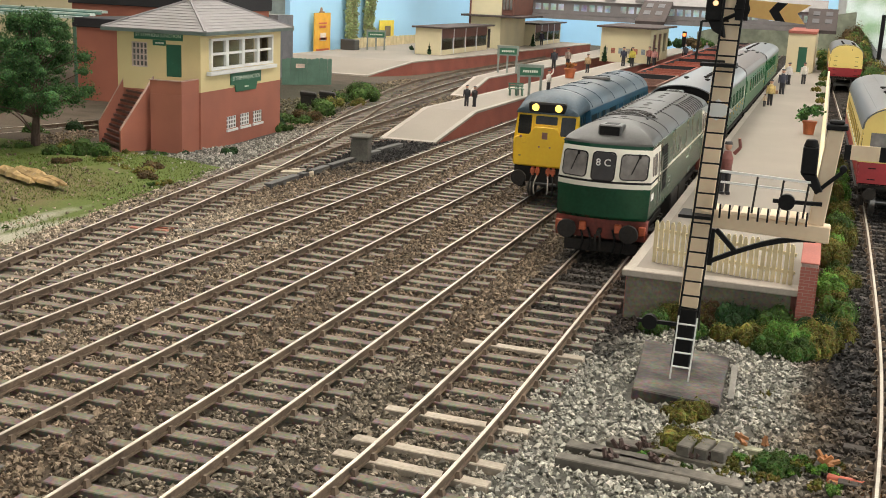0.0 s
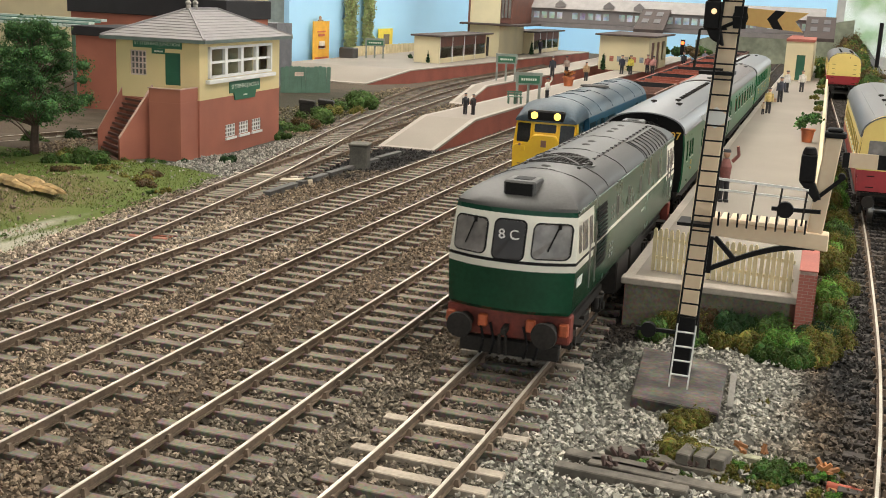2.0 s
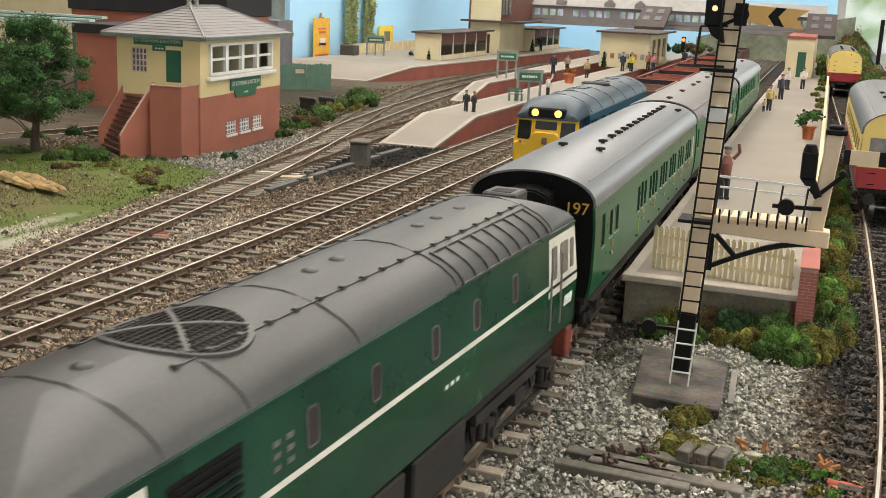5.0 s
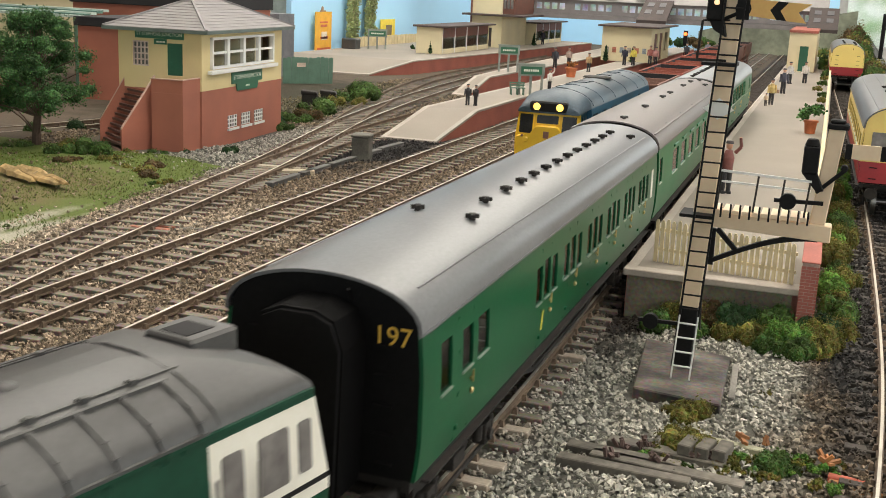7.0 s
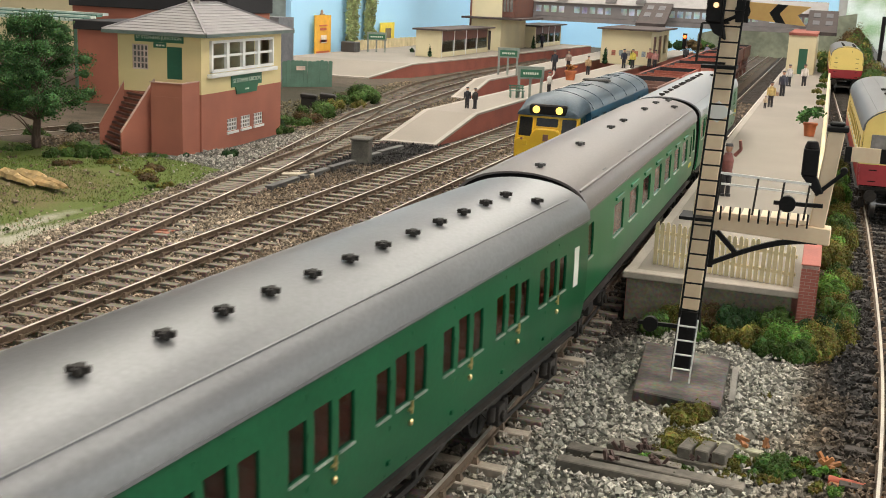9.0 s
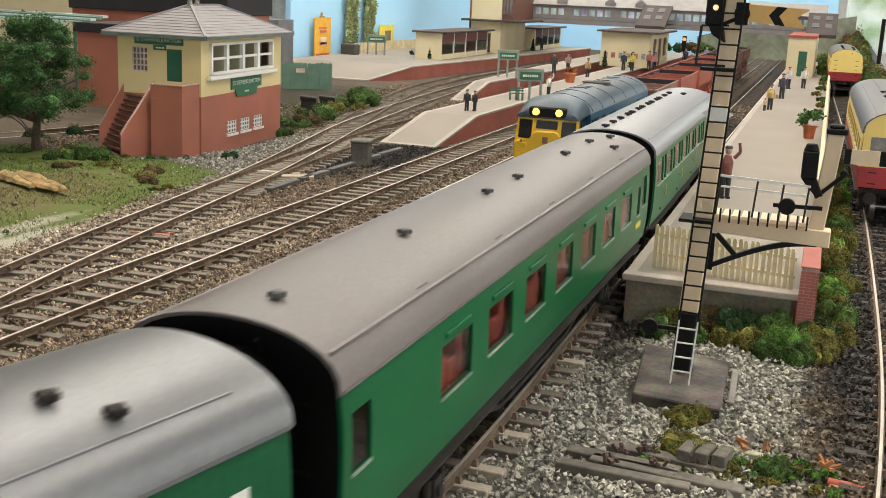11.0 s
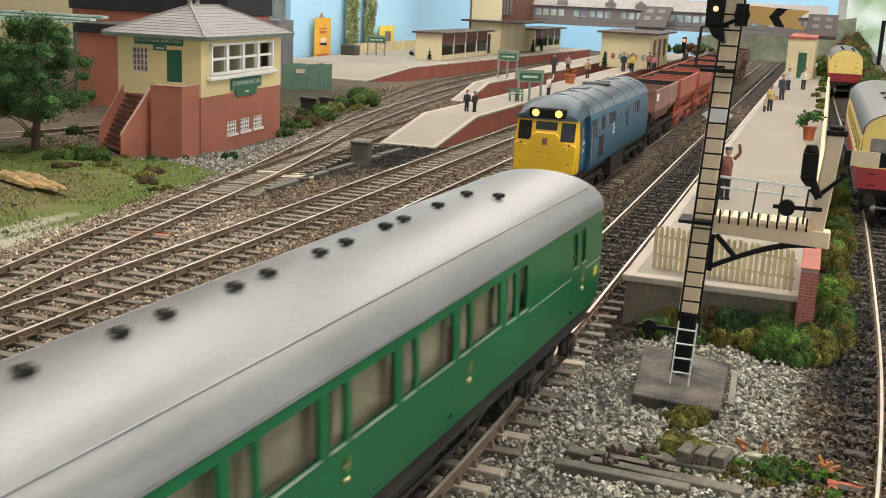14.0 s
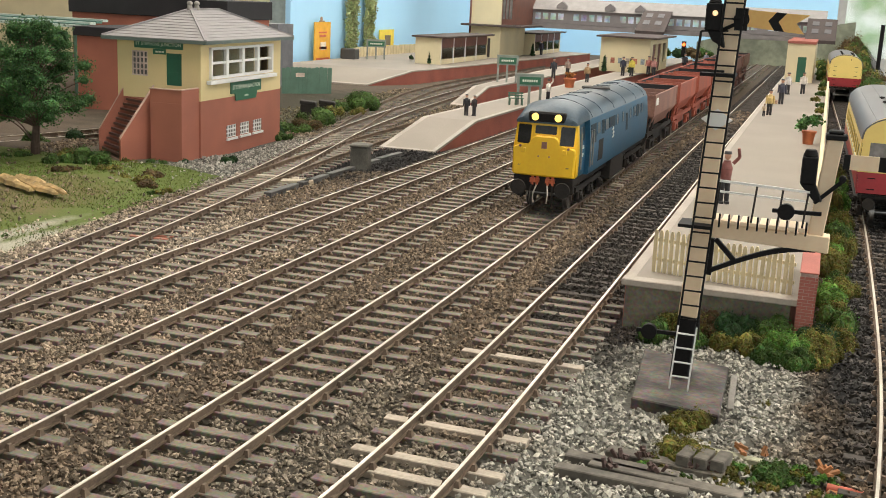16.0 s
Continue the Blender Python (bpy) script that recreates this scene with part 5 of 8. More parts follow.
def hopper(y, body, first=False):
    t = thing("hopper_wagon", "dusty brown hopper wagon with a dark load" if first else "red-brown steel hopper wagon, empty", "hopper wagon", -209, y, 0, group="hopper wagons")
    bm = bmesh.new()
    outer = [(-28, -96), (28, -96), (28, 96), (-28, 96)]
    low = [(-19, -62), (19, -62), (19, 62), (-19, 62)]
    rings = []
    for pts, z, k in ((low, 30, 1), (outer, 46, 1), (outer, 70, 1), (outer, 70, 0.965), (outer, 47, 0.965), (low, 32, 0.93)):
        rings.append([bm.verts.new((x * k, yy * (1 - (1 - k) * 0.3), z)) for x, yy in pts])
    for a, b in zip(rings, rings[1:]):
        for i in range(4):
            bm.faces.new((a[i], a[(i + 1) % 4], b[(i + 1) % 4], b[i]))
    bm.faces.new(rings[-1])
    inside = [f for f in bm.faces if f.calc_center_median().z < 72 and all(any(v is w for r in rings[3:] for w in r) for v in f.verts)]
    bmesh.ops.delete(bm, geom=inside, context="FACES_ONLY")
    hop = part("hopper", bm, body, t, "", bevel=0)
    # inner faces get a black colour, outer faces the body colour
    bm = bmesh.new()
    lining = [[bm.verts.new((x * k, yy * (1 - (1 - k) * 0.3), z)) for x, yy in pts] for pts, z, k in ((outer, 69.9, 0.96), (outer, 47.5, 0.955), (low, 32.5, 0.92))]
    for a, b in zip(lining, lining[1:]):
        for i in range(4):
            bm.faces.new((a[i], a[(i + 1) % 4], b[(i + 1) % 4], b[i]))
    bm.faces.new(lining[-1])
    part("lining", bm, M_ROOFBLACK, hop, "black inside of the hopper")
    bm = bmesh.new()
    for x in (-28.4, 28.4):
        beam(bm, (x, -96.5, 69.6), (x, 96.5, 69.6), 1.8, 1.6)
        for yy in (-95, 95):
            beam(bm, (x, yy, 46), (x, yy, 69), 1.2, 1.6, (0, 1, 0))
    for yy in (-96.4, 96.4):
        beam(bm, (-28, yy, 69.6), (28, yy, 69.6), 1.8, 1.6)
    for yy in (-32, 32):
        beam(bm, (-27, yy, 66), (27, yy, 66), 2.2, 5)
    part("rim", bm, body, hop)
    if first:
        bm = bmesh.new()
        prism(bm, [(-26, -92), (26, -92), (26, 92), (-26, 92)], 3, lambda u, v, d: (u, v, 60 + d))
        part("load", bm, M_ROOFDK, t, "dark grey load")
        bm = bmesh.new()
        box(bm, 28.6, 29.2, -86, -70, 58, 66)
        part("label_board", bm, M_WHITE, t, "white label board")
    bm = bmesh.new()
    for sx in (-1, 1):
        beam(bm, (sx * 22, -98, 24), (sx * 22, 98, 24), 2.5, 5)
        for yy in (-94, -66, 66, 94):
            beam(bm, (sx * 22, yy, 25), (sx * 24, yy * 0.93, 46), 1.8, 2.2)
        box(bm, *sorted((sx * 6, sx * 20)), -30, 30, 12, 27)
    box(bm, -22, 22, -99, -96, 19, 27)
    box(bm, -22, 22, 96, 99, 19, 27)
    part("underframe", bm, body if not first else M_FRAME, t)
    for yy in (-62, 62):
        for sx in (-1, 1):
            bm = bmesh.new()
            prism(bm, [(yy - 17, 14), (yy - 16, 7), (yy - 8, 7), (yy - 8, 14), (yy + 8, 14), (yy + 8, 7), (yy + 16, 7), (yy + 17, 14), (yy + 17, 18), (yy - 17, 18)], 4, lambda u, v, d: (sx * (20 + d), u, v))
            part("axle_guard", bm, body if not first else M_FRAME, t)
        wheelset(t, yy, 10.5, False)
    buffers(t, -96, -1, 21, 18, 4.5)
    buffers(t, 96, 1, 21, 18, 4.5)
    return t


loco_blue()
hopper(1362, M_HOPPERGREY, True)
red_hopper = hopper(1582, M_HOPPER)
for i in range(2, 5):
    copy_thing(red_hopper, pmm(-209, 1362 + 220 * i, 0))
dark_hopper = hopper(1362 + 220 * 5, mat("dark_brown_hopper", (0.16, 0.075, 0.06), 0.7, 0, 0.25))
dark_hopper["label"] = "dark brown steel hopper wagon, empty"
copy_thing(dark_hopper, pmm(-209, 1362 + 220 * 6, 0))


def red_cream_coach(x, y, rz, half, glazed=True):
    w = [(-half + 14 + k * 40, -half + 44 + k * 40, 52, 66) for k in range(int((2 * half - 30) / 40))]
    t = coach("crimson and cream railway coach with dark grey ribbed roof", half, w, mat("coach_roof_dark", (0.12, 0.115, 0.115), 0.45, 0, 0.15, 700, 14, 0.05),
              [(13, -half + 12 + k * 17) for k in range(10)] + [(-8, -half + 30 + k * 60) for k in range(4)], M_INNER, [], (), body=M_BLOODRED, upper=M_CREAMCOACH, split=46, rise=19,
              strips=[(-half, half, 21), (-half, half, -21), (-half, half, -8)], spin=False, gangways=(1,))
    t.matrix_basis = pmm(x, y, 0, 0, 0, rz)
    # coloured driving end
    bm = bmesh.new()
    prism(bm, [(-29.8, 29), (29.8, 29), (30.6, 46), (-30.6, 46)], 1.0, lambda u, v, d: (u, -half - 0.9 + d, v))
    part("lower_end_panel", bm, M_BLOODRED, t, "crimson lower end panel")
    bm = bmesh.new()
    prism(bm, [(-30.6, 46), (30.6, 46), (29.6, 74.5)] + [(x_ * 0.985, z_) for x_, z_ in roof_arc(30.0, 74.5, 18)][1:-1] + [(-29.6, 74.5)], 1.0, lambda u, v, d: (u, -half - 0.9 + d, v))
    part("upper_end_panel", bm, M_CREAMCOACH, t, "cream upper end panel")
    for x0, x1 in ((-24, -9), (-7.5, 7.5), (9, 24)) if glazed else ():
        bm = bmesh.new()
        box(bm, x0, x1, -half - 1.4, -half - 0.95, 56, 70)
        part("end_window", bm, M_PANE, t, "dark end window", bevel=0.3)
    return t


near_coach = red_cream_coach(61, 945 + 222, 0.6, 222)
near_coach["group"] = "crimson and cream coaches"
far_coach = red_cream_coach(31, 2380 + 190, 0.8, 190, False)
far_coach["group"] = "crimson and cream coaches"

# ---- signal box ----
M_SIGNLET = mat("pale_lettering", (0.62, 0.66, 0.55), 0.6, 0, 0.05)


def signal_box():
    t = thing("signal_box", "two-storey signal box, cream over red brick, slate roof", "signal box", -591, 973, -8, 4)
    W, L, B, T = 93, 199, 62, 122
    parts = (("brick_storey", M_BRICKRED, 0, B), ("cream_storey", M_CREAM, B, T))
    front = lambda u, v, d: (u, 0 + d, v)
    east = lambda u, v, d: (0 - d, u, v)
    north = lambda u, v, d: (u, L - d, v)
    west = lambda u, v, d: (-W + d, u, v)
    door = (-38, -21, 76, 108)
    win = (-77, -59, 84, 109)
    big = (18, 172, 83, 115)
    lows = [(58 + k * 33, 82 + k * 33, 19, 32) for k in range(3)]
    for nm, m, z0, z1 in parts:
        for at, a, b, holes in ((front, -W, 0, [h for h in (door, win) if z0 <= h[2] and h[3] <= z1]), (east, 2, L - 2, [h for h in [big, *lows] if z0 <= h[2] and h[3] <= z1]), (north, -W, 0, []), (west, 2, L - 2, [])):
            bm = bmesh.new()
            wall(bm, at, a, b, z0, z1, holes, 2)
            part("wall", bm, m, t, "red brick lower wall" if z0 == 0 else "cream painted upper wall")
    # courses of slates on a hipped roof
    rf = None
    ov = 11
    x0, x1, y0, y1 = -W - ov, ov, -ov, L + ov
    cx, h = (x0 + x1) / 2, 28
    n = 11
    for k in range(n):
        bm = bmesh.new()
        a, b = k / n, (k + 1) / n
        hw, hl = (x1 - x0) / 2, (y1 - y0) / 2
        cy = (y0 + y1) / 2
        ring = lambda f, z: [bm.verts.new(p) for p in ((cx - hw * (1 - f), cy - hl + hw * f * 1.36, z), (cx + hw * (1 - f), cy - hl + hw * f * 1.36, z), (cx + hw * (1 - f), cy + hl - hw * f * 1.36, z), (cx - hw * (1 - f), cy + hl - hw * f * 1.36, z))]
        r = [ring(a, T + h * a - 0.2), ring(a, T + h * a + 1.0), ring(b, T + h * b + 0.4)]
        for p, q in zip(r, r[1:]):
            for i in range(4):
                bm.faces.new((p[i], p[(i + 1) % 4], q[(i + 1) % 4], q[i]))
        if k == n - 1:
            bm.faces.new(r[2])
        part("slate_course", bm, M_SLATE, t)
    bm = bmesh.new()
    hw, hl, cy = (x1 - x0) / 2, (y1 - y0) / 2, (y0 + y1) / 2
    for sx in (-1, 1):
        for sy in (-1, 1):
            beam(bm, (cx + sx * hw, cy + sy * hl, T + 1), (cx + sx * hw * 0.02, cy + sy * (hl - hw * 1.34), T + h + 1), 2.6, 1.8)
    beam(bm, (cx, cy - hl + hw * 1.34, T + h + 1), (cx, cy + hl - hw * 1.34, T + h + 1), 3, 2.2)
    part("ridge_tiles", bm, M_SLATE, t)
    for y in (cy - hl + hw * 1.34, cy - hl + hw * 1.34 + 16):
        bm = bmesh.new()
        rod(bm, (cx, y, T + h), (cx, y, T + h + 5), 3, 2.4, 12)
        blob(bm, (cx, y, T + h + 7), 3.2, 1, 1, 0.8, 2)
        part("roof_finial", bm, M_CONC, t, "stone coloured roof vent", True)
    bm = bmesh.new()
    for a, b in (((x0, y0), (x1, y0)), ((x1, y0), (x1, y1)), ((x1, y1), (x0, y1)), ((x0, y1), (x0, y0))):
        beam(bm, (*a, T - 1.2), (*b, T - 1.2), 2.2, 3.4)
    part("gutter", bm, mat("gutter_green_grey", (0.12, 0.15, 0.13), 0.6), t, "dark grey-green gutter")
    bm = bmesh.new()
    box(bm, x0 + 1, x1 - 1, y0 + 1, y1 - 1, T - 0.6, T)
    part("soffit", bm, M_CREAM, t)
    # big sliding window
    w = part("window", big_window(big), M_WHITE, t, "large white-framed operating window")
    for k in range(4):
        a = big[0] + 3 + k * 36.5
        bm = bmesh.new()
        box(bm, -1.2, -0.8, a, a + 33, big[2] + 2, big[3] - 2)
        part("pane", bm, M_GLASS, w).visible_shadow = False
    bm = bmesh.new()
    box(bm, -14, -13, big[0] - 4, big[1] + 4, big[2] - 4, big[3] + 4)
    part("inner_wall", bm, M_CREAM2, w, "pale inner wall behind the panes")
    bm = bmesh.new()
    box(bm, 0.2, 5.5, big[0] - 6, big[1] + 6, big[2] - 5, big[2] - 1)
    part("sill", bm, M_WHITE, w, bevel=0.5)
    for a, b, c, d in lows:
        bm = bmesh.new()
        for u in np.linspace(a, b, 5):
            box(bm, -1.6, -0.6, u - 0.6, u + 0.6, c, d)
        for v in np.linspace(c, d, 4):
            box(bm, -1.7, -0.5, a, b, v - 0.6, v + 0.6)
        lw = part("lower_window", bm, M_WHITE, t)
        bm = bmesh.new()
        box(bm, -1.9, -1.7, a, b, c, d)
        part("pane", bm, M_PANE, lw)
        bm = bmesh.new()
        box(bm, 0.1, 1.8, a - 1, b + 1, c - 3, c - 0.6)
        part("sill", bm, M_WHITE, lw)
    bm = bmesh.new()
    for u in np.linspace(win[0] + 0.6, win[1] - 0.6, 5):
        box(bm, u - 0.7, u + 0.7, 0.8, 1.6, win[2], win[3])
    for v in np.linspace(win[2] + 0.6, win[3] - 0.6, 5):
        box(bm, win[0], win[1], 0.7, 1.7, v - 0.7, v + 0.7)
    fw = part("small_window", bm, mat("pinkish_frame", (0.62, 0.48, 0.42), 0.6), t, "small paned window")
    bm = bmesh.new()
    box(bm, win[0], win[1], 1.8, 2.0, win[2], win[3])
    part("pane", bm, M_PANE, fw)
    bm = bmesh.new()
    box(bm, door[0], door[1], 0.6, 1.4, door[2], door[3])
    box(bm, door[0] + 2, door[1] - 2, 0.3, 0.6, door[2] + 3, door[2] + 13)
    box(bm, door[0] + 2, door[1] - 2, 0.3, 0.6, door[2] + 16, door[3] - 3)
    part("door", bm, M_DOORG, t, "dark green door")
    # signs
    for m, sz, kids in ((pmm(-46, -0.3, 116, 90, 0, 0), (54, 8), True), (pmm(0.3, 104, 71, 90, 0, 90), (76, 12), False)):
        bm = bmesh.new()
        box(bm, -sz[0] / 2, sz[0] / 2, -sz[1] / 2, sz[1] / 2, 0, 1.2)
        if kids:
            box(bm, -6, 8, -sz[1] / 2 - 5.5, -sz[1] / 2 - 0.2, 0, 1.2)
        else:
            prism(bm, [(-28, -6), (28, -6), (25, -14), (-25, -14)], 1.2, lambda u, v, d: (u, v, d))
        sg = part("name_board", bm, M_SIGN, t, "green station name board")
        sg.matrix_basis = m
        lettering("ST STEPHENS JUNCTION", 4.6 if kids else 6.2, M_SIGNLET, sg, pmm(0, 0.3, 1.3))
        bm = bmesh.new()
        yb = -sz[1] / 2 - 3 if kids else -9.5
        for k in range(3):
            box(bm, -4 + k * 3.4 + (1 if kids else -1), -1.4 + k * 3.4 + (1 if kids else -1), yb - 0.8, yb + 0.8, 1.2, 1.45)
        part("small_text_bars", bm, M_SIGNLET, sg)
    # landing with parapet and stair
    bm = bmesh.new()
    box(bm, -36, -2, -36, -0.2, 0, 62)
    for a in ((-36, -2, -36, -34), (-4, -2, -34, -0.2)):
        box(bm, *a, 62.1, 75)
    part("landing", bm, M_BRICKRED, t, "red brick stair landing")
    bm = bmesh.new()
    box(bm, -37, -1.4, -37, -33.4, 75.1, 76)
    box(bm, -4.6, -1.4, -33.3, -0.2, 75.1, 76)
    part("coping", bm, mat("pale_brick_coping", (0.50, 0.33, 0.26), 0.8), t)
    inv = pose(0, 0, 0, 0, 0, -4)
    to = lambda x, y: (inv @ Vector((x + 591, y - 973, 0))).to_2d()
    L0, L1, R0, R1 = to(-698, 952), to(-676, 970), to(-643, 910), to(-628, 946)
    for a, b in ((L0, L1), (R0, R1)):
        d = (b - a).normalized()
        n_ = Vector((-d.y, d.x)) * 1.3
        for nm, m, lo, hi0, hi1 in (("stair_wall", M_BRICKRED, (0, 0), 26, 76), ("stair_coping", mat("pale_brick_coping", (0.50, 0.33, 0.26)), (26.1, 76.1), 27.6, 77.6)):
            bm = bmesh.new()
            vs = []
            for p, z0, z1 in ((a, lo[0], hi0), (b, lo[1], hi1)):
                for s in (-1, 1):
                    for z in (z0, z1):
                        vs.append(bm.verts.new((p.x + s * n_.x, p.y + s * n_.y, z)))
            for f in ((0, 2, 3, 1), (4, 5, 7, 6), (0, 1, 5, 4), (2, 6, 7, 3), (1, 3, 7, 5), (0, 4, 6, 2)):
                bm.faces.new([vs[i] for i in f])
            part(nm, bm, m, t)
    for k in range(12):
        f0, f1 = k / 12, (k + 1) / 12
        bm = bmesh.new()
        c = [L0.lerp(L1, f0), R0.lerp(R1, f0), R0.lerp(R1, f1), L0.lerp(L1, f1)]
        prism(bm, [(p.x, p.y) for p in c], 2.2, lambda u, v, d: (u, v, 3 + k * 5.0 + d))
        part("stair_tread", bm, mat("dark_stair_wood", (0.13, 0.06, 0.045), 0.7, 0, 0.2), t)
    bm = bmesh.new()
    c = [L0.lerp(L1, 0.95), R0.lerp(R1, 0.95), R1, L1]
    prism(bm, [(p.x, p.y) for p in c], 62, lambda u, v, d: (u, v, d))
    part("stair_back", bm, M_BRICKRED, t)
    # inside
    bm = bmesh.new()
    box(bm, -W + 3, -3, 3, L - 3, 60, 64)
    box(bm, -30, -16, 24, 168, 64.2, 92)
    box(bm, -W + 3, -W + 5, 3, L - 3, 64.2, T - 2)
    part("inner_floor", bm, M_INNERPALE, t)
    return t


def big_window(b):
    bm = bmesh.new()
    box(bm, -2, 3, b[0], b[0] + 3, b[2], b[3])
    box(bm, -2, 3, b[1] - 3, b[1], b[2], b[3])
    box(bm, -2, 3, b[0], b[1], b[3] - 2.6, b[3])
    box(bm, -2, 3, b[0], b[1], b[2], b[2] + 2.6)
    for k in range(1, 4):
        u = b[0] + k * (b[1] - b[0]) / 4
        box(bm, -1.5, 2.2, u - 3, u + 3, b[2], b[3])
    for k in range(4):
        u = b[0] + k * (b[1] - b[0]) / 4
        box(bm, -1.2, 1.4, u + 2, u + (b[1] - b[0]) / 4 - 2, (b[2] + b[3]) / 2 - 1.2, (b[2] + b[3]) / 2 + 1.2)
    return bm


M_BRICKRED = mat("painted_red_brick", (0.38, 0.135, 0.088), 0.85, 0, 0.10, 1000, 25, 0.15)
signal_box()


# ---- junction signal ----
M_SIGWHITE = mat("signal_cream_white", (0.80, 0.61, 0.41), 0.55, 0, 0.08, 500, 40, 0.06)
M_ARM = mat("arm_yellow", (0.72, 0.42, 0.12), 0.5, 0, 0.1, 500, 40, 0.04)


def junction_signal():
    k = 1.058
    t = thing("railway_signal", "cream bracket signal with ladder and yellow fishtail arm", "railway signal", -47 * k, 480 * k, 167.8 + (6 - 167.8) * k)
    t.scale = (k, k, k)
    X = lambda z: 8.0 * z / 170
    bm = bmesh.new()
    beam(bm, (X(30), 0, 30), (X(190), 0, 190), 8.2, 8.2, (0, 1, 0))
    part("post", bm, M_SIGWHITE, t, "cream painted square post", bevel=0.4)
    bm = bmesh.new()
    beam(bm, (0, 0, 0), (X(30), 0, 29.9), 8.0, 8.0, (0, 1, 0))
    part("post_foot", bm, M_BLACK, t, "black painted foot of the post", bevel=0.4)
    lad = None
    foot, head = Vector((2.2, -20, 1.2)), Vector((X(188) + 0.6, -7.5, 190))
    bm = bmesh.new()
    for s in (-3.9, 3.9):
        k = 29 / 190
        beam(bm, foot.lerp(head, k) + Vector((s, 0, 0)), head + Vector((s, 0, 0)), 0.8, 1.2, (0, 1, 0))
    lad = part("ladder", bm, M_BLACK, t, "thin black ladder with white lower end")
    bm = bmesh.new()
    for s in (-3.9, 3.9):
        beam(bm, foot + Vector((s, 0, 0)), foot.lerp(head, 29 / 190) + Vector((s, 0, 0)), 0.6, 0.9, (0, 1, 0))
    part("ladder_foot", bm, M_WHITE, lad, "white painted lower ladder")
    for k in range(1, 30):
        p = foot.lerp(head, k / 30)
        bm = bmesh.new()
        rod(bm, p - Vector((3.9, 0, 0)), p + Vector((3.9, 0, 0)), 0.4, 0.4, 6)
        part("rung", bm, M_WHITE if k < 5 else M_BLACK, lad)
    # ladder hoops and platform at mid height
    for z in (71, 135):
        bm = bmesh.new()
        box(bm, X(z) - 9, X(z) + 5, -11, 4, z, z + 1.4)
        part("ladder_stage", bm, M_BLACK, t)
    bm = bmesh.new()
    x = X(140)
    beam(bm, (x - 12, -4, 137), (x - 11, -4, 153), 1.0, 1.0, (0, 1, 0))
    beam(bm, (x - 12, -4, 137), (x, -4, 137), 1.0, 1.0)
    beam(bm, (x - 11, -4, 153), (x, -4, 153.5), 0.8, 0.8)
    part("stage_rail", bm, M_FRAME, t)
    # diamond plate
    bm = bmesh.new()
    x = X(117)
    prism(bm, [(x - 6.5, 117), (x, 112.5), (x + 6.5, 117), (x, 121.5)], 0.8, lambda u, v, d: (u, -4.9 + d, v))
    part("diamond_plate", bm, M_WHITE, t, "white diamond plate")
    # main arm and lamp
    z = 158.5
    x = X(z)
    tilt = lambda u, v, d: (x + 4 + u, -5.5 + d, z + v - 0.035 * u)
    bm = bmesh.new()
    prism(bm, [(0, -2.6), (0, 4.0), (13.5, 3.9), (10.5, 0.2), (13.2, -3.4)], 0.8, tilt)
    arm = part("signal_arm", bm, M_ARM, t, "yellow arm with black chevron and fishtail end")
    bm = bmesh.new()
    prism(bm, [(13.5, 3.9), (10.5, 0.2), (13.2, -3.4), (17.2, -3.6), (14.6, 0.2), (17.6, 3.8)], 0.8, tilt)
    part("black_chevron", bm, M_BLACK, arm)
    bm = bmesh.new()
    prism(bm, [(17.6, 3.8), (14.6, 0.2), (17.2, -3.6), (25, -3.9), (21.6, 0.1), (26.5, 3.8)], 0.8, tilt)
    part("arm_tip", bm, M_ARM, arm)
    bm = bmesh.new()
    rod(bm, (x + 4, -6.5, z), (x + 4, -4, z), 3.2, 3.2, 12)
    box(bm, x + 1.5, x + 6.5, -7.2, -3.8, z - 4.5, z + 4.5)
    rod(bm, (x + 4, -5.5, z - 1), (x - 8, -5.5, z - 7), 0.8)
    part("spectacle", bm, M_BLACK, arm)
    lamp_x = x - 7
    bm = bmesh.new()
    box(bm, lamp_x - 3.2, lamp_x + 3.2, -9, -2, z - 5, z + 6)
    rod(bm, (lamp_x, -6, z + 6), (lamp_x, -6, z + 8.5), 3.0, 1.5, 12)
    prism(bm, [(-3, 0), (3, 0), (4.5, -7), (-1, -4)], 5, lambda u, v, d: (lamp_x + u + 1, -8.5 + d, z - 5 + v))
    lb = part("lamp_case", bm, M_BLACK, t, "black lamp case", bevel=0.6)
    bm = bmesh.new()
    rod(bm, (lamp_x + 0.6, -9, z + 2), (lamp_x + 0.6, -10, z + 2), 1.15, 0.95, 16)
    part("lens", bm, mat("lit_lens", (0.9, 0.8, 0.6), 0.3, 0, 0.02, emit=(1.0, 0.58, 0.24, 1.0)), lb, "lit warm white lens", True)
    # bracket
    zb = 66
    bm = bmesh.new()
    prism(bm, [(3, zb + 1), (56, zb - 1), (56, zb + 6), (3, zb + 8)], 9, lambda u, v, d: (u, -4.5 + d, v))
    br = part("bracket_beam", bm, M_SIGWHITE, t, "cream bracket beam", bevel=0.4)
    bm = bmesh.new()
    arch = [(9 + 42 * k / 12, 52 + (zb - 52) * math.sin(k / 12 * math.pi / 2)) for k in range(13)]
    prism(bm, [(u, v - 1.1) for u, v in arch] + [(u, v + 1.1) for u, v in arch[::-1]], 2.4, lambda u, v, d: (u, -4.2 + d, v))
    part("bracket_brace", bm, M_BLACK, br, "black curved bracket brace")
    for a, b in (((10, -3, zb), (19, -3, 57)), ((8.5, -3, 50), (8.5, -3, zb))):
        bm = bmesh.new()
        beam(bm, a, b, 2.2, 2.0)
        part("bracket_strut", bm, M_BLACK, br)
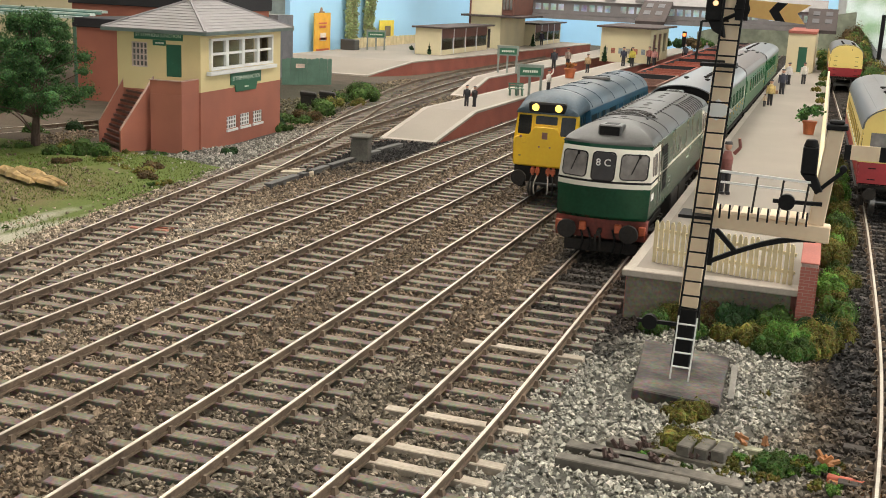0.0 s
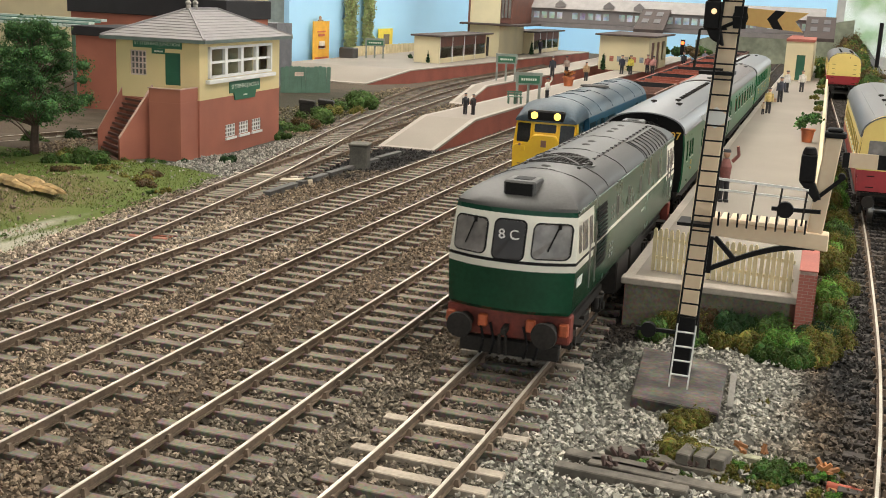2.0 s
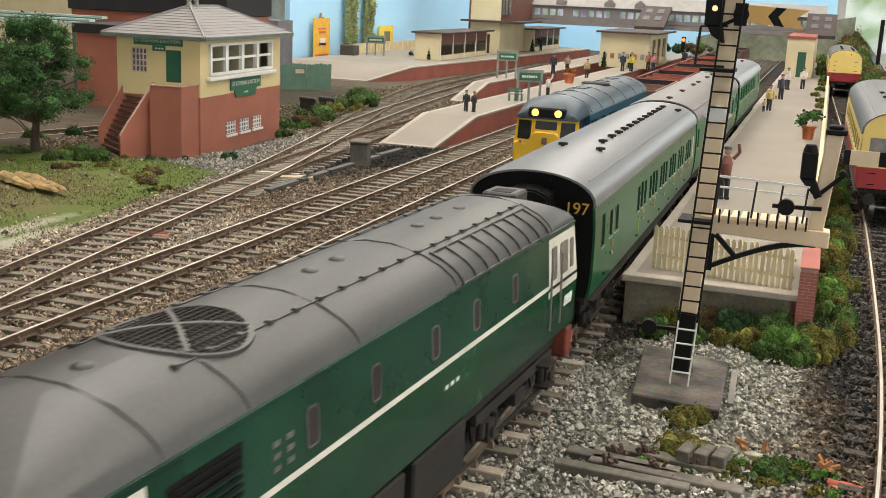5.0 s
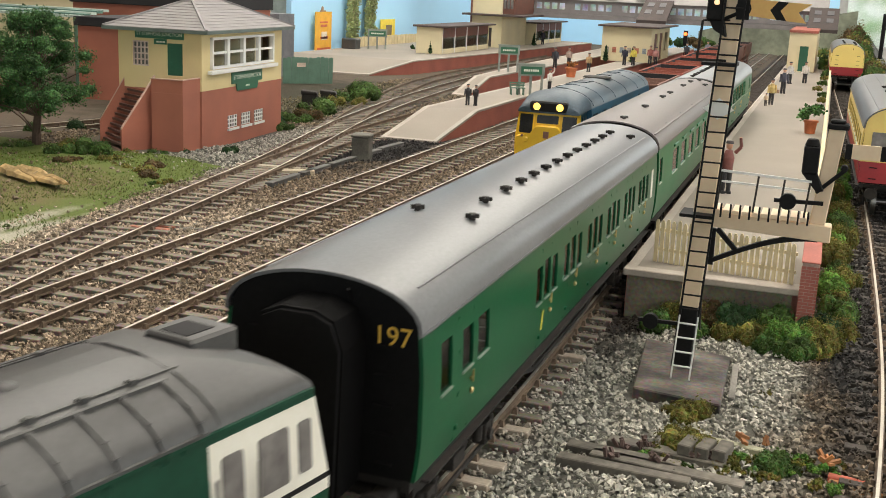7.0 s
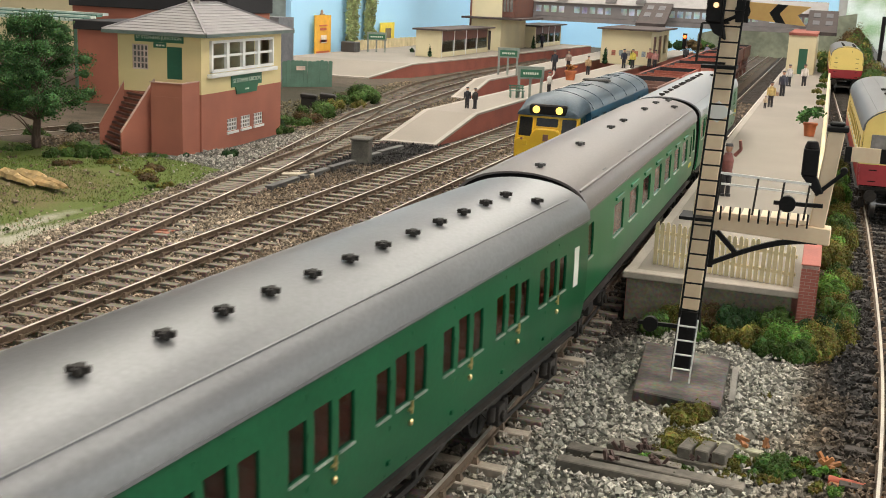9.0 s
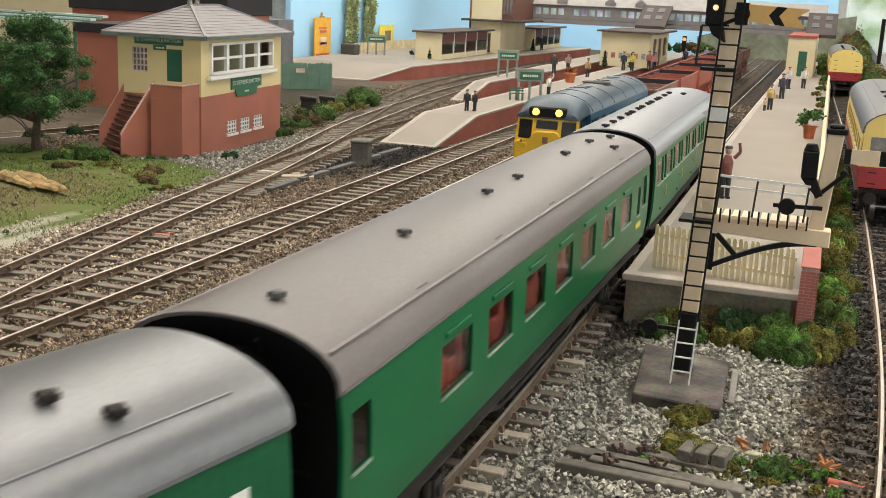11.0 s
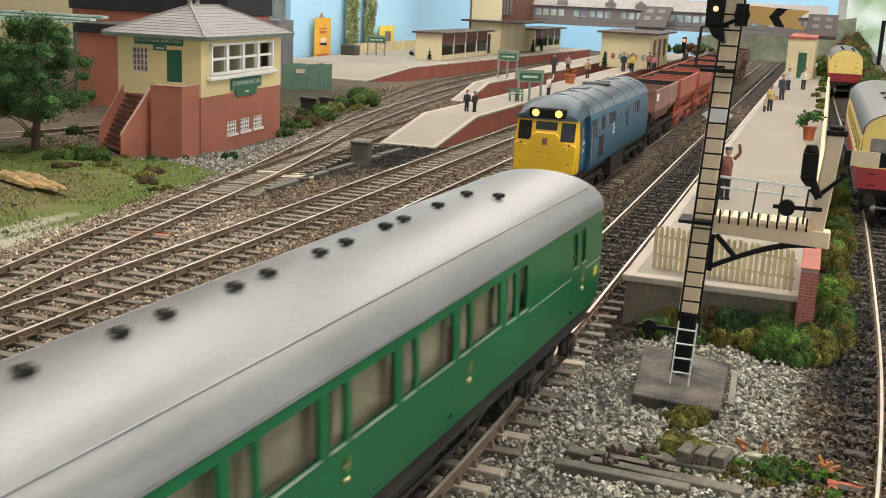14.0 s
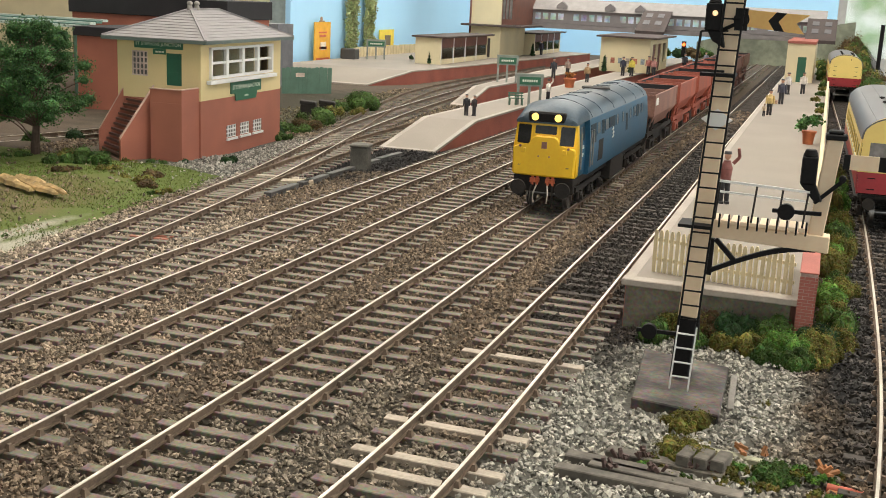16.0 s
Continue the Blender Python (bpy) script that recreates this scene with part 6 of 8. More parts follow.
    for k in range(10):
        u = 8 + k * 3.9
        bm = bmesh.new()
        box(bm, u, u + 2.7, -9, 7, zb + 8.2 - k * 0.05, zb + 9.4)
        part("deck_slat", bm, M_SIGWHITE, br)
        bm = bmesh.new()
        box(bm, u + 2.75, u + 3.5, -9, -7.5, zb + 8.2 - 2, zb + 12)
        part("deck_bolt", bm, M_BLACK, br)
    bm = bmesh.new()
    for u in (9, 24, 34.5, 44.5):
        beam(bm, (u, -8, zb + 9), (u + 1, -8, zb + 26 - u * 0.04), 0.8, 0.8, (0, 1, 0))
    part("rail_posts", bm, M_FRAME, br)
    bm = bmesh.new()
    beam(bm, (9, -8, zb + 26), (46, -8, zb + 24.6), 0.8, 1.0)
    beam(bm, (9, -8, zb + 21.5), (46, -8, zb + 20.6), 0.7, 0.8)
    part("handrail", bm, M_WHITE, br, "white handrail")
    # second doll post
    px = 51
    bm = bmesh.new()
    beam(bm, (px - 1, 0, zb + 6), (px + 2.5, 0, zb + 46), 6.4, 6.4, (0, 1, 0))
    doll = part("doll_post", bm, M_SIGWHITE, br, "short cream post on the bracket", bevel=0.4)
    bm = bmesh.new()
    box(bm, px - 1.5, px + 7, -4.4, 4.4, zb + 46.2, zb + 48.5)
    box(bm, px - 0.5, px + 5.5, -3.4, 3.4, zb + 48.5, zb + 50)
    part("post_cap", bm, M_BLACK, doll, "black post cap", bevel=0.5)
    bm = bmesh.new()
    box(bm, px - 9.5, px - 3.2, -8.5, -2, zb + 28, zb + 39)
    rod(bm, (px - 6.4, -5.2, zb + 39), (px - 6.4, -5.2, zb + 42), 3.2, 2.2, 12)
    prism(bm, [(-3.1, 0), (3.1, 0), (6.5, -7), (3.5, -7.5)], 5, lambda u, v, d: (px - 6.4 + u, -8 + d, zb + 28 + v))
    beam(bm, (px - 3, -6, zb + 20), (px + 8, -6, zb + 31), 1.6, 1.6)
    rod(bm, (px + 7, -7.5, zb + 31), (px + 7, -4, zb + 31), 1.5, 1.5, 12)
    part("lamp_case", bm, M_BLACK, doll, "black lamp case", bevel=0.6)
    bm = bmesh.new()
    box(bm, px + 9, px + 20, -5.5, -4.7, zb + 35, zb + 41)
    box(bm, px + 25, px + 42, -5.5, -4.7, zb + 35, zb + 41)
    arm2 = part("signal_arm", bm, M_SIGWHITE, doll, "cream back of a signal arm with black band")
    bm = bmesh.new()
    box(bm, px + 20, px + 25, -5.5, -4.7, zb + 35, zb + 41)
    box(bm, px + 6.5, px + 9, -5.8, -4.4, zb + 35, zb + 41)
    part("black_band", bm, M_BLACK, arm2)
    # balance weights
    for cx_, cz_, l_ in ((37.5, zb + 15.6, 14), (-14, 22.5, 16)):
        bm = bmesh.new()
        rod(bm, (cx_, -9.4, cz_), (cx_, -6.4, cz_), 3.4, 3.4, 18)
        beam(bm, (cx_ - 5.5, -7.6, cz_), (cx_ + l_, -7.6, cz_ + 0.4), 1.5, 1.6)
        part("balance_weight", bm, M_BLACK, t, "black balance weight lever", True)
    bm = bmesh.new()
    rod(bm, (7, -3, 20), (5, -3, 66), 0.35)
    part("pull_rod", bm, M_FRAME, t)
    return t


junction_signal()
bm = bmesh.new()
prism(bm, [(-71.5, 542), (-65.5, 467), (-27, 461), (-28.5, 531)][::-1], 10, lambda u, v, d: (u, v, -11.5 + d))
solo("concrete_slab", bm, mat("brown_base_slab", (0.075, 0.053, 0.045), 0.75, 0, 0.75, 400, 55, 0.5, tint=(0.17, 0.14, 0.12)), "brown weathered base slab under the signal", "slab", bevel=0.6)
bm = bmesh.new()
prism(bm, [(-25, 480), (-22, 480), (-24, 528), (-27, 528)], 6, lambda u, v, d: (u, v, -10 + d))
solo("edging_strip", bm, M_CONC, "grey strip beside the signal base", "strip", bevel=0.4)
# ---- platform end: fence, brick wall, end wall ----
def fence(name, label, a, b, h0, h1, n, m, width, z, rails=(0.3, 0.75), group=""):
    t = thing(name, label, "fence", a[0], a[1], z, math.degrees(math.atan2(b[1] - a[1], b[0] - a[0])))
    L = math.hypot(b[0] - a[0], b[1] - a[1])
    rnd = random.Random(int(L))
    for k in range(n):
        u = L * (k + 0.5) / n
        h = (h0 + (h1 - h0) * k / n) * rnd.uniform(0.97, 1.03)
        bm = bmesh.new()
        lean = rnd.uniform(-0.5, 0.5)
        prism(bm, [(u - width / 2, 0), (u + width / 2, 0), (u + width / 2 + lean, h - 1.4), (u + width * 0.2 + lean, h), (u - width * 0.2 + lean, h), (u - width / 2 + lean, h - 1.4)], 0.9, lambda x, v, d: (x, d, v))
        part("picket", bm, m, t)
    for f in rails:
        bm = bmesh.new()
        beam(bm, (0, 1.6, f * h0), (L, 1.6, f * h1), 1.0, 1.8)
        part("fence_rail", bm, m, t)
    return t


fence("picket_fence", "cream picket fence across the platform end", (-82, 617), (-4, 601), 25, 22, 25, M_FENCE, 2.1, 21)
fence("board_fence", "weathered dark green board fence", (-881, 1712), (-818, 1778), 46, 46, 12, M_GREENFENCE, 7.4, -8)
bm = bmesh.new()
box(bm, 10, 26, -0.6, -0.2, 22, 29)
sgn = solo("notice_board", bm, mat("pale_notice", (0.65, 0.5, 0.4), 0.7), "small pale notice on the green fence", "notice", -870, 1722, 0, 46)
# pale render given a dark colour that holds the shade below the end slab
bm = bmesh.new()
box(bm, -91, -4, 590, 593.8, -12, 18)
solo("platform_end_wall", bm, mat("shaded_end_wall", (0.15, 0.13, 0.095), 0.85, 0, 0.5, 500, 30, 0.15), "pale rendered wall closing the platform end, coloured dark for shade", "wall", kind="structure")
bm = bmesh.new()
box(bm, -93.5, 4, 588, 597, 18.2, 22)
solo("end_slab", bm, M_EDGE, "pale stone slab along the platform end", "slab", kind="structure", bevel=0.5)


def brick_wall(name, label, x0, x1, y0, y1, z0, z1, m, cap=None):
    """A wall whose bricks stand proud of the joints."""
    t = thing(name, label, "wall", kind="structure")
    bm = bmesh.new()
    box(bm, x0 + 0.3, x1 - 0.3, y0 + 0.3, y1 - 0.3, z0, z1)
    part("core", bm, mat("mortar", (0.40, 0.30, 0.26), 0.9), t)
    bl, bh = 5.2, 1.75
    mesh_l = {}
    for face in ("front", "east"):
        length = (x1 - x0) if face == "front" else (y1 - y0)
        for r in range(int((z1 - z0) / bh)):
            off = -bl / 2 * (r % 2)
            k = 0
            while off + k * bl < length:
                a, b = max(0, off + k * bl), min(length, off + (k + 1) * bl)
                k += 1
                if b - a < 0.8:
                    continue
                key = (face, round(b - a, 2))
                if key not in mesh_l:
                    bm = bmesh.new()
                    if face == "front":
                        box(bm, 0, b - a - 0.3, 0, 0.4, 0, bh - 0.3)
                    else:
                        box(bm, -0.4, 0, 0, b - a - 0.3, 0, bh - 0.3)
                    mesh_l[key] = mesh_of(bm, "brick", m)
                ob = new("brick", mesh_l[key])
                ob.parent = t
                ob.matrix_basis = pmm(x0 + a, y0, z0 + r * bh) if face == "front" else pmm(x1, y0 + a, z0 + r * bh)
    bm = bmesh.new()
    box(bm, x0 - 0.3, x1 + 0.3, y0 - 0.3, y1 + 0.3, z1, z1 + 0.8)
    part("coping", bm, cap or m, t, bevel=0.3)
    return t


def pieces_wall():
    brick_wall("wall_brick", "pinkish red brick wall beside the platform", -1, 8, 586, 668, -10, 37, mat("pink_brick", (0.40, 0.13, 0.10), 0.85, 0, 0.18, 900, 40, 0.15), None)


bm = bmesh.new()
box(bm, 2, 6, 760, 2400, 21.2, 38)
solo("wall_cream", bm, M_CREAM2, "low cream wall along the back of the platform", "wall", kind="structure", bevel=0.6)


# ---- figures, tubs, seats and name boards ----
def figure(x, y, h, col, label, rz=0, arm=False, sit=False, z=20.9):
    """A small moulded model figure: one plain shape."""
    bm = bmesh.new()
    k = h / 40.0
    for sx in (-1, 1):
        rod(bm, (sx * 2.2 * k, 0, 0.4), (sx * 2.0 * k, 0, 19 * k), 1.7 * k, 2.2 * k, 8)
        box(bm, sx * 2.2 * k - 1.4 * k, sx * 2.2 * k + 1.4 * k, -3.4 * k, 1.6 * k, 0, 2 * k)
        if arm and sx > 0:
            rod(bm, (sx * 4.8 * k, 0, 31 * k), (sx * 8.5 * k, -2 * k, 36 * k), 1.5 * k, 1.3 * k, 8)
            rod(bm, (sx * 8.5 * k, -2 * k, 36 * k), (sx * 7.0 * k, -3 * k, 43 * k), 1.3 * k, 1.1 * k, 8)
        else:
            rod(bm, (sx * 5.0 * k, 0, 31 * k), (sx * 6.0 * k, -1 * k, 18 * k), 1.6 * k, 1.2 * k, 8)
    rod(bm, (0, 0, 18 * k), (0, 0, 27 * k), 4.0 * k, 4.6 * k, 10)
    rod(bm, (0, 0, 27 * k), (0, 0, 33 * k), 4.8 * k, 2.6 * k, 10)
    blob(bm, (0, 0, 36.6 * k), 2.9 * k, 0.9, 1, 1.15, 2)
    rod(bm, (0, 0, 38.0 * k), (0, 0, 40 * k), 3.2 * k, 2.6 * k, 10)
    ob = solo("model_figure", bm, mat("figure_" + "_".join(str(int(c * 100)) for c in col), col, 0.7, 0, 0.35, 300, 90, 0.1), label, "model figure", x, y, z, rz, group="platform figures", smooth=True)
    for m in (mat("figure_trousers", (0.035, 0.033, 0.036), 0.8, 0, 0.3), mat("figure_flesh", (0.50, 0.27, 0.18), 0.7, 0, 0.1), mat("figure_cap", (0.06, 0.055, 0.055), 0.7, 0, 0.2)):
        ob.data.materials.append(m)
    for f in ob.data.polygons:
        c = f.center / MM / k
        f.material_index = 1 if c.z < 18.5 and abs(c.x) < 4.6 else 3 if c.z > 37.8 and abs(c.x) < 3.6 else 2 if c.z > 33.4 and (abs(c.x) < 3.2 or c.z > 40.5) else 0
    return ob


FIGS = [(-65, 874, 41, (0.20, 0.07, 0.06), "model railwayman in maroon coat with raised arm", 20, True), (-432, 1353, 27, (0.03, 0.03, 0.035), "model figure in dark suit", 10, False), (-422, 1355, 26, (0.05, 0.04, 0.04), "model figure in dark coat", -20, False),
        (-395, 1640, 33, (0.62, 0.58, 0.52), "model figure in pale coat", 60, True), (-74, 1690, 37, (0.50, 0.36, 0.14), "model figure in ochre coat", 0, False), (-67, 1915, 41, (0.05, 0.05, 0.07), "model figure in dark suit carrying a case", 10, False),
        (-80, 1665, 18, (0.52, 0.40, 0.28), "small seated model figure", 0, False), (-66, 2160, 40, (0.55, 0.50, 0.48), "model figure in pale clothes", 30, False), (-510, 2150, 40, (0.04, 0.04, 0.05), "model figure in dark suit", 0, False),
        (-415, 2390, 40, (0.03, 0.03, 0.05), "model figure in navy suit", 0, False), (-398, 2400, 40, (0.60, 0.48, 0.08), "model figure in yellow coat", 0, False), (-362, 2480, 38, (0.42, 0.20, 0.18), "model figure in pink coat", 0, False),
        (-376, 2490, 40, (0.35, 0.12, 0.10), "model figure in red coat", 0, False), (-434, 2110, 36, (0.40, 0.26, 0.14), "model figure in tan coat", 0, False), (-770, 3080, 40, (0.05, 0.04, 0.06), "model figure in dark coat", 0, False), (-500, 2230, 38, (0.30, 0.22, 0.18), "model figure in brown coat", 0, False),
        (-40, 2200, 40, (0.62, 0.56, 0.50), "model figure in white shirt", 0, False), (-330, 2760, 40, (0.05, 0.05, 0.06), "model figure in dark suit", 0, False), (-300, 2950, 40, (0.2, 0.2, 0.25), "model figure in grey suit", 0, False)]
for x, y, h, c, lab, rz, arm in FIGS:
    figure(x, y, h, c, lab, rz, arm)
bm = bmesh.new()
box(bm, -4, 4, -1.5, 1.5, 0, 6)
beam(bm, (-1.5, 0, 7), (1.5, 0, 7), 0.6)
solo("suitcase", bm, M_INNER, "small brown suitcase standing on the platform", "suitcase", -76, 1912, 20.9, bevel=0.4)


def name_board(x, y, w, h, rz, label, z=21, legs=3, m=M_SIGN):
    t = thing("station_sign", label, "station sign", x, y, z, rz, group="station name boards")
    post = mat("grey_green_post", (0.24, 0.26, 0.23), 0.7)
    for k in range(legs):
        bm = bmesh.new()
        u = -w / 2 + w * k / (legs - 1)
        beam(bm, (u, 0, 0), (u, 0, h), 3.2, 3.2, (0, 1, 0))
        part("post", bm, post, t)
    bm = bmesh.new()
    box(bm, -w / 2 - 3, w / 2 + 3, -2, -1.7, h - 15, h + 1)
    box(bm, -w / 2 - 3, w / 2 + 3, -2.8, 2, h + 1, h + 3)
    part("frame", bm, post, t)
    bm = bmesh.new()
    box(bm, -w / 2 + 1, w / 2 - 1, -3.0, -2.1, h - 12.5, h - 1.5)
    bd = part("board", bm, m, t, "green name board")
    bm = bmesh.new()
    for k in range(7):
        box(bm, -w / 2 + 5 + k * (w - 10) / 7, -w / 2 + 5 + (k + 0.75) * (w - 10) / 7, -3.2, -3.0, h - 8.6, h - 5.4)
    part("text_bars", bm, M_SIGNLET, bd)
    return t


name_board(-403, 1556, 33, 42, 28, "green station name board on grey posts")
name_board(-553, 1965, 34, 46, 28, "green station name board on grey posts", legs=3)
name_board(-985, 2380, 40, 42, 35, "dark green station name board on posts", legs=3)


def bench(x, y, rz):
    t = thing("platform_bench", "dark green platform bench", "bench", x, y, 21, rz)
    for u in (-9, 0, 9):
        bm = bmesh.new()
        beam(bm, (u, 0, 0), (u, 0, 17), 1.4, 1.6, (0, 1, 0))
        beam(bm, (u, -8, 0), (u, -8, 9), 1.4, 1.6, (0, 1, 0))
        part("leg", bm, M_GREENFENCE, t)
    for z in (9.5,):
        for k in range(3):
            bm = bmesh.new()
            box(bm, -11, 11, -9 + k * 3.1, -6.4 + k * 3.1, z, z + 1)
            part("slat", bm, M_GREENFENCE, t)
    for z in (12.5, 15.8):
        bm = bmesh.new()
        box(bm, -11, 11, -1, 0, z, z + 2.2)
        part("slat", bm, M_GREENFENCE, t)


bench(-420, 1545, 25)


# ---- foliage ----
CORES = {}


def leafmat(name, col, tint=None):
    CORES[name] = col
    return mat(name, col, 0.85, 0, 0.5, 420, 60, 0.6, island=0.4, tint=tint, spec=0.15)


G_MID, G_DARK, G_OLIVE, G_LIME, G_BROWN = leafmat("mid_green_leaf", (0.07, 0.12, 0.032)), leafmat("dark_green_leaf", (0.032, 0.066, 0.026)), leafmat("olive_leaf", (0.17, 0.155, 0.04)), leafmat("lime_leaf", (0.13, 0.25, 0.05)), leafmat("brown_leaf", (0.11, 0.075, 0.035))


def leaf_arrays(clumps, leaf, dens, seed, shell=(0.75, 1.22)):
    """Small crossed leaf flakes spread through uneven clumps (x, y, z, rx, ry, rz)."""
    rng = np.random.default_rng(seed)
    V, F, c = [], [], 0
    for x, y, z, rx, ry, rz in clumps:
        n = int(dens * (rx * ry + ry * rz + rx * rz) / 3 * 4 / leaf ** 2)
        d = rng.normal(size=(n, 3))
        d /= np.linalg.norm(d, axis=1)[:, None]
        ph = rng.uniform(0, 6.28, 3)
        lump = 1 + 0.12 * np.sin(5 * d[:, 0] + ph[0]) * np.sin(5 * d[:, 1] + ph[1]) + 0.06 * np.sin(9 * d[:, 2] + ph[2])
        p = d * (rng.uniform(*shell, n) * lump)[:, None] * (rx, ry, rz) + (x, y, z)
        a, b = rng.normal(size=(n, 3)), rng.normal(size=(n, 3))
        a /= np.linalg.norm(a, axis=1)[:, None]
        b -= a * (a * b).sum(1)[:, None]
        b /= np.linalg.norm(b, axis=1)[:, None]
        s = leaf * rng.uniform(0.6, 1.3, n)[:, None]
        nrm = np.cross(a, b) * s * 0.3
        q = np.stack([p - a * s * 0.6, p + b * s * 0.45 + nrm, p + a * s * 0.6, p - b * s * 0.45 + nrm], 1)
        V.append(q.reshape(-1, 3))
        i = c + 4 * np.arange(n)[:, None]
        F.append(np.concatenate([i + (0, 1, 2), i + (0, 2, 3)], 0))
        c += 4 * n
    return np.concatenate(V), np.concatenate(F)


def core_blob(clumps, m, parent, fill=0.88):
    bm = bmesh.new()
    rnd = random.Random(3)
    for x, y, z, rx, ry, rz in clumps:
        blob(bm, (x, y, z), fill, rx, ry, rz, 3, 0.0, rnd)
    for v in bm.verts:
        s = 2.2 / max(2.0, min(8.0, clumps[0][3] * 0.35))
        n1 = noise.noise(v.co * 0.55 * s) * 0.9 + noise.noise(v.co * 1.3 * s + Vector((9, 3, 1))) * 0.7
        v.co += Vector((noise.noise(v.co * s), noise.noise(v.co * s + Vector((5, 5, 5))), n1)) * (1.3 / s)
    # core repeats the leaf colour at 0.8, so inner shade sits in the colour
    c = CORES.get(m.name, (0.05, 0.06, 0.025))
    return part("shaded_leaf_core", bm, mat(m.name + "_core", tuple(k * 0.8 for k in c), 0.95, 0, 0.5, 600, 130, 1.0, island=0.5, spec=0.1), parent)


def bush(x, y, r, m, label="green foliage bush of clumped scatter", z=-8, seed=0, tall=1.0, leaf=1.5, dens=1.5, n=4):
    rnd = random.Random(seed * 31 + int(x * 3) + int(y))
    t = thing("bush", label, "bush", x, y, z, group="scenic bushes")
    cl = []
    for k in range(n):
        a = rnd.uniform(0, 6.28)
        q = r * rnd.uniform(0.1, 0.75)
        rr = r * rnd.uniform(0.22, 0.42)
        cl.append((q * math.cos(a), q * math.sin(a), rr * rnd.uniform(0.6, 1.1) * tall, rr, rr, rr * tall))
    v, f = leaf_arrays(cl, leaf, dens, seed + int(abs(x)))
    ob = raw("leaves", v, f, m)
    ob.parent = t
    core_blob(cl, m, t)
    return t


def tree(x, y, h, spread, m, label, seed, z=-8, trunk_r=5.0, leaf=3.0, dens=1.0, clumps=46, low=0.24):
    rnd = random.Random(seed)
    t = thing("tree", label, "tree", x, y, z)
    bm = bmesh.new()
    prev = Vector((0, 0, 0))
    pts = [prev]
    for k in range(1, 7):
        p = Vector((rnd.uniform(-3, 3), rnd.uniform(-3, 3), h * 0.85 * k / 6))
        rod(bm, prev, p, trunk_r * (1 - (k - 1) / 7), trunk_r * (1 - k / 7), 9)
        prev = p
        pts.append(p)
    cl = []
    for k in range(clumps):
        f = rnd.uniform(low, 1.0)
        prof = math.sin(math.pi * min(1, (f - low + 0.12) / (1.06 - low + 0.12)) ** 0.8) ** 0.75
        a = rnd.uniform(0, 6.28)
        q = spread * prof * rnd.uniform(0.25, 1.0)
        p = Vector((q * math.cos(a), q * math.sin(a), h * f))
        base = pts[min(6, max(1, int(f * 6)))] * 0.9
        mid = base.lerp(p, 0.5) + Vector((0, 0, 3))
        rod(bm, base, mid, 0.9, 0.6, 6)
        rod(bm, mid, p, 0.6, 0.3, 6)
        r = spread * rnd.uniform(0.11, 0.23)
        cl.append((p.x, p.y, p.z, r, r, r * 0.72))
    part("trunk", bm, mat("brown_bark", (0.09, 0.055, 0.04), 0.9, 0, 0.3, 400, 60, 0.4), t, "brown trunk with thin limbs", True)
    v, f = leaf_arrays(cl, leaf, dens, seed, (0.4, 1.3))
    ob = raw("crown", v, f, m)
    ob.parent = t
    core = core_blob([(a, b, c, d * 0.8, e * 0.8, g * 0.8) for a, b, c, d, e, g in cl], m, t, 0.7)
    return t


tree(-729, 893, 131, 62, leafmat("tree_green", (0.062, 0.125, 0.044)), "broad green deciduous tree with clumped crown", 11, leaf=1.8, dens=2.1, clumps=105, low=0.31)
# low growth round the platform end
PE = [(-60, 585, 11, G_OLIVE), (-48, 592, 12, G_BROWN), (-36, 588, 12, G_DARK), (-24, 590, 14, G_DARK), (-12, 586, 13, G_MID), (-4, 572, 12, G_LIME), (6, 576, 11, G_OLIVE), (-18, 572, 9, G_OLIVE), (14, 590, 12, G_DARK), (-70, 574, 9, G_MID),
      (2, 560, 9, G_MID), (-12, 560, 8, G_MID), (12, 566, 8, G_OLIVE), (-34, 574, 7, G_OLIVE), (-50, 573, 7, G_MID), (18, 578, 7, G_OLIVE)]
for i, (x, y, r, m) in enumerate(PE):
    bush(x, y, r * 1.25, m, z=-7, seed=i, tall=1.5, leaf=0.75, dens=1.5, n=15)
for i in range(22):
    y = 600 + i * 30
    bush(21 + 4 * math.sin(i * 1.7), y, 12.5 + 2.5 * math.sin(i * 2.3), (G_OLIVE, G_MID, G_OLIVE, G_LIME)[i % 4], "yellow-green bank of foliage beside the platform wall", z=-7, seed=40 + i, tall=(1.4 if i < 4 else 1.8) + 0.4 * math.sin(i), leaf=0.85, dens=1.5, n=16)
for i, (x, y, r, m) in enumerate([(-41, 456, 10, G_OLIVE), (-41, 425, 9, G_OLIVE), (-35, 417, 9, G_OLIVE), (-3, 412, 9, G_MID), (-30, 428, 4, G_OLIVE), (-20, 404, 6, G_OLIVE), (-14, 414, 4, G_OLIVE), (-52, 412, 4, G_MID), (-12, 480, 3, G_OLIVE), (-10, 500, 3.5, G_OLIVE), (-38, 395, 5, G_OLIVE), (6, 420, 4, G_OLIVE)]):
    bush(x, y, r * 1.3, m, z=-9, seed=70 + i, tall=1.2, leaf=0.6, dens=1.5, n=12)
for i in range(34):
    rnd = random.Random(500 + i)
    bush(rnd.uniform(-50, 22), rnd.uniform(398, 424), rnd.uniform(2.4, 5.5), rnd.choice((G_OLIVE, G_OLIVE, G_MID, G_LIME)), "small moss tuft among the old timbers", z=-5, seed=300 + i, tall=0.7, leaf=0.7, dens=1.6, n=5)
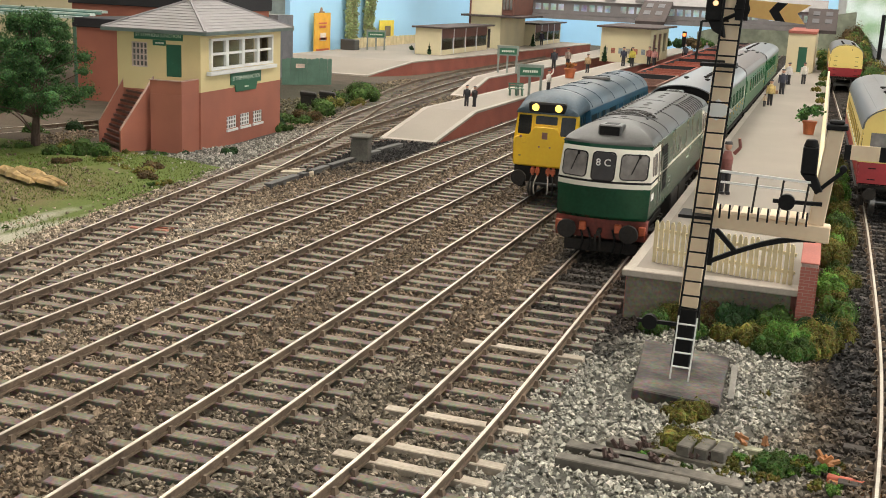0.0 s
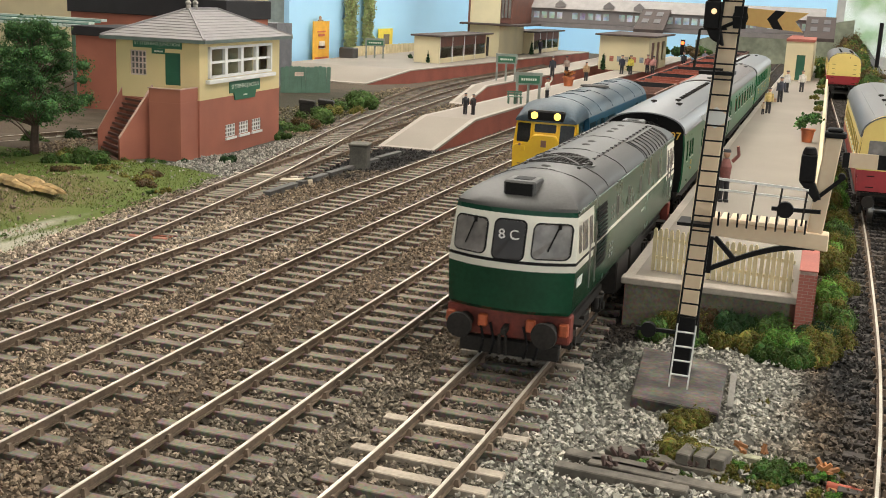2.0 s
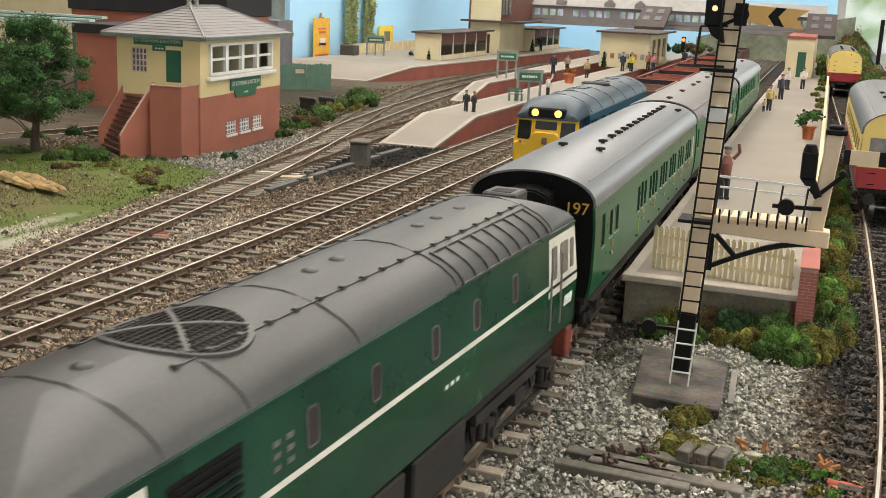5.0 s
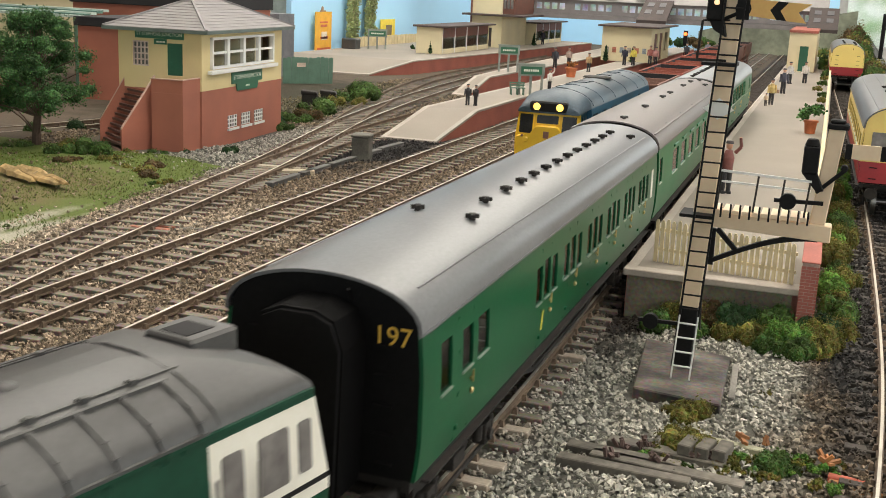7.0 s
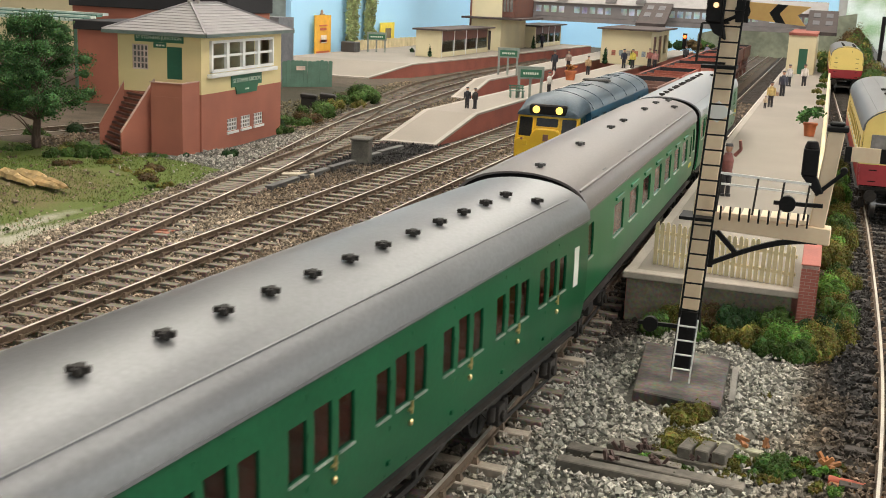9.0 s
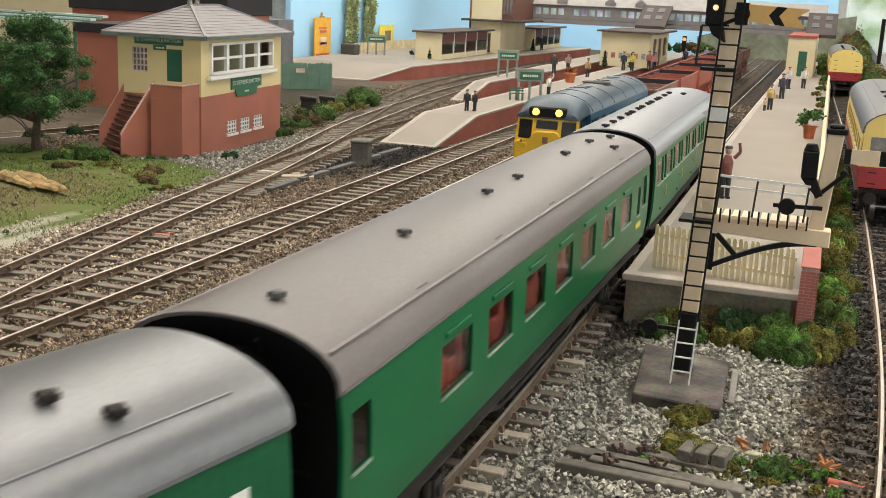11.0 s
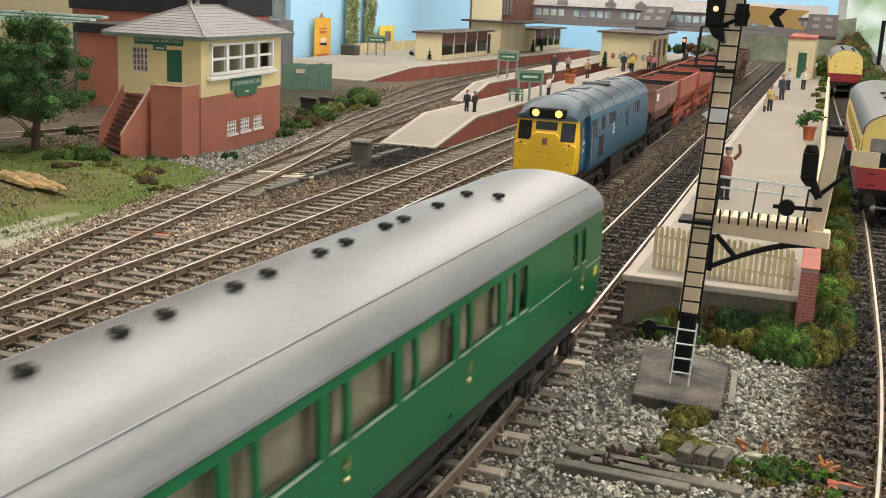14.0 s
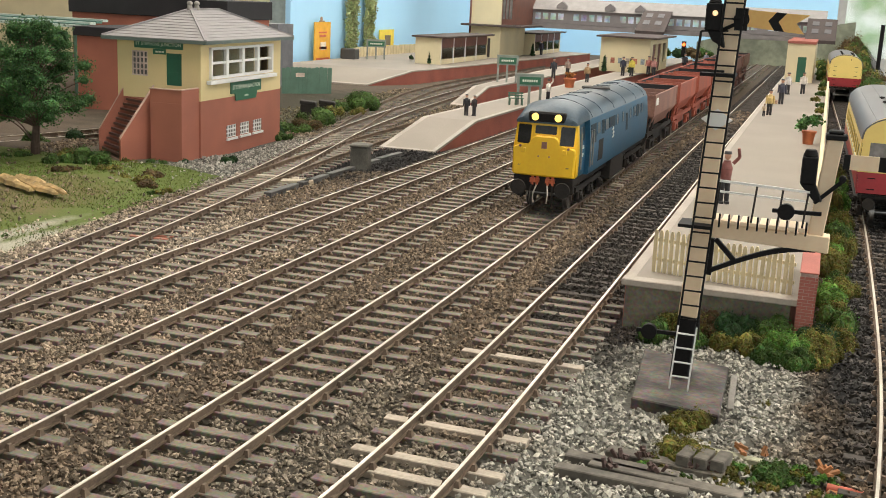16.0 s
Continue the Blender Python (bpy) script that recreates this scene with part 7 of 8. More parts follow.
# shrubs by the signal box and along the tracks
SB = [(-684, 872, 15, G_MID), (-662, 880, 21, G_MID), (-668, 884, 15, G_DARK), (-632, 905, 10, G_OLIVE), (-607, 917, 11, G_MID), (-592, 940, 7, G_DARK), (-563, 985, 10, G_DARK), (-650, 840, 12, G_BROWN), (-610, 850, 14, G_OLIVE), (-570, 850, 13, G_BROWN), (-590, 835, 11, G_OLIVE), (-545, 815, 11, G_BROWN), (-560, 830, 12, G_OLIVE), (-622, 868, 10, G_MID), (-700, 905, 14, G_OLIVE), (-735, 870, 13, G_MID), (-520, 800, 8, G_OLIVE),
      (-620, 1200, 16, G_DARK), (-625, 1240, 15, G_MID), (-630, 1290, 17, G_BROWN), (-640, 1340, 18, G_MID), (-655, 1400, 16, G_MID), (-665, 1450, 14, G_OLIVE), (-690, 1520, 14, G_MID), (-655, 1560, 20, G_MID), (-690, 1620, 20, G_MID), (-710, 1680, 18, G_DARK), (-600, 1170, 12, G_MID), (-640, 1480, 12, G_OLIVE), (-785, 960, 16, G_MID), (-770, 1000, 16, G_DARK)]
for i, (x, y, r, m) in enumerate(SB):
    bush(x, y, r * (1.6 if y > 1150 else 1.35), m, z=-7, seed=100 + i, tall=(0.9 if y > 870 else 0.7), leaf=1.6, dens=1.3, n=6)
for i in range(26):
    rnd = random.Random(i)
    y = rnd.uniform(540, 800)
    bush(-500 - 0.12 * (y - 500) - rnd.uniform(-6, 130), y, rnd.uniform(3.5, 8), rnd.choice((G_OLIVE, G_MID, G_OLIVE, G_BROWN)), "low tuft of scenic grass", z=-6, seed=200 + i, tall=0.5, leaf=1.5, dens=1.2, n=4)


def grass_tufts():
    rng = np.random.default_rng(9)
    n = 26000
    y = rng.uniform(480, 905, n)
    x = -480 - 0.115 * (y - 500) - rng.uniform(-3, 240, n)
    keep = np.array([noise.noise(Vector((a * 0.02, b * 0.02, 5))) > -0.25 for a, b in zip(x, y)])
    x, y = x[keep], y[keep]
    n = len(x)
    z = np.array([height(a, b) for a, b in zip(x, y)])
    a = rng.uniform(0, 6.28, n)
    h = rng.uniform(0.6, 2.0, n)
    dx, dy = 0.45 * np.cos(a), 0.45 * np.sin(a)
    lx, ly = rng.normal(0, 1.2, n), rng.normal(0, 1.2, n)
    v = np.stack([np.c_[x - dx, y - dy, z - 0.5], np.c_[x + dx, y + dy, z - 0.5], np.c_[x + lx, y + ly, z + h]], 1).reshape(-1, 3)
    f = np.arange(3 * n).reshape(-1, 3)
    tagged(raw("grass", v, f, leafmat("grass_blade", (0.105, 0.14, 0.03))), "short mown scenic grass with bare patches", "grass", kind="stuff")


grass_tufts()


def tub(x, y, r, h, label, z=21, plant=12, m=G_MID):
    t = thing("plant_tub", label, "plant pot", x, y, z)
    bm = bmesh.new()
    rod(bm, (0, 0, 0), (0, 0, h), r * 0.75, r, 18)
    rod(bm, (0, 0, h - 2), (0, 0, h + 0.4), r * 1.12, r * 1.12, 18)
    part("pot", bm, mat("terracotta", (0.50, 0.15, 0.06), 0.8), t, "orange terracotta pot", True)
    rnd = random.Random(int(x))
    cl = [(rnd.uniform(-plant, plant) * 0.7, rnd.uniform(-plant, plant) * 0.6, h + plant * rnd.uniform(0.2, 1.0), plant * 0.5, plant * 0.5, plant * 0.4) for _ in range(7)]
    v, f = leaf_arrays(cl, 4.2, 3.6, int(abs(x)) + 4, (0.3, 1.1))
    ob = raw("plant", v, f, m)
    ob.parent = t
    return t


tub(-12, 1345, 7.5, 15, "terracotta pot with a leafy green plant", 21, 15, leafmat("pot_plant_leaf", (0.09, 0.19, 0.06)))
tub(-431, 1945, 10, 16, "orange tub planted with flowers", 21, 9, leafmat("orange_flowers", (0.40, 0.16, 0.05)))
for i, (x, y) in enumerate([(-8, 1640), (-6, 1760), (-5, 1880), (-14, 2000), (-8, 2140), (-6, 2300)]):
    bush(x, y, 10, (G_MID, G_OLIVE)[i % 2], "leafy plant trailing over the cream wall", z=24, seed=300 + i, tall=1.0, leaf=2.4, dens=1.6, n=9)


def conifer(x, y, h, z=21):
    t = thing("shrub", "small dark green clipped conifer", "shrub", x, y, z, group="clipped conifers")
    cl = [(0, 0, h * f, h * 0.22 * (1 - f * 0.8), h * 0.22 * (1 - f * 0.8), h * 0.16) for f in (0.12, 0.3, 0.5, 0.68, 0.85)]
    v, f = leaf_arrays(cl, 2.4, 1.4, int(abs(x)))
    ob = raw("leaves", v, f, G_DARK)
    ob.parent = t
    core_blob(cl, G_DARK, t)


for x, y in ((-838, 2338), (-478, 2505), (-418, 2505), (-772, 2990)):
    conifer(x, y, 34)

# ---- station buildings ----
M_BROWNGLASS = mat("brown_panel", (0.16, 0.065, 0.045), 0.6, 0, 0.2)
M_DARKIN = mat("dark_inside", (0.05, 0.04, 0.035), 0.9)


def shelter(x0, x1, y0, y1, z1, bays, label):
    t = thing("platform_shelter", label, "platform shelter")
    w = x1 - x0
    bm = bmesh.new()
    box(bm, x0, x1, y0, y0 + 4, 21, z1)
    part("end_wall", bm, M_CREAM2, t, "cream end wall")
    bm = bmesh.new()
    box(bm, x0, x0 + 4, y0 + 4, y1, 21, z1)
    box(bm, x0 + 4, x1, y1 - 4, y1, 21, z1)
    part("back_wall", bm, M_CREAM2, t)
    L = (y1 - y0 - 8) / bays
    for k in range(bays):
        a = y0 + 4 + k * L
        bm = bmesh.new()
        box(bm, x1 - 3, x1 - 1, a + 3, a + L, z1 - 22, z1)
        part("brown_panel", bm, M_BROWNGLASS, t, "dark brown upper panel")
        bm = bmesh.new()
        box(bm, x1 - 3, x1 - 1, a + 3, a + L, 21, 32)
        part("low_panel", bm, M_CREAM2, t)
        bm = bmesh.new()
        box(bm, x1 - 4, x1, a, a + 3, 21, z1)
        part("mullion", bm, M_WHITE, t)
        bm = bmesh.new()
        box(bm, x1 - 2.2, x1 - 1.8, a + 3, a + L, 32, z1 - 22)
        part("pane", bm, M_GLASS, t)
    bm = bmesh.new()
    box(bm, x0 - 6, x1 + 16, y0 - 10, y1 + 8, z1, z1 + 4)
    part("roof", bm, mat("dark_canopy", (0.07, 0.05, 0.045), 0.8), t, "flat dark canopy roof", bevel=0.6)
    return t


shelter(-872, -812, 2335, 2690, 79, 4, "cream platform shelter with brown panels and flat roof")
shelter(-842, -776, 3020, 3330, 79, 4, "cream platform shelter with brown panels and flat roof")


def tower():
    t = thing("bridge_tower", "cream and red footbridge tower with flat canopy", "building")
    bm = bmesh.new()
    wall(bm, lambda u, v, d: (u, 2760 + d, v), -880, -800, 21, 250, [(-850, -826, 22, 70)], 4)
    part("front_wall", bm, M_CREAM2, t, "cream front wall")
    bm = bmesh.new()
    box(bm, -884, -880, 2756, 3000, 21, 250)
    part("side_wall", bm, M_BROWNGLASS, t, "dark red side")
    bm = bmesh.new()
    box(bm, -804, -800, 2764, 3000, 21, 104)
    part("lower_side", bm, M_CREAM2, t)
    bm = bmesh.new()
    box(bm, -804, -770, 2764, 3000, 106, 250)
    part("upper_block", bm, M_BROWNGLASS, t, "red-brown glazed upper block")
    for k in range(3):
        bm = bmesh.new()
        box(bm, -797 + k * 9, -791 + k * 9, 2760, 2763.8, 120, 180)
        part("window", bm, M_PANE, t)
    bm = bmesh.new()
    box(bm, -900, -740, 2735, 3010, 100, 105)
    part("canopy", bm, mat("dark_canopy", (0.07, 0.05, 0.045)), t, "flat canopy", bevel=0.6)
    # dark sheet across the doorway, its colour standing for the unlit inside
    bm = bmesh.new()
    box(bm, -850, -826, 2762, 2764, 22, 70)
    part("door", bm, M_DARKIN, t)


tower()


def footbridge():
    t = thing("footbridge", "enclosed grey footbridge with windows over all tracks", "footbridge", 0, 2960, 0)
    grey = mat("bridge_grey", (0.21, 0.19, 0.19), 0.7, 0, 0.1)
    roofm = mat("bridge_roof", (0.30, 0.28, 0.27), 0.75, 0, 0.1)
    x0, x1 = -800, -20
    holes = []
    k = 0
    x = x0 + 16
    while x < x1 - 20:
        if k % 6 != 5:
            holes.append((x, x + 15, 122, 139))
        x += 21
        k += 1
    bm = bmesh.new()
    wall(bm, lambda u, v, d: (u, d, v), x0, x1, 112, 148, holes, 2)
    w = part("side_wall", bm, grey, t)
    bm = bmesh.new()
    wall(bm, lambda u, v, d: (u, 60 - d, v), x0, x1, 112, 148, [], 2)
    part("side_wall", bm, grey, t)
    bm = bmesh.new()
    box(bm, x0, x1, -4, 64, 99, 111)
    part("girder", bm, grey, t, "grey steel girder", bevel=0.8)
    # opaque panes: patchy pale blue stands in for a reflection
    for a, b, c, d in holes:
        bm = bmesh.new()
        box(bm, a, b, 0.8, 1.2, c, d)
        p = part("window", bm, mat("painted_reflection_pane", (0.42, 0.50, 0.56), 0.2, 0, 0.5, 60, 25, 0), w, "window with a pale reflection painted in")
    bm = bmesh.new()
    prism(bm, [(-8, 148), (68, 148), (30, 178)], x1 - x0 + 8, lambda u, v, d: (x0 - 4 + d, u, v))
    rf = part("roof", bm, roofm, t, "grey pitched roof")
    for x in (-690, -560, -480, -290, -170):
        bm = bmesh.new()
        prism(bm, [(x - 14, 152), (x + 14, 152), (x + 14, 160), (x, 171), (x - 14, 160)], 22, lambda u, v, d: (u, -7 + d, v))
        part("dormer", bm, grey, rf, "small gabled dormer")
    for x in (-455, -60):
        bm = bmesh.new()
        box(bm, x - 5, x + 5, 24, 36, -8, 99)
        part("pier", bm, grey, t)
    # stair roofs
    for x in (-470, -60):
        bm = bmesh.new()
        prism(bm, [(-6, 158), (-6, 150), (-130, 100), (-130, 108)], 74 if x < -100 else 70, lambda u, v, d: (x + d, u, v))
        sr = part("stair_roof", bm, mat("dark_brown_roof", (0.055, 0.04, 0.036), 0.8), t, "dark brown stair roof with skylights")
        for a in (12, 42):
            for f in (0.25, 0.6):
                y, z = -6 - 124 * f, 158 - 50 * f + 0.6
                bm = bmesh.new()
                beam(bm, (x + a + 8, y + 12, z + 4.8), (x + a + 8, y - 12, z - 4.8), 16, 1)
                part("skylight", bm, mat("dull_skylight", (0.09, 0.085, 0.09), 0.6), sr)


footbridge()


def island_building():
    t = thing("station_building", "cream rendered station building with flat dark roof", "station building")
    bm = bmesh.new()
    wall(bm, lambda u, v, d: (u, 2519 + d, v), -492, -380, 21, 97, [], 4)
    part("front_wall", bm, M_CREAM2, t, "cream front wall")
    bm = bmesh.new()
    wall(bm, lambda u, v, d: (-380 - d, u, v), 2523, 2800, 21, 97, [(2560, 2610, 21.5, 84), (2640, 2690, 21.5, 84), (2720, 2770, 40, 84)], 4)
    part("side_wall", bm, M_CREAM2, t)
    bm = bmesh.new()
    box(bm, -492, -488, 2523, 2800, 21, 97)
    box(bm, -488, -384, 2796, 2800, 21, 97)
    part("back_wall", bm, M_CREAM2, t)
    for a, b in ((2560, 2610), (2640, 2690)):
        bm = bmesh.new()
        box(bm, -384, -382.5, a, b, 21.5, 84)
        part("door", bm, M_BROWNGLASS, t, "brown door")
    bm = bmesh.new()
    box(bm, -500, -362, 2500, 2815, 97, 101)
    part("roof", bm, mat("dark_canopy", (0.07, 0.05, 0.045)), t, "flat dark overhanging roof", bevel=0.5)
    for k in range(6):
        bm = bmesh.new()
        x = -484 + k * 17
        box(bm, x, x + 9, 2517.6, 2518.8, 40, 52)
        part("poster", bm, mat("poster_tone_%d" % (k % 3), ((0.35, 0.30, 0.26), (0.45, 0.16, 0.10), (0.25, 0.28, 0.30))[k % 3], 0.7, 0, 0.4, 300, 120, 0), t, "small framed poster")
    return t


island_building()


def east_building():
    t = thing("stair_building", "cream stair building with dark green door", "building")
    bm = bmesh.new()
    wall(bm, lambda u, v, d: (u, 2560 + d, v), -88, -30, 21, 104, [(-64, -46, 21.5, 76)], 4)
    part("front_wall", bm, M_CREAM2, t, "cream front wall")
    bm = bmesh.new()
    box(bm, -88, -84, 2564, 2950, 21, 104)
    box(bm, -34, -30, 2564, 2950, 21, 104)
    part("side_wall", bm, M_CREAM2, t)
    bm = bmesh.new()
    box(bm, -64, -46, 2562, 2563.5, 21.5, 76)
    part("door", bm, M_DOORG, t, "dark green door")
    bm = bmesh.new()
    box(bm, -89, -29, 2556, 2950, 104.2, 110)
    part("brick_band", bm, M_BRICK, t, "red brick band under the roof")


east_building()
for i, x in enumerate((-330, -312, -268, -250)):
    bm = bmesh.new()
    rod(bm, (0, 0, 0), (0, 0, 34), 1.2)
    rod(bm, (0, 0, 34), (0, 0, 42), 3.4, 3.4, 12)
    if i == 0:
        t = thing("tail_lamp", "glowing red platform signal lamp", "lamp", -348, 2860, 21)
        part("post", bm, M_BLACK, t)
        bm = bmesh.new()
        box(bm, -5, 5, -3.4, 3, 30, 66)
        part("lamp_case", bm, M_BLACK, t)
        bm = bmesh.new()
        rod(bm, (0, -3.6, 58), (0, -5, 58), 4.2, 4.2, 14)
        part("lamp_head", bm, mat("lit_red_lamp", (0.9, 0.2, 0.05), 0.4, 0, 0.02, emit=(1.0, 0.16, 0.03, 3.0)), t, "glowing red lamp")
    else:
        bm.free()

# ---- backscene ----
def backscene():
    t = thing("backscene", "painted light blue sky backscene board", "backscene", kind="structure")
    bm = bmesh.new()
    a, b = (-1088, 2150), (-1052, 3900)
    prism(bm, [(a[0], a[1]), (b[0], b[1]), (b[0] - 12, b[1]), (a[0] - 12, a[1])], 520, lambda u, v, d: (u, v, -10 + d))
    part("side_board", bm, M_SKY, t)
    bm = bmesh.new()
    box(bm, -1052, 10, 3900, 3912, -10, 510)
    part("end_board", bm, M_SKY, t)


backscene()
bm = bmesh.new()
box(bm, -2500, -1100, 3000, 3012, -10, 600)
solo("backscene_left", bm, mat("hazy_backscene", (0.30, 0.36, 0.36), 0.9, 0, 0.25, 40, 5, 0), "hazy painted townscape board", "backscene", kind="structure")


def billboard(y0, y1, z0, z1, col, bars, label, cut=False):
    t = thing("billboard", label, "billboard", -1074, (y0 + y1) / 2, 0, 0)
    h = (y1 - y0) / 2
    m = mat("poster_%d" % int(y0), col, 0.7, 0, 0.1)
    bm = bmesh.new()
    box(bm, 0, 2.5, -h, h, z0, z1)
    part("panel", bm, m, t)
    for a, b, c, d, colr in bars:
        bm = bmesh.new()
        box(bm, 2.6, 3.4, -h + 2 * h * a, -h + 2 * h * b, z0 + (z1 - z0) * c, z0 + (z1 - z0) * d)
        part("print_shape", bm, mat("print_%d" % int(sum(colr) * 100), colr, 0.7), t)
    for y in (-h * 0.8, h * 0.8):
        bm = bmesh.new()
        box(bm, -3, -0.2, y - 2, y + 2, -8, z1 - 4)
        part("post", bm, M_WHITE, t)
    if cut:
        bm = bmesh.new()
        rod(bm, (1, -6, z1 + 6), (2, -6, z1 + 6), 6, 6, 14)
        box(bm, 0, 2, -14, 10, z1, z1 + 3)
        part("cut_out", bm, M_INNER, t, "dark cut-out shape above the panel")


billboard(2236, 2318, 14, 101, (0.80, 0.42, 0.05), [(0.1, 0.9, 0.04, 0.10, (0.55, 0.12, 0.05)), (0.35, 0.7, 0.3, 0.5, (0.75, 0.62, 0.5)), (0.3, 0.75, 0.32, 0.38, (0.6, 0.1, 0.06)), (0.3, 0.7, 0.62, 0.68, (0.6, 0.15, 0.08)), (0.25, 0.75, 0.72, 0.76, (0.6, 0.15, 0.08))], "tall orange advertising board with faded print", True)
billboard(2612, 2707, 24, 80, (0.85, 0.66, 0.08), [(0.35, 0.75, 0.3, 0.75, (0.20, 0.16, 0.10)), (0.3, 0.8, 0.05, 0.16, (0.6, 0.12, 0.06))], "yellow advertising poster with a dark figure shape")


def poplar(y, h, w, seed):
    rnd = random.Random(seed)
    t = thing("tree", "tall slender pale green poplar before the backscene", "tree", -1068, y, -8, group="poplars")
    cl = [(rnd.uniform(-2, 2), rnd.uniform(-w, w) * 0.12, 18 + k * (h - 20) / 22, 8, w * rnd.uniform(0.85, 1.05), h / 16) for k in range(23)]
    v, f = leaf_arrays(cl, 4.5, 7.0, seed, (0.1, 1.0))
    ob = raw("crown", v, f, leafmat("poplar_leaf", (0.34, 0.38, 0.18)))
    ob.parent = t
    bm = bmesh.new()
    rod(bm, (0, 0, 0), (0, 0, h), 3, 1, 8)
    part("trunk", bm, M_INNER, t)


for y, w, s in ((2430, 38, 1), (2535, 36, 2)):
    poplar(y, 230, w, s)
# hedge and stumps at the foot of the boards
fence("board_fence", "pale timber fence under the backscene", (-1045, 2390), (-1040, 2840), 24, 23, 24, M_FENCE, 17, 20)
bm = bmesh.new()
box(bm, -18, 18, -14, 14, 0, 24)
solo("dark_bin", bm, M_ROOFDK, "dark open store beside the platform", "bunker", -1030, 2335, 20, bevel=2)
bush(-930, 2470, 14, G_DARK, "dark green bush on the far platform", z=20, seed=900, leaf=3)
bm = bmesh.new()
prism(bm, [(-430, -10), (70, -10), (70, 150), (-40, 128), (-180, 112), (-300, 96), (-430, 60)], 8, lambda u, v, d: (u, 3880 + d, v))
solo("backscene_hill", bm, mat("hazy_hill_paint", (0.20, 0.21, 0.15), 0.9, 0, 0.3, 60, 14, 0), "hazy olive hillside painted on the end board", "backscene", kind="structure")
for i in range(7):
    bush(-640 + i * 42, 3800 - 8 * (i % 3), 40, (G_MID, G_DARK, G_BROWN)[i % 3], "distant mixed hedge under the backscene", z=10, seed=400 + i, leaf=5, dens=1.2, n=6)


# ---- goods buildings behind the signal box ----
def shed(x0, x1, y0, y1, z1, fascia, label, wallm=None, roofm=None):
    t = thing("goods_shed", label, "warehouse")
    bm = bmesh.new()
    box(bm, x0, x1, y0, y1, -8, z1)
    part("wall", bm, wallm or M_BRICKRED, t, "plain red brick wall")
    bm = bmesh.new()
    box(bm, x0 - 4, x1 + 4, y0 - 5, y1 + 4, z1 + 0.1, z1 + fascia)
    part("roof", bm, roofm or M_ROOFBLACK, t, "black felt roof edge", bevel=1)
    return t


shed(-985, -815, 1300, 1480, 93, 13, "red brick warehouse with black roof edge")
shed(-1190, -900, 1560, 1700, 116, 30, "red brick warehouse with deep black roof")
shed(-1250, -980, 1120, 1180, 40, 4, "low red brick shed", roofm=M_CONC)
canopy = thing("canopy", "pale green striped platform canopy", "canopy", -1180, 1480, 0)
for k in range(5):
    bm = bmesh.new()
    box(bm, -210, 90, -40 + k * 16, -26 + k * 16, 96 + k * 2, 100 + k * 2)
    part("roof_strip", bm, mat("canopy_pale_%d" % (k % 2), ((0.45, 0.52, 0.47), (0.10, 0.20, 0.16))[k % 2], 0.6), canopy)
for x in (-200, -100, 0, 80):
    bm = bmesh.new()
    beam(bm, (x, -30, -8), (x, -30, 96), 6, 6, (0, 1, 0))
    part("post", bm, M_GREENFENCE, canopy)
bm = bmesh.new()
box(bm, -2200, -1280, 2300, 2420, -8, 210)
solo("town_house", bm, M_CREAM2, "plain pale ochre town building", "building")
wb = thing("white_viaduct", "white model footbridge with stepped parapet", "footbridge", -1000, 1760, 0)
for k in range(9):
    bm = bmesh.new()
    f = k / 8
    box(bm, -70 + k * 15, -56 + k * 15, 0, 6, 116 - 22 * f ** 1.4, 130 - 20 * f ** 1.4)
    part("parapet_panel", bm, M_WHITE, wb)
for x in (-60, -10, 40):
    bm = bmesh.new()
    box(bm, x, x + 8, 0, 20, -8, 110 - (x + 60) * 0.12)
    part("pier", bm, M_CONC, wb)
bm = bmesh.new()
box(bm, -25, 25, -30, 30, 0, 114)
solo("grey_building", bm, mat("slate_grey_wall", (0.16, 0.16, 0.17), 0.8), "dark grey building behind the fence", "building", -970, 1850, -8)
fence("board_fence", "grey-green corrugated fence behind the signal box", (-800, 1235), (-690, 1255), 64, 64, 16, M_GREENFENCE, 6.6, -8)
hut = thing("greenhouse", "small glazed greenhouse with white frame", "greenhouse", -752, 1130, -8, 10)
bm = bmesh.new()
for x in (-20, -10, 0, 10, 20):
    beam(bm, (x, 0, 0), (x, 0, 30), 1.4, 1.4, (0, 1, 0))
beam(bm, (-20, 0, 30), (20, 0, 30), 1.6, 1.6)
beam(bm, (-20, 0, 1), (20, 0, 1), 1.6, 1.6)
part("frame", bm, M_WHITE, hut)
bm = bmesh.new()
box(bm, -20, 20, 1, 1.4, 0, 30)
part("pane", bm, M_PANE, hut)
bm = bmesh.new()
prism(bm, [(-4, 30), (26, 30), (11, 46)], 46, lambda u, v, d: (-23 + d, u, v))
part("roof", bm, M_CONC, hut)
for i, (x, y, h, sp) in enumerate([(-960, 1750, 120, 36), (-1350, 1900, 190, 70), (-1130, 1740, 160, 40)]):
    tree(x, y, h, sp, G_MID if i % 2 else G_DARK, "leafy green tree behind the sheds", 500 + i, leaf=5, dens=1.0, clumps=26)

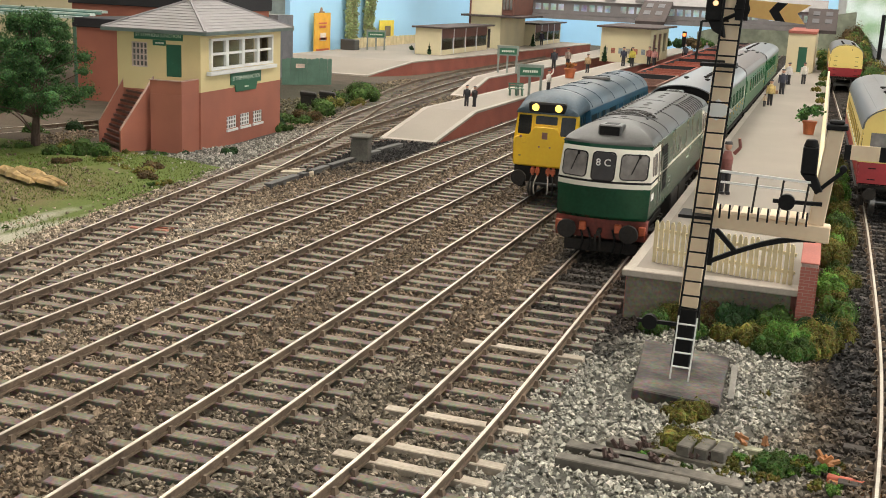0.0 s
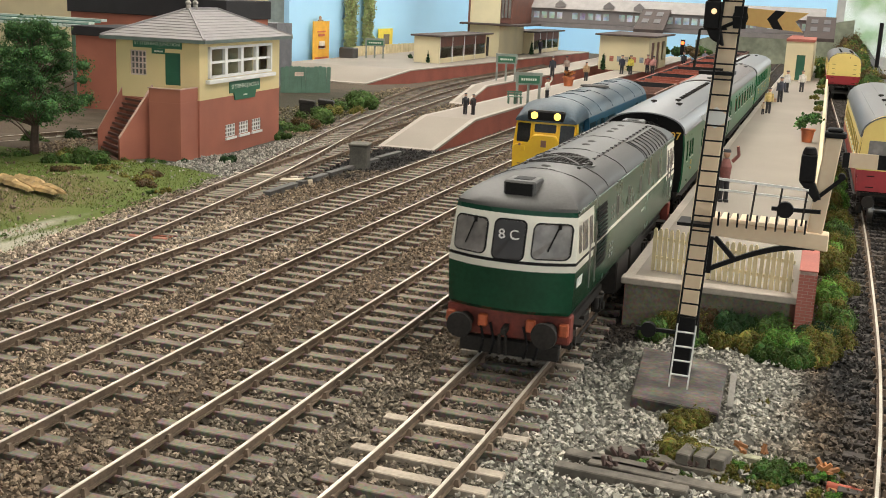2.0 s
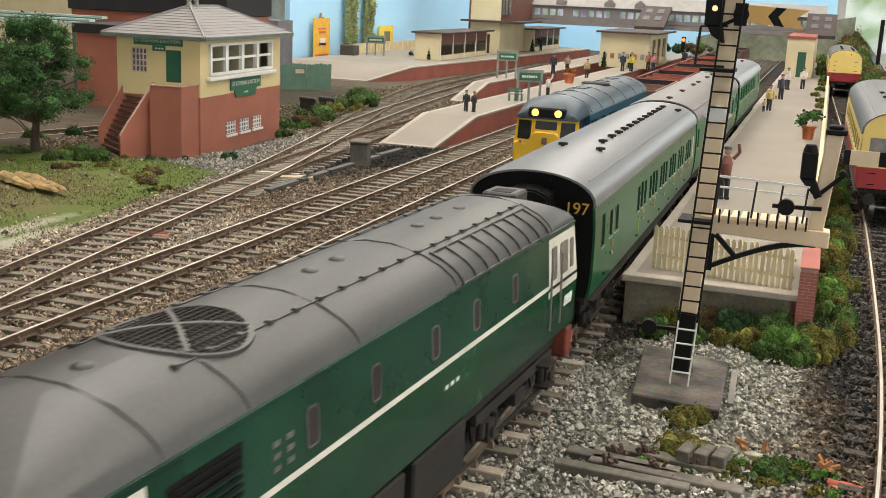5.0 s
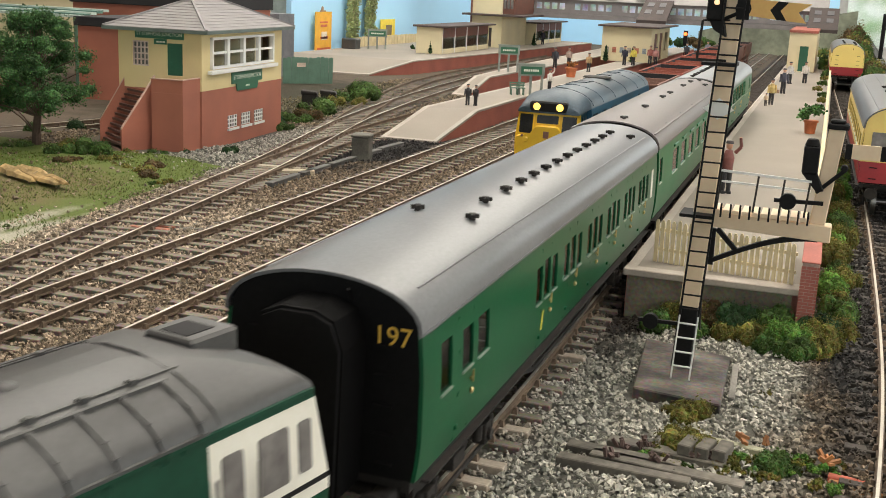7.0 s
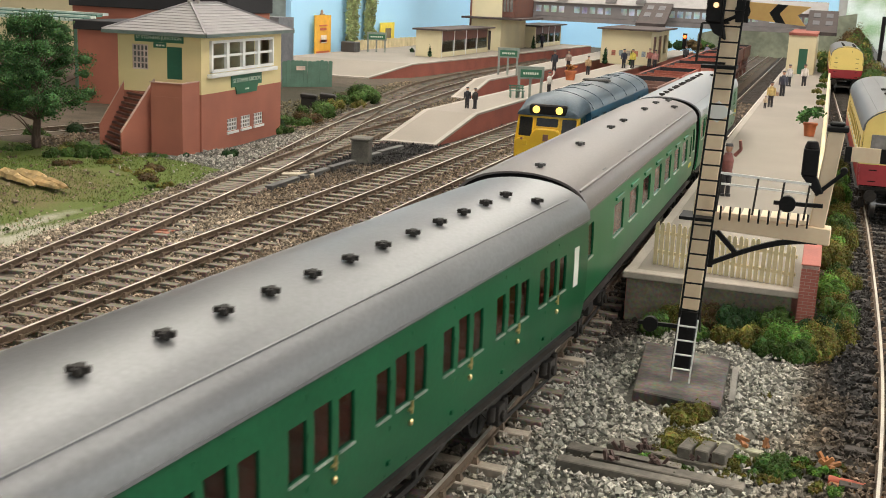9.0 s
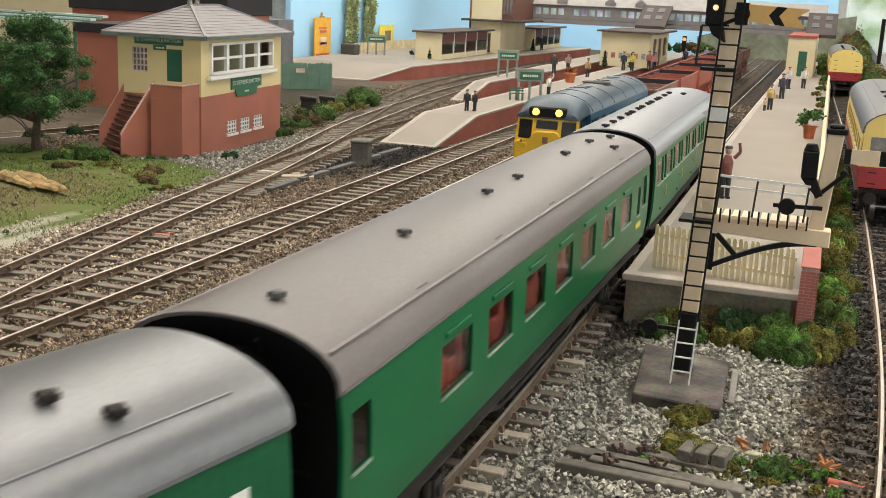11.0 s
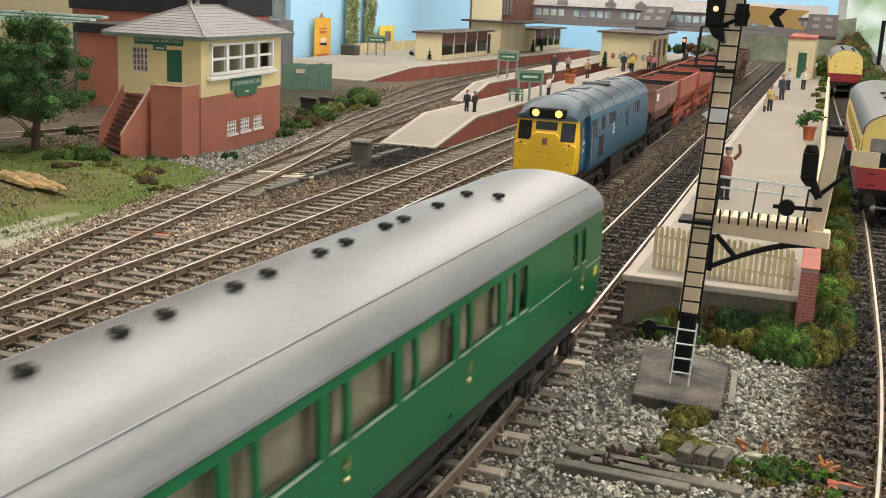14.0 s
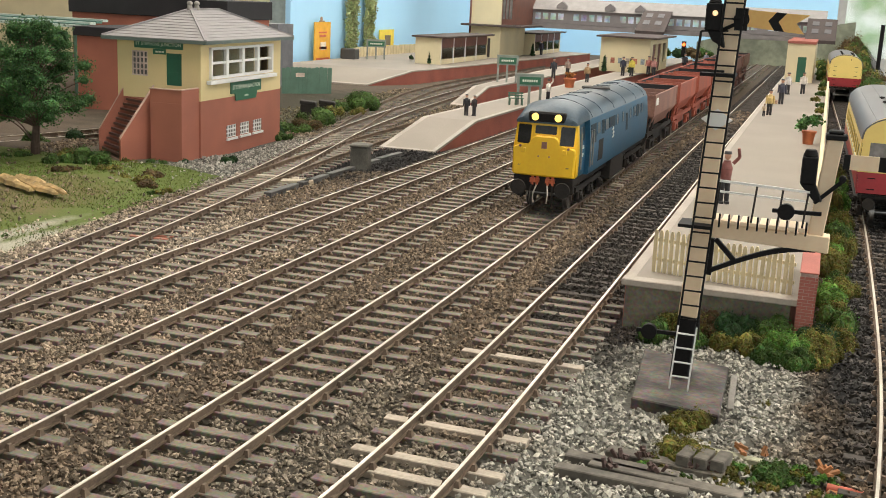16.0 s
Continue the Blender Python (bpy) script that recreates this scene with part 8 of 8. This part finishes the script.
# ---- bank beyond the siding, right-hand edge of the board ----
for i in range(18):
    y = 2250 + i * 115
    bush(88 - i * 1.5 + 6 * math.sin(i * 2.1), y, 40 + 6 * math.sin(i), (G_OLIVE, G_MID, G_BROWN)[i % 3], "overgrown green bank at the edge of the board", z=4, seed=600 + i, tall=1.3 + i * 0.11, leaf=3.4, dens=1.4, n=14)
for i in range(9):
    bush(4 - i * 3, 2450 + i * 130, 22, (G_MID, G_OLIVE)[i % 2], "overgrown green bank behind the platform", z=10, seed=640 + i, tall=2.0, leaf=3.4, dens=1.4, n=12)
bm = bmesh.new()
prism(bm, [(96, 1500), (112, 1500), (150, 5200), (134, 5200)], 60, lambda u, v, d: (u, v, -20 + d))
solo("edge_board", bm, mat("dark_edge_board", (0.06, 0.06, 0.055), 0.8), "dark board along the edge of the layout", "board", kind="structure")
bm = bmesh.new()
rod(bm, (0, 0, 0), (0, 0, 120), 5, 5, 12)
solo("dark_post", bm, M_BLACK, "dark upright post at the board edge", "post", 118, 3000, 30)

# ---- lineside clutter ----
def stump():
    bm = bmesh.new()
    box(bm, -9, 9, -8, 8, 0, 26)
    box(bm, -10, 10, -9, 9, 26, 29)
    solo("concrete_post", bm, mat("dark_concrete", (0.13, 0.12, 0.10), 0.9, 0, 0.3, 800, 60, 0.3), "square grey concrete lineside post", "post", -434, 1018, -9, 8, bevel=1.0)


stump()


def plank(x, y, rz, l, w, h, m, label, z=-8, cat="timber", tilt=0):
    bm = bmesh.new()
    box(bm, -l / 2, l / 2, -w / 2, w / 2, 0, h)
    ob = solo("timber", bm, m, label, cat, x, y, z, rz, group="lineside timbers", bevel=0.4)
    return ob


M_OLDWOOD = mat("silvery_old_timber", (0.15, 0.132, 0.108), 0.9, 0, 0.4, 300, 50, 0.4)
for x, y, rz, l, w in ((-42, 407, -7, 46, 7), (-57, 397, -4, 44, 7), (-40, 391, -6, 58, 7), (-55, 384, -3, 50, 6)):
    plank(x, y, rz, l, w, 5, M_OLDWOOD, "old grey sleeper lying in the stones")
for k in range(3):
    plank(-34 + k * 6.5, 409 + k * 0.2, 78, 12, 5.2, 4.5, M_OLDWOOD, "short old timber block", -3)
plank(-22, 428, -8, 34, 4, 4, mat("mossy_pale_timber", (0.36, 0.35, 0.24), 0.9, 0, 0.3), "pale mossy timber among the weeds")
plank(8, 423, -10, 30, 4.5, 4, M_OLDWOOD, "pale old timber among the weeds")
M_RUSTY = mat("bright_rust", (0.45, 0.19, 0.07), 0.8, 0, 0.4, 300, 90, 0.3)


def rust_heap(x, y, s, seed, m=None, label="heap of rusty chairs and scrap"):
    rnd = random.Random(seed)
    t = thing("scrap_heap", label, "scrap", x, y, -4)
    for k in range(7):
        bm = bmesh.new()
        a = Vector((rnd.uniform(-s, s), rnd.uniform(-s, s) * 0.6, rnd.uniform(0, 2)))
        beam(bm, a, a + Vector((rnd.uniform(-s, s), rnd.uniform(-s, s) * 0.5, rnd.uniform(0.5, 4))), rnd.uniform(0.9, 1.8), rnd.uniform(0.8, 1.6))
        part("scrap_piece", bm, m or M_RUSTY, t)


rust_heap(-10, 428, 5, 1)
rust_heap(16, 420, 4, 2)
for i, (x, y) in enumerate(((-58, 402), (-50, 406), (-31, 404), (-44, 395), (-22, 405), (-62, 391))):
    rust_heap(x, y, 2.6, 10 + i, mat("dark_rust", (0.10, 0.06, 0.05), 0.8), "dark rusty track chairs on the timbers")
bm = bmesh.new()
rod(bm, (-8, 0, 2.2), (5, -2, 2.2), 2.2, 2.2, 12)
solo("red_pipe", bm, mat("faded_red_pipe", (0.50, 0.12, 0.07), 0.7), "short faded red pipe in the stones", "pipe", 26, 413, -8, smooth=True)
plank(30, 408, -12, 24, 5, 3, M_RUSTY, "rust stained timber beside the siding")
# cable trough, crossing boards and logs near the branch line
for k in range(5):
    plank(-441 + k * 0.6, 860 + k * 62, 91 - k, 56, 7, 6, mat("dark_trough", (0.10, 0.095, 0.09), 0.85, 0, 0.3), "dark grey concrete cable trough section")
plank(-449, 905, 30, 30, 12, 6, mat("pale_block", (0.45, 0.38, 0.28), 0.85), "pale stone block beside the branch")
for k in range(2):
    plank(-434, 644 + k * 10, 6, 30, 5, 2.2, mat("faded_red_board", (0.36, 0.14, 0.09), 0.85, 0, 0.3), "faded red crossing board between the rails", -6.6)
plank(-400, 665, 40, 46, 7, 3, M_OLDWOOD, "grey weathered crossing board")
plank(-404, 690, 50, 40, 6, 3, M_OLDWOOD, "grey weathered crossing board", -9)
lg = thing("log_pile", "pale split timber lying on the grass", "log", -606, 733, 1, -26)
rl = random.Random(4)
for dx, dy, l in ((0, 0, 92), (8, 8, 80), (-6, -8, 58), (4, 3, 70)):
    bm = bmesh.new()
    n = 9
    top = [(dx - l / 2 + l * k / n, dy + rl.uniform(-1.5, 1.5), rl.uniform(3.5, 6.5) * (1 - 0.5 * k / n)) for k in range(n + 1)]
    rings = [[bm.verts.new((x + rl.uniform(-1, 1), y + c * h * 0.9, max(0.2, h * q))) for c, q in ((-1, 0), (-0.7, 0.8), (0, 1.25), (0.8, 0.7), (1, 0))] for x, y, h in top]
    for p, q in zip(rings, rings[1:]):
        for i in range(5):
            bm.faces.new((p[i], p[(i + 1) % 5], q[(i + 1) % 5], q[i]))
    bm.faces.new(rings[0])
    bm.faces.new(rings[-1])
    part("split_log", bm, mat("pale_log", (0.42, 0.29, 0.13), 0.8, 0, 0.4, 200, 60, 0.4), lg)
lb = thing("relay_box", "dark grey lineside relay boxes", "relay box", -690, 1452, -8, 20)
for dx, dy in ((-12, 0), (14, 14)):
    bm = bmesh.new()
    box(bm, dx - 11, dx + 11, dy - 9, dy + 9, 0, 16)
    prism(bm, [(dx - 12, 16), (dx + 12, 16), (dx + 10, 20), (dx - 12, 22)], 20, lambda u, v, d: (u, dy - 10 + d, v))
    part("case", bm, M_FRAME, lb, bevel=0.8)
pieces_wall()
# ---- what moves: the train runs down the platform line towards the camera ----
RUN = [(0.0, 693), (0.5, 640), (1.0, 586), (1.5, 531), (2.0, 475), (2.5, 418), (3.0, 360), (3.5, 302), (4.0, 243), (4.5, 185), (5.0, 128), (5.5, 71), (6.0, 14), (6.5, -43),
       (7.0, -101), (7.5, -163), (8.0, -220), (8.5, -275), (9.0, -323), (9.5, -376), (10.0, -434), (10.5, -500), (11.0, -576), (11.5, -662), (12.0, -752), (12.5, -848),
       (13.0, -950), (13.5, -1055), (14.0, -1160), (14.5, -1268), (15.0, -1392), (15.5, -1511), (16.0, -1630)]
CENTRES = ((LOCO, 167.6, 110), (COACH1, 377.7 + 208, 153), (COACH2, 377.7 + 416 + 12 + 217, 162), (COACH3, 377.7 + 434 + 12 + 434 + 12 + 199.5, 144))
QA, DA = sampled(LINE_A)


def on_line(y):
    """The platform line's place at y, carried on straight beyond its end."""
    if y < QA[0, 1]:
        k = DA[:12].mean(0)
        return QA[0, 0] + (y - QA[0, 1]) * k[0] / k[1]
    return float(np.interp(y, QA[:, 1], QA[:, 0]))


def motions():
    ts = np.array([r[0] for r in RUN])
    ys = np.array([r[1] for r in RUN], float)
    fine = np.arange(0, 16.001, 0.25)
    k = np.gradient(ys, ts)

    def run(t):
        i = int(min(max(np.searchsorted(ts, t, "right") - 1, 0), len(ts) - 2))
        h = ts[i + 1] - ts[i]
        u = (t - ts[i]) / h
        return (2 * u ** 3 - 3 * u ** 2 + 1) * ys[i] + (u ** 3 - 2 * u ** 2 + u) * h * k[i] + (-2 * u ** 3 + 3 * u ** 2) * ys[i + 1] + (u ** 3 - u ** 2) * h * k[i + 1]
    for ob, off, pivot in CENTRES:
        rows = []
        for t in fine:
            c = run(t) + off
            a, b = on_line(c - pivot), on_line(c + pivot)
            rows.append((t, pmm((a + b) / 2, c, 0, 0, 0, -math.degrees(math.atan2(b - a, 2 * pivot)))))
        walk(ob, rows)
    quick = np.arange(0, 16.001, 1 / 15)
    for ob, y, r in WHEELSETS:
        walk(ob, [(t, pose(0, y * MM, r * MM, math.degrees((693 - run(t)) / r), 0, 0)) for t in quick])


motions()
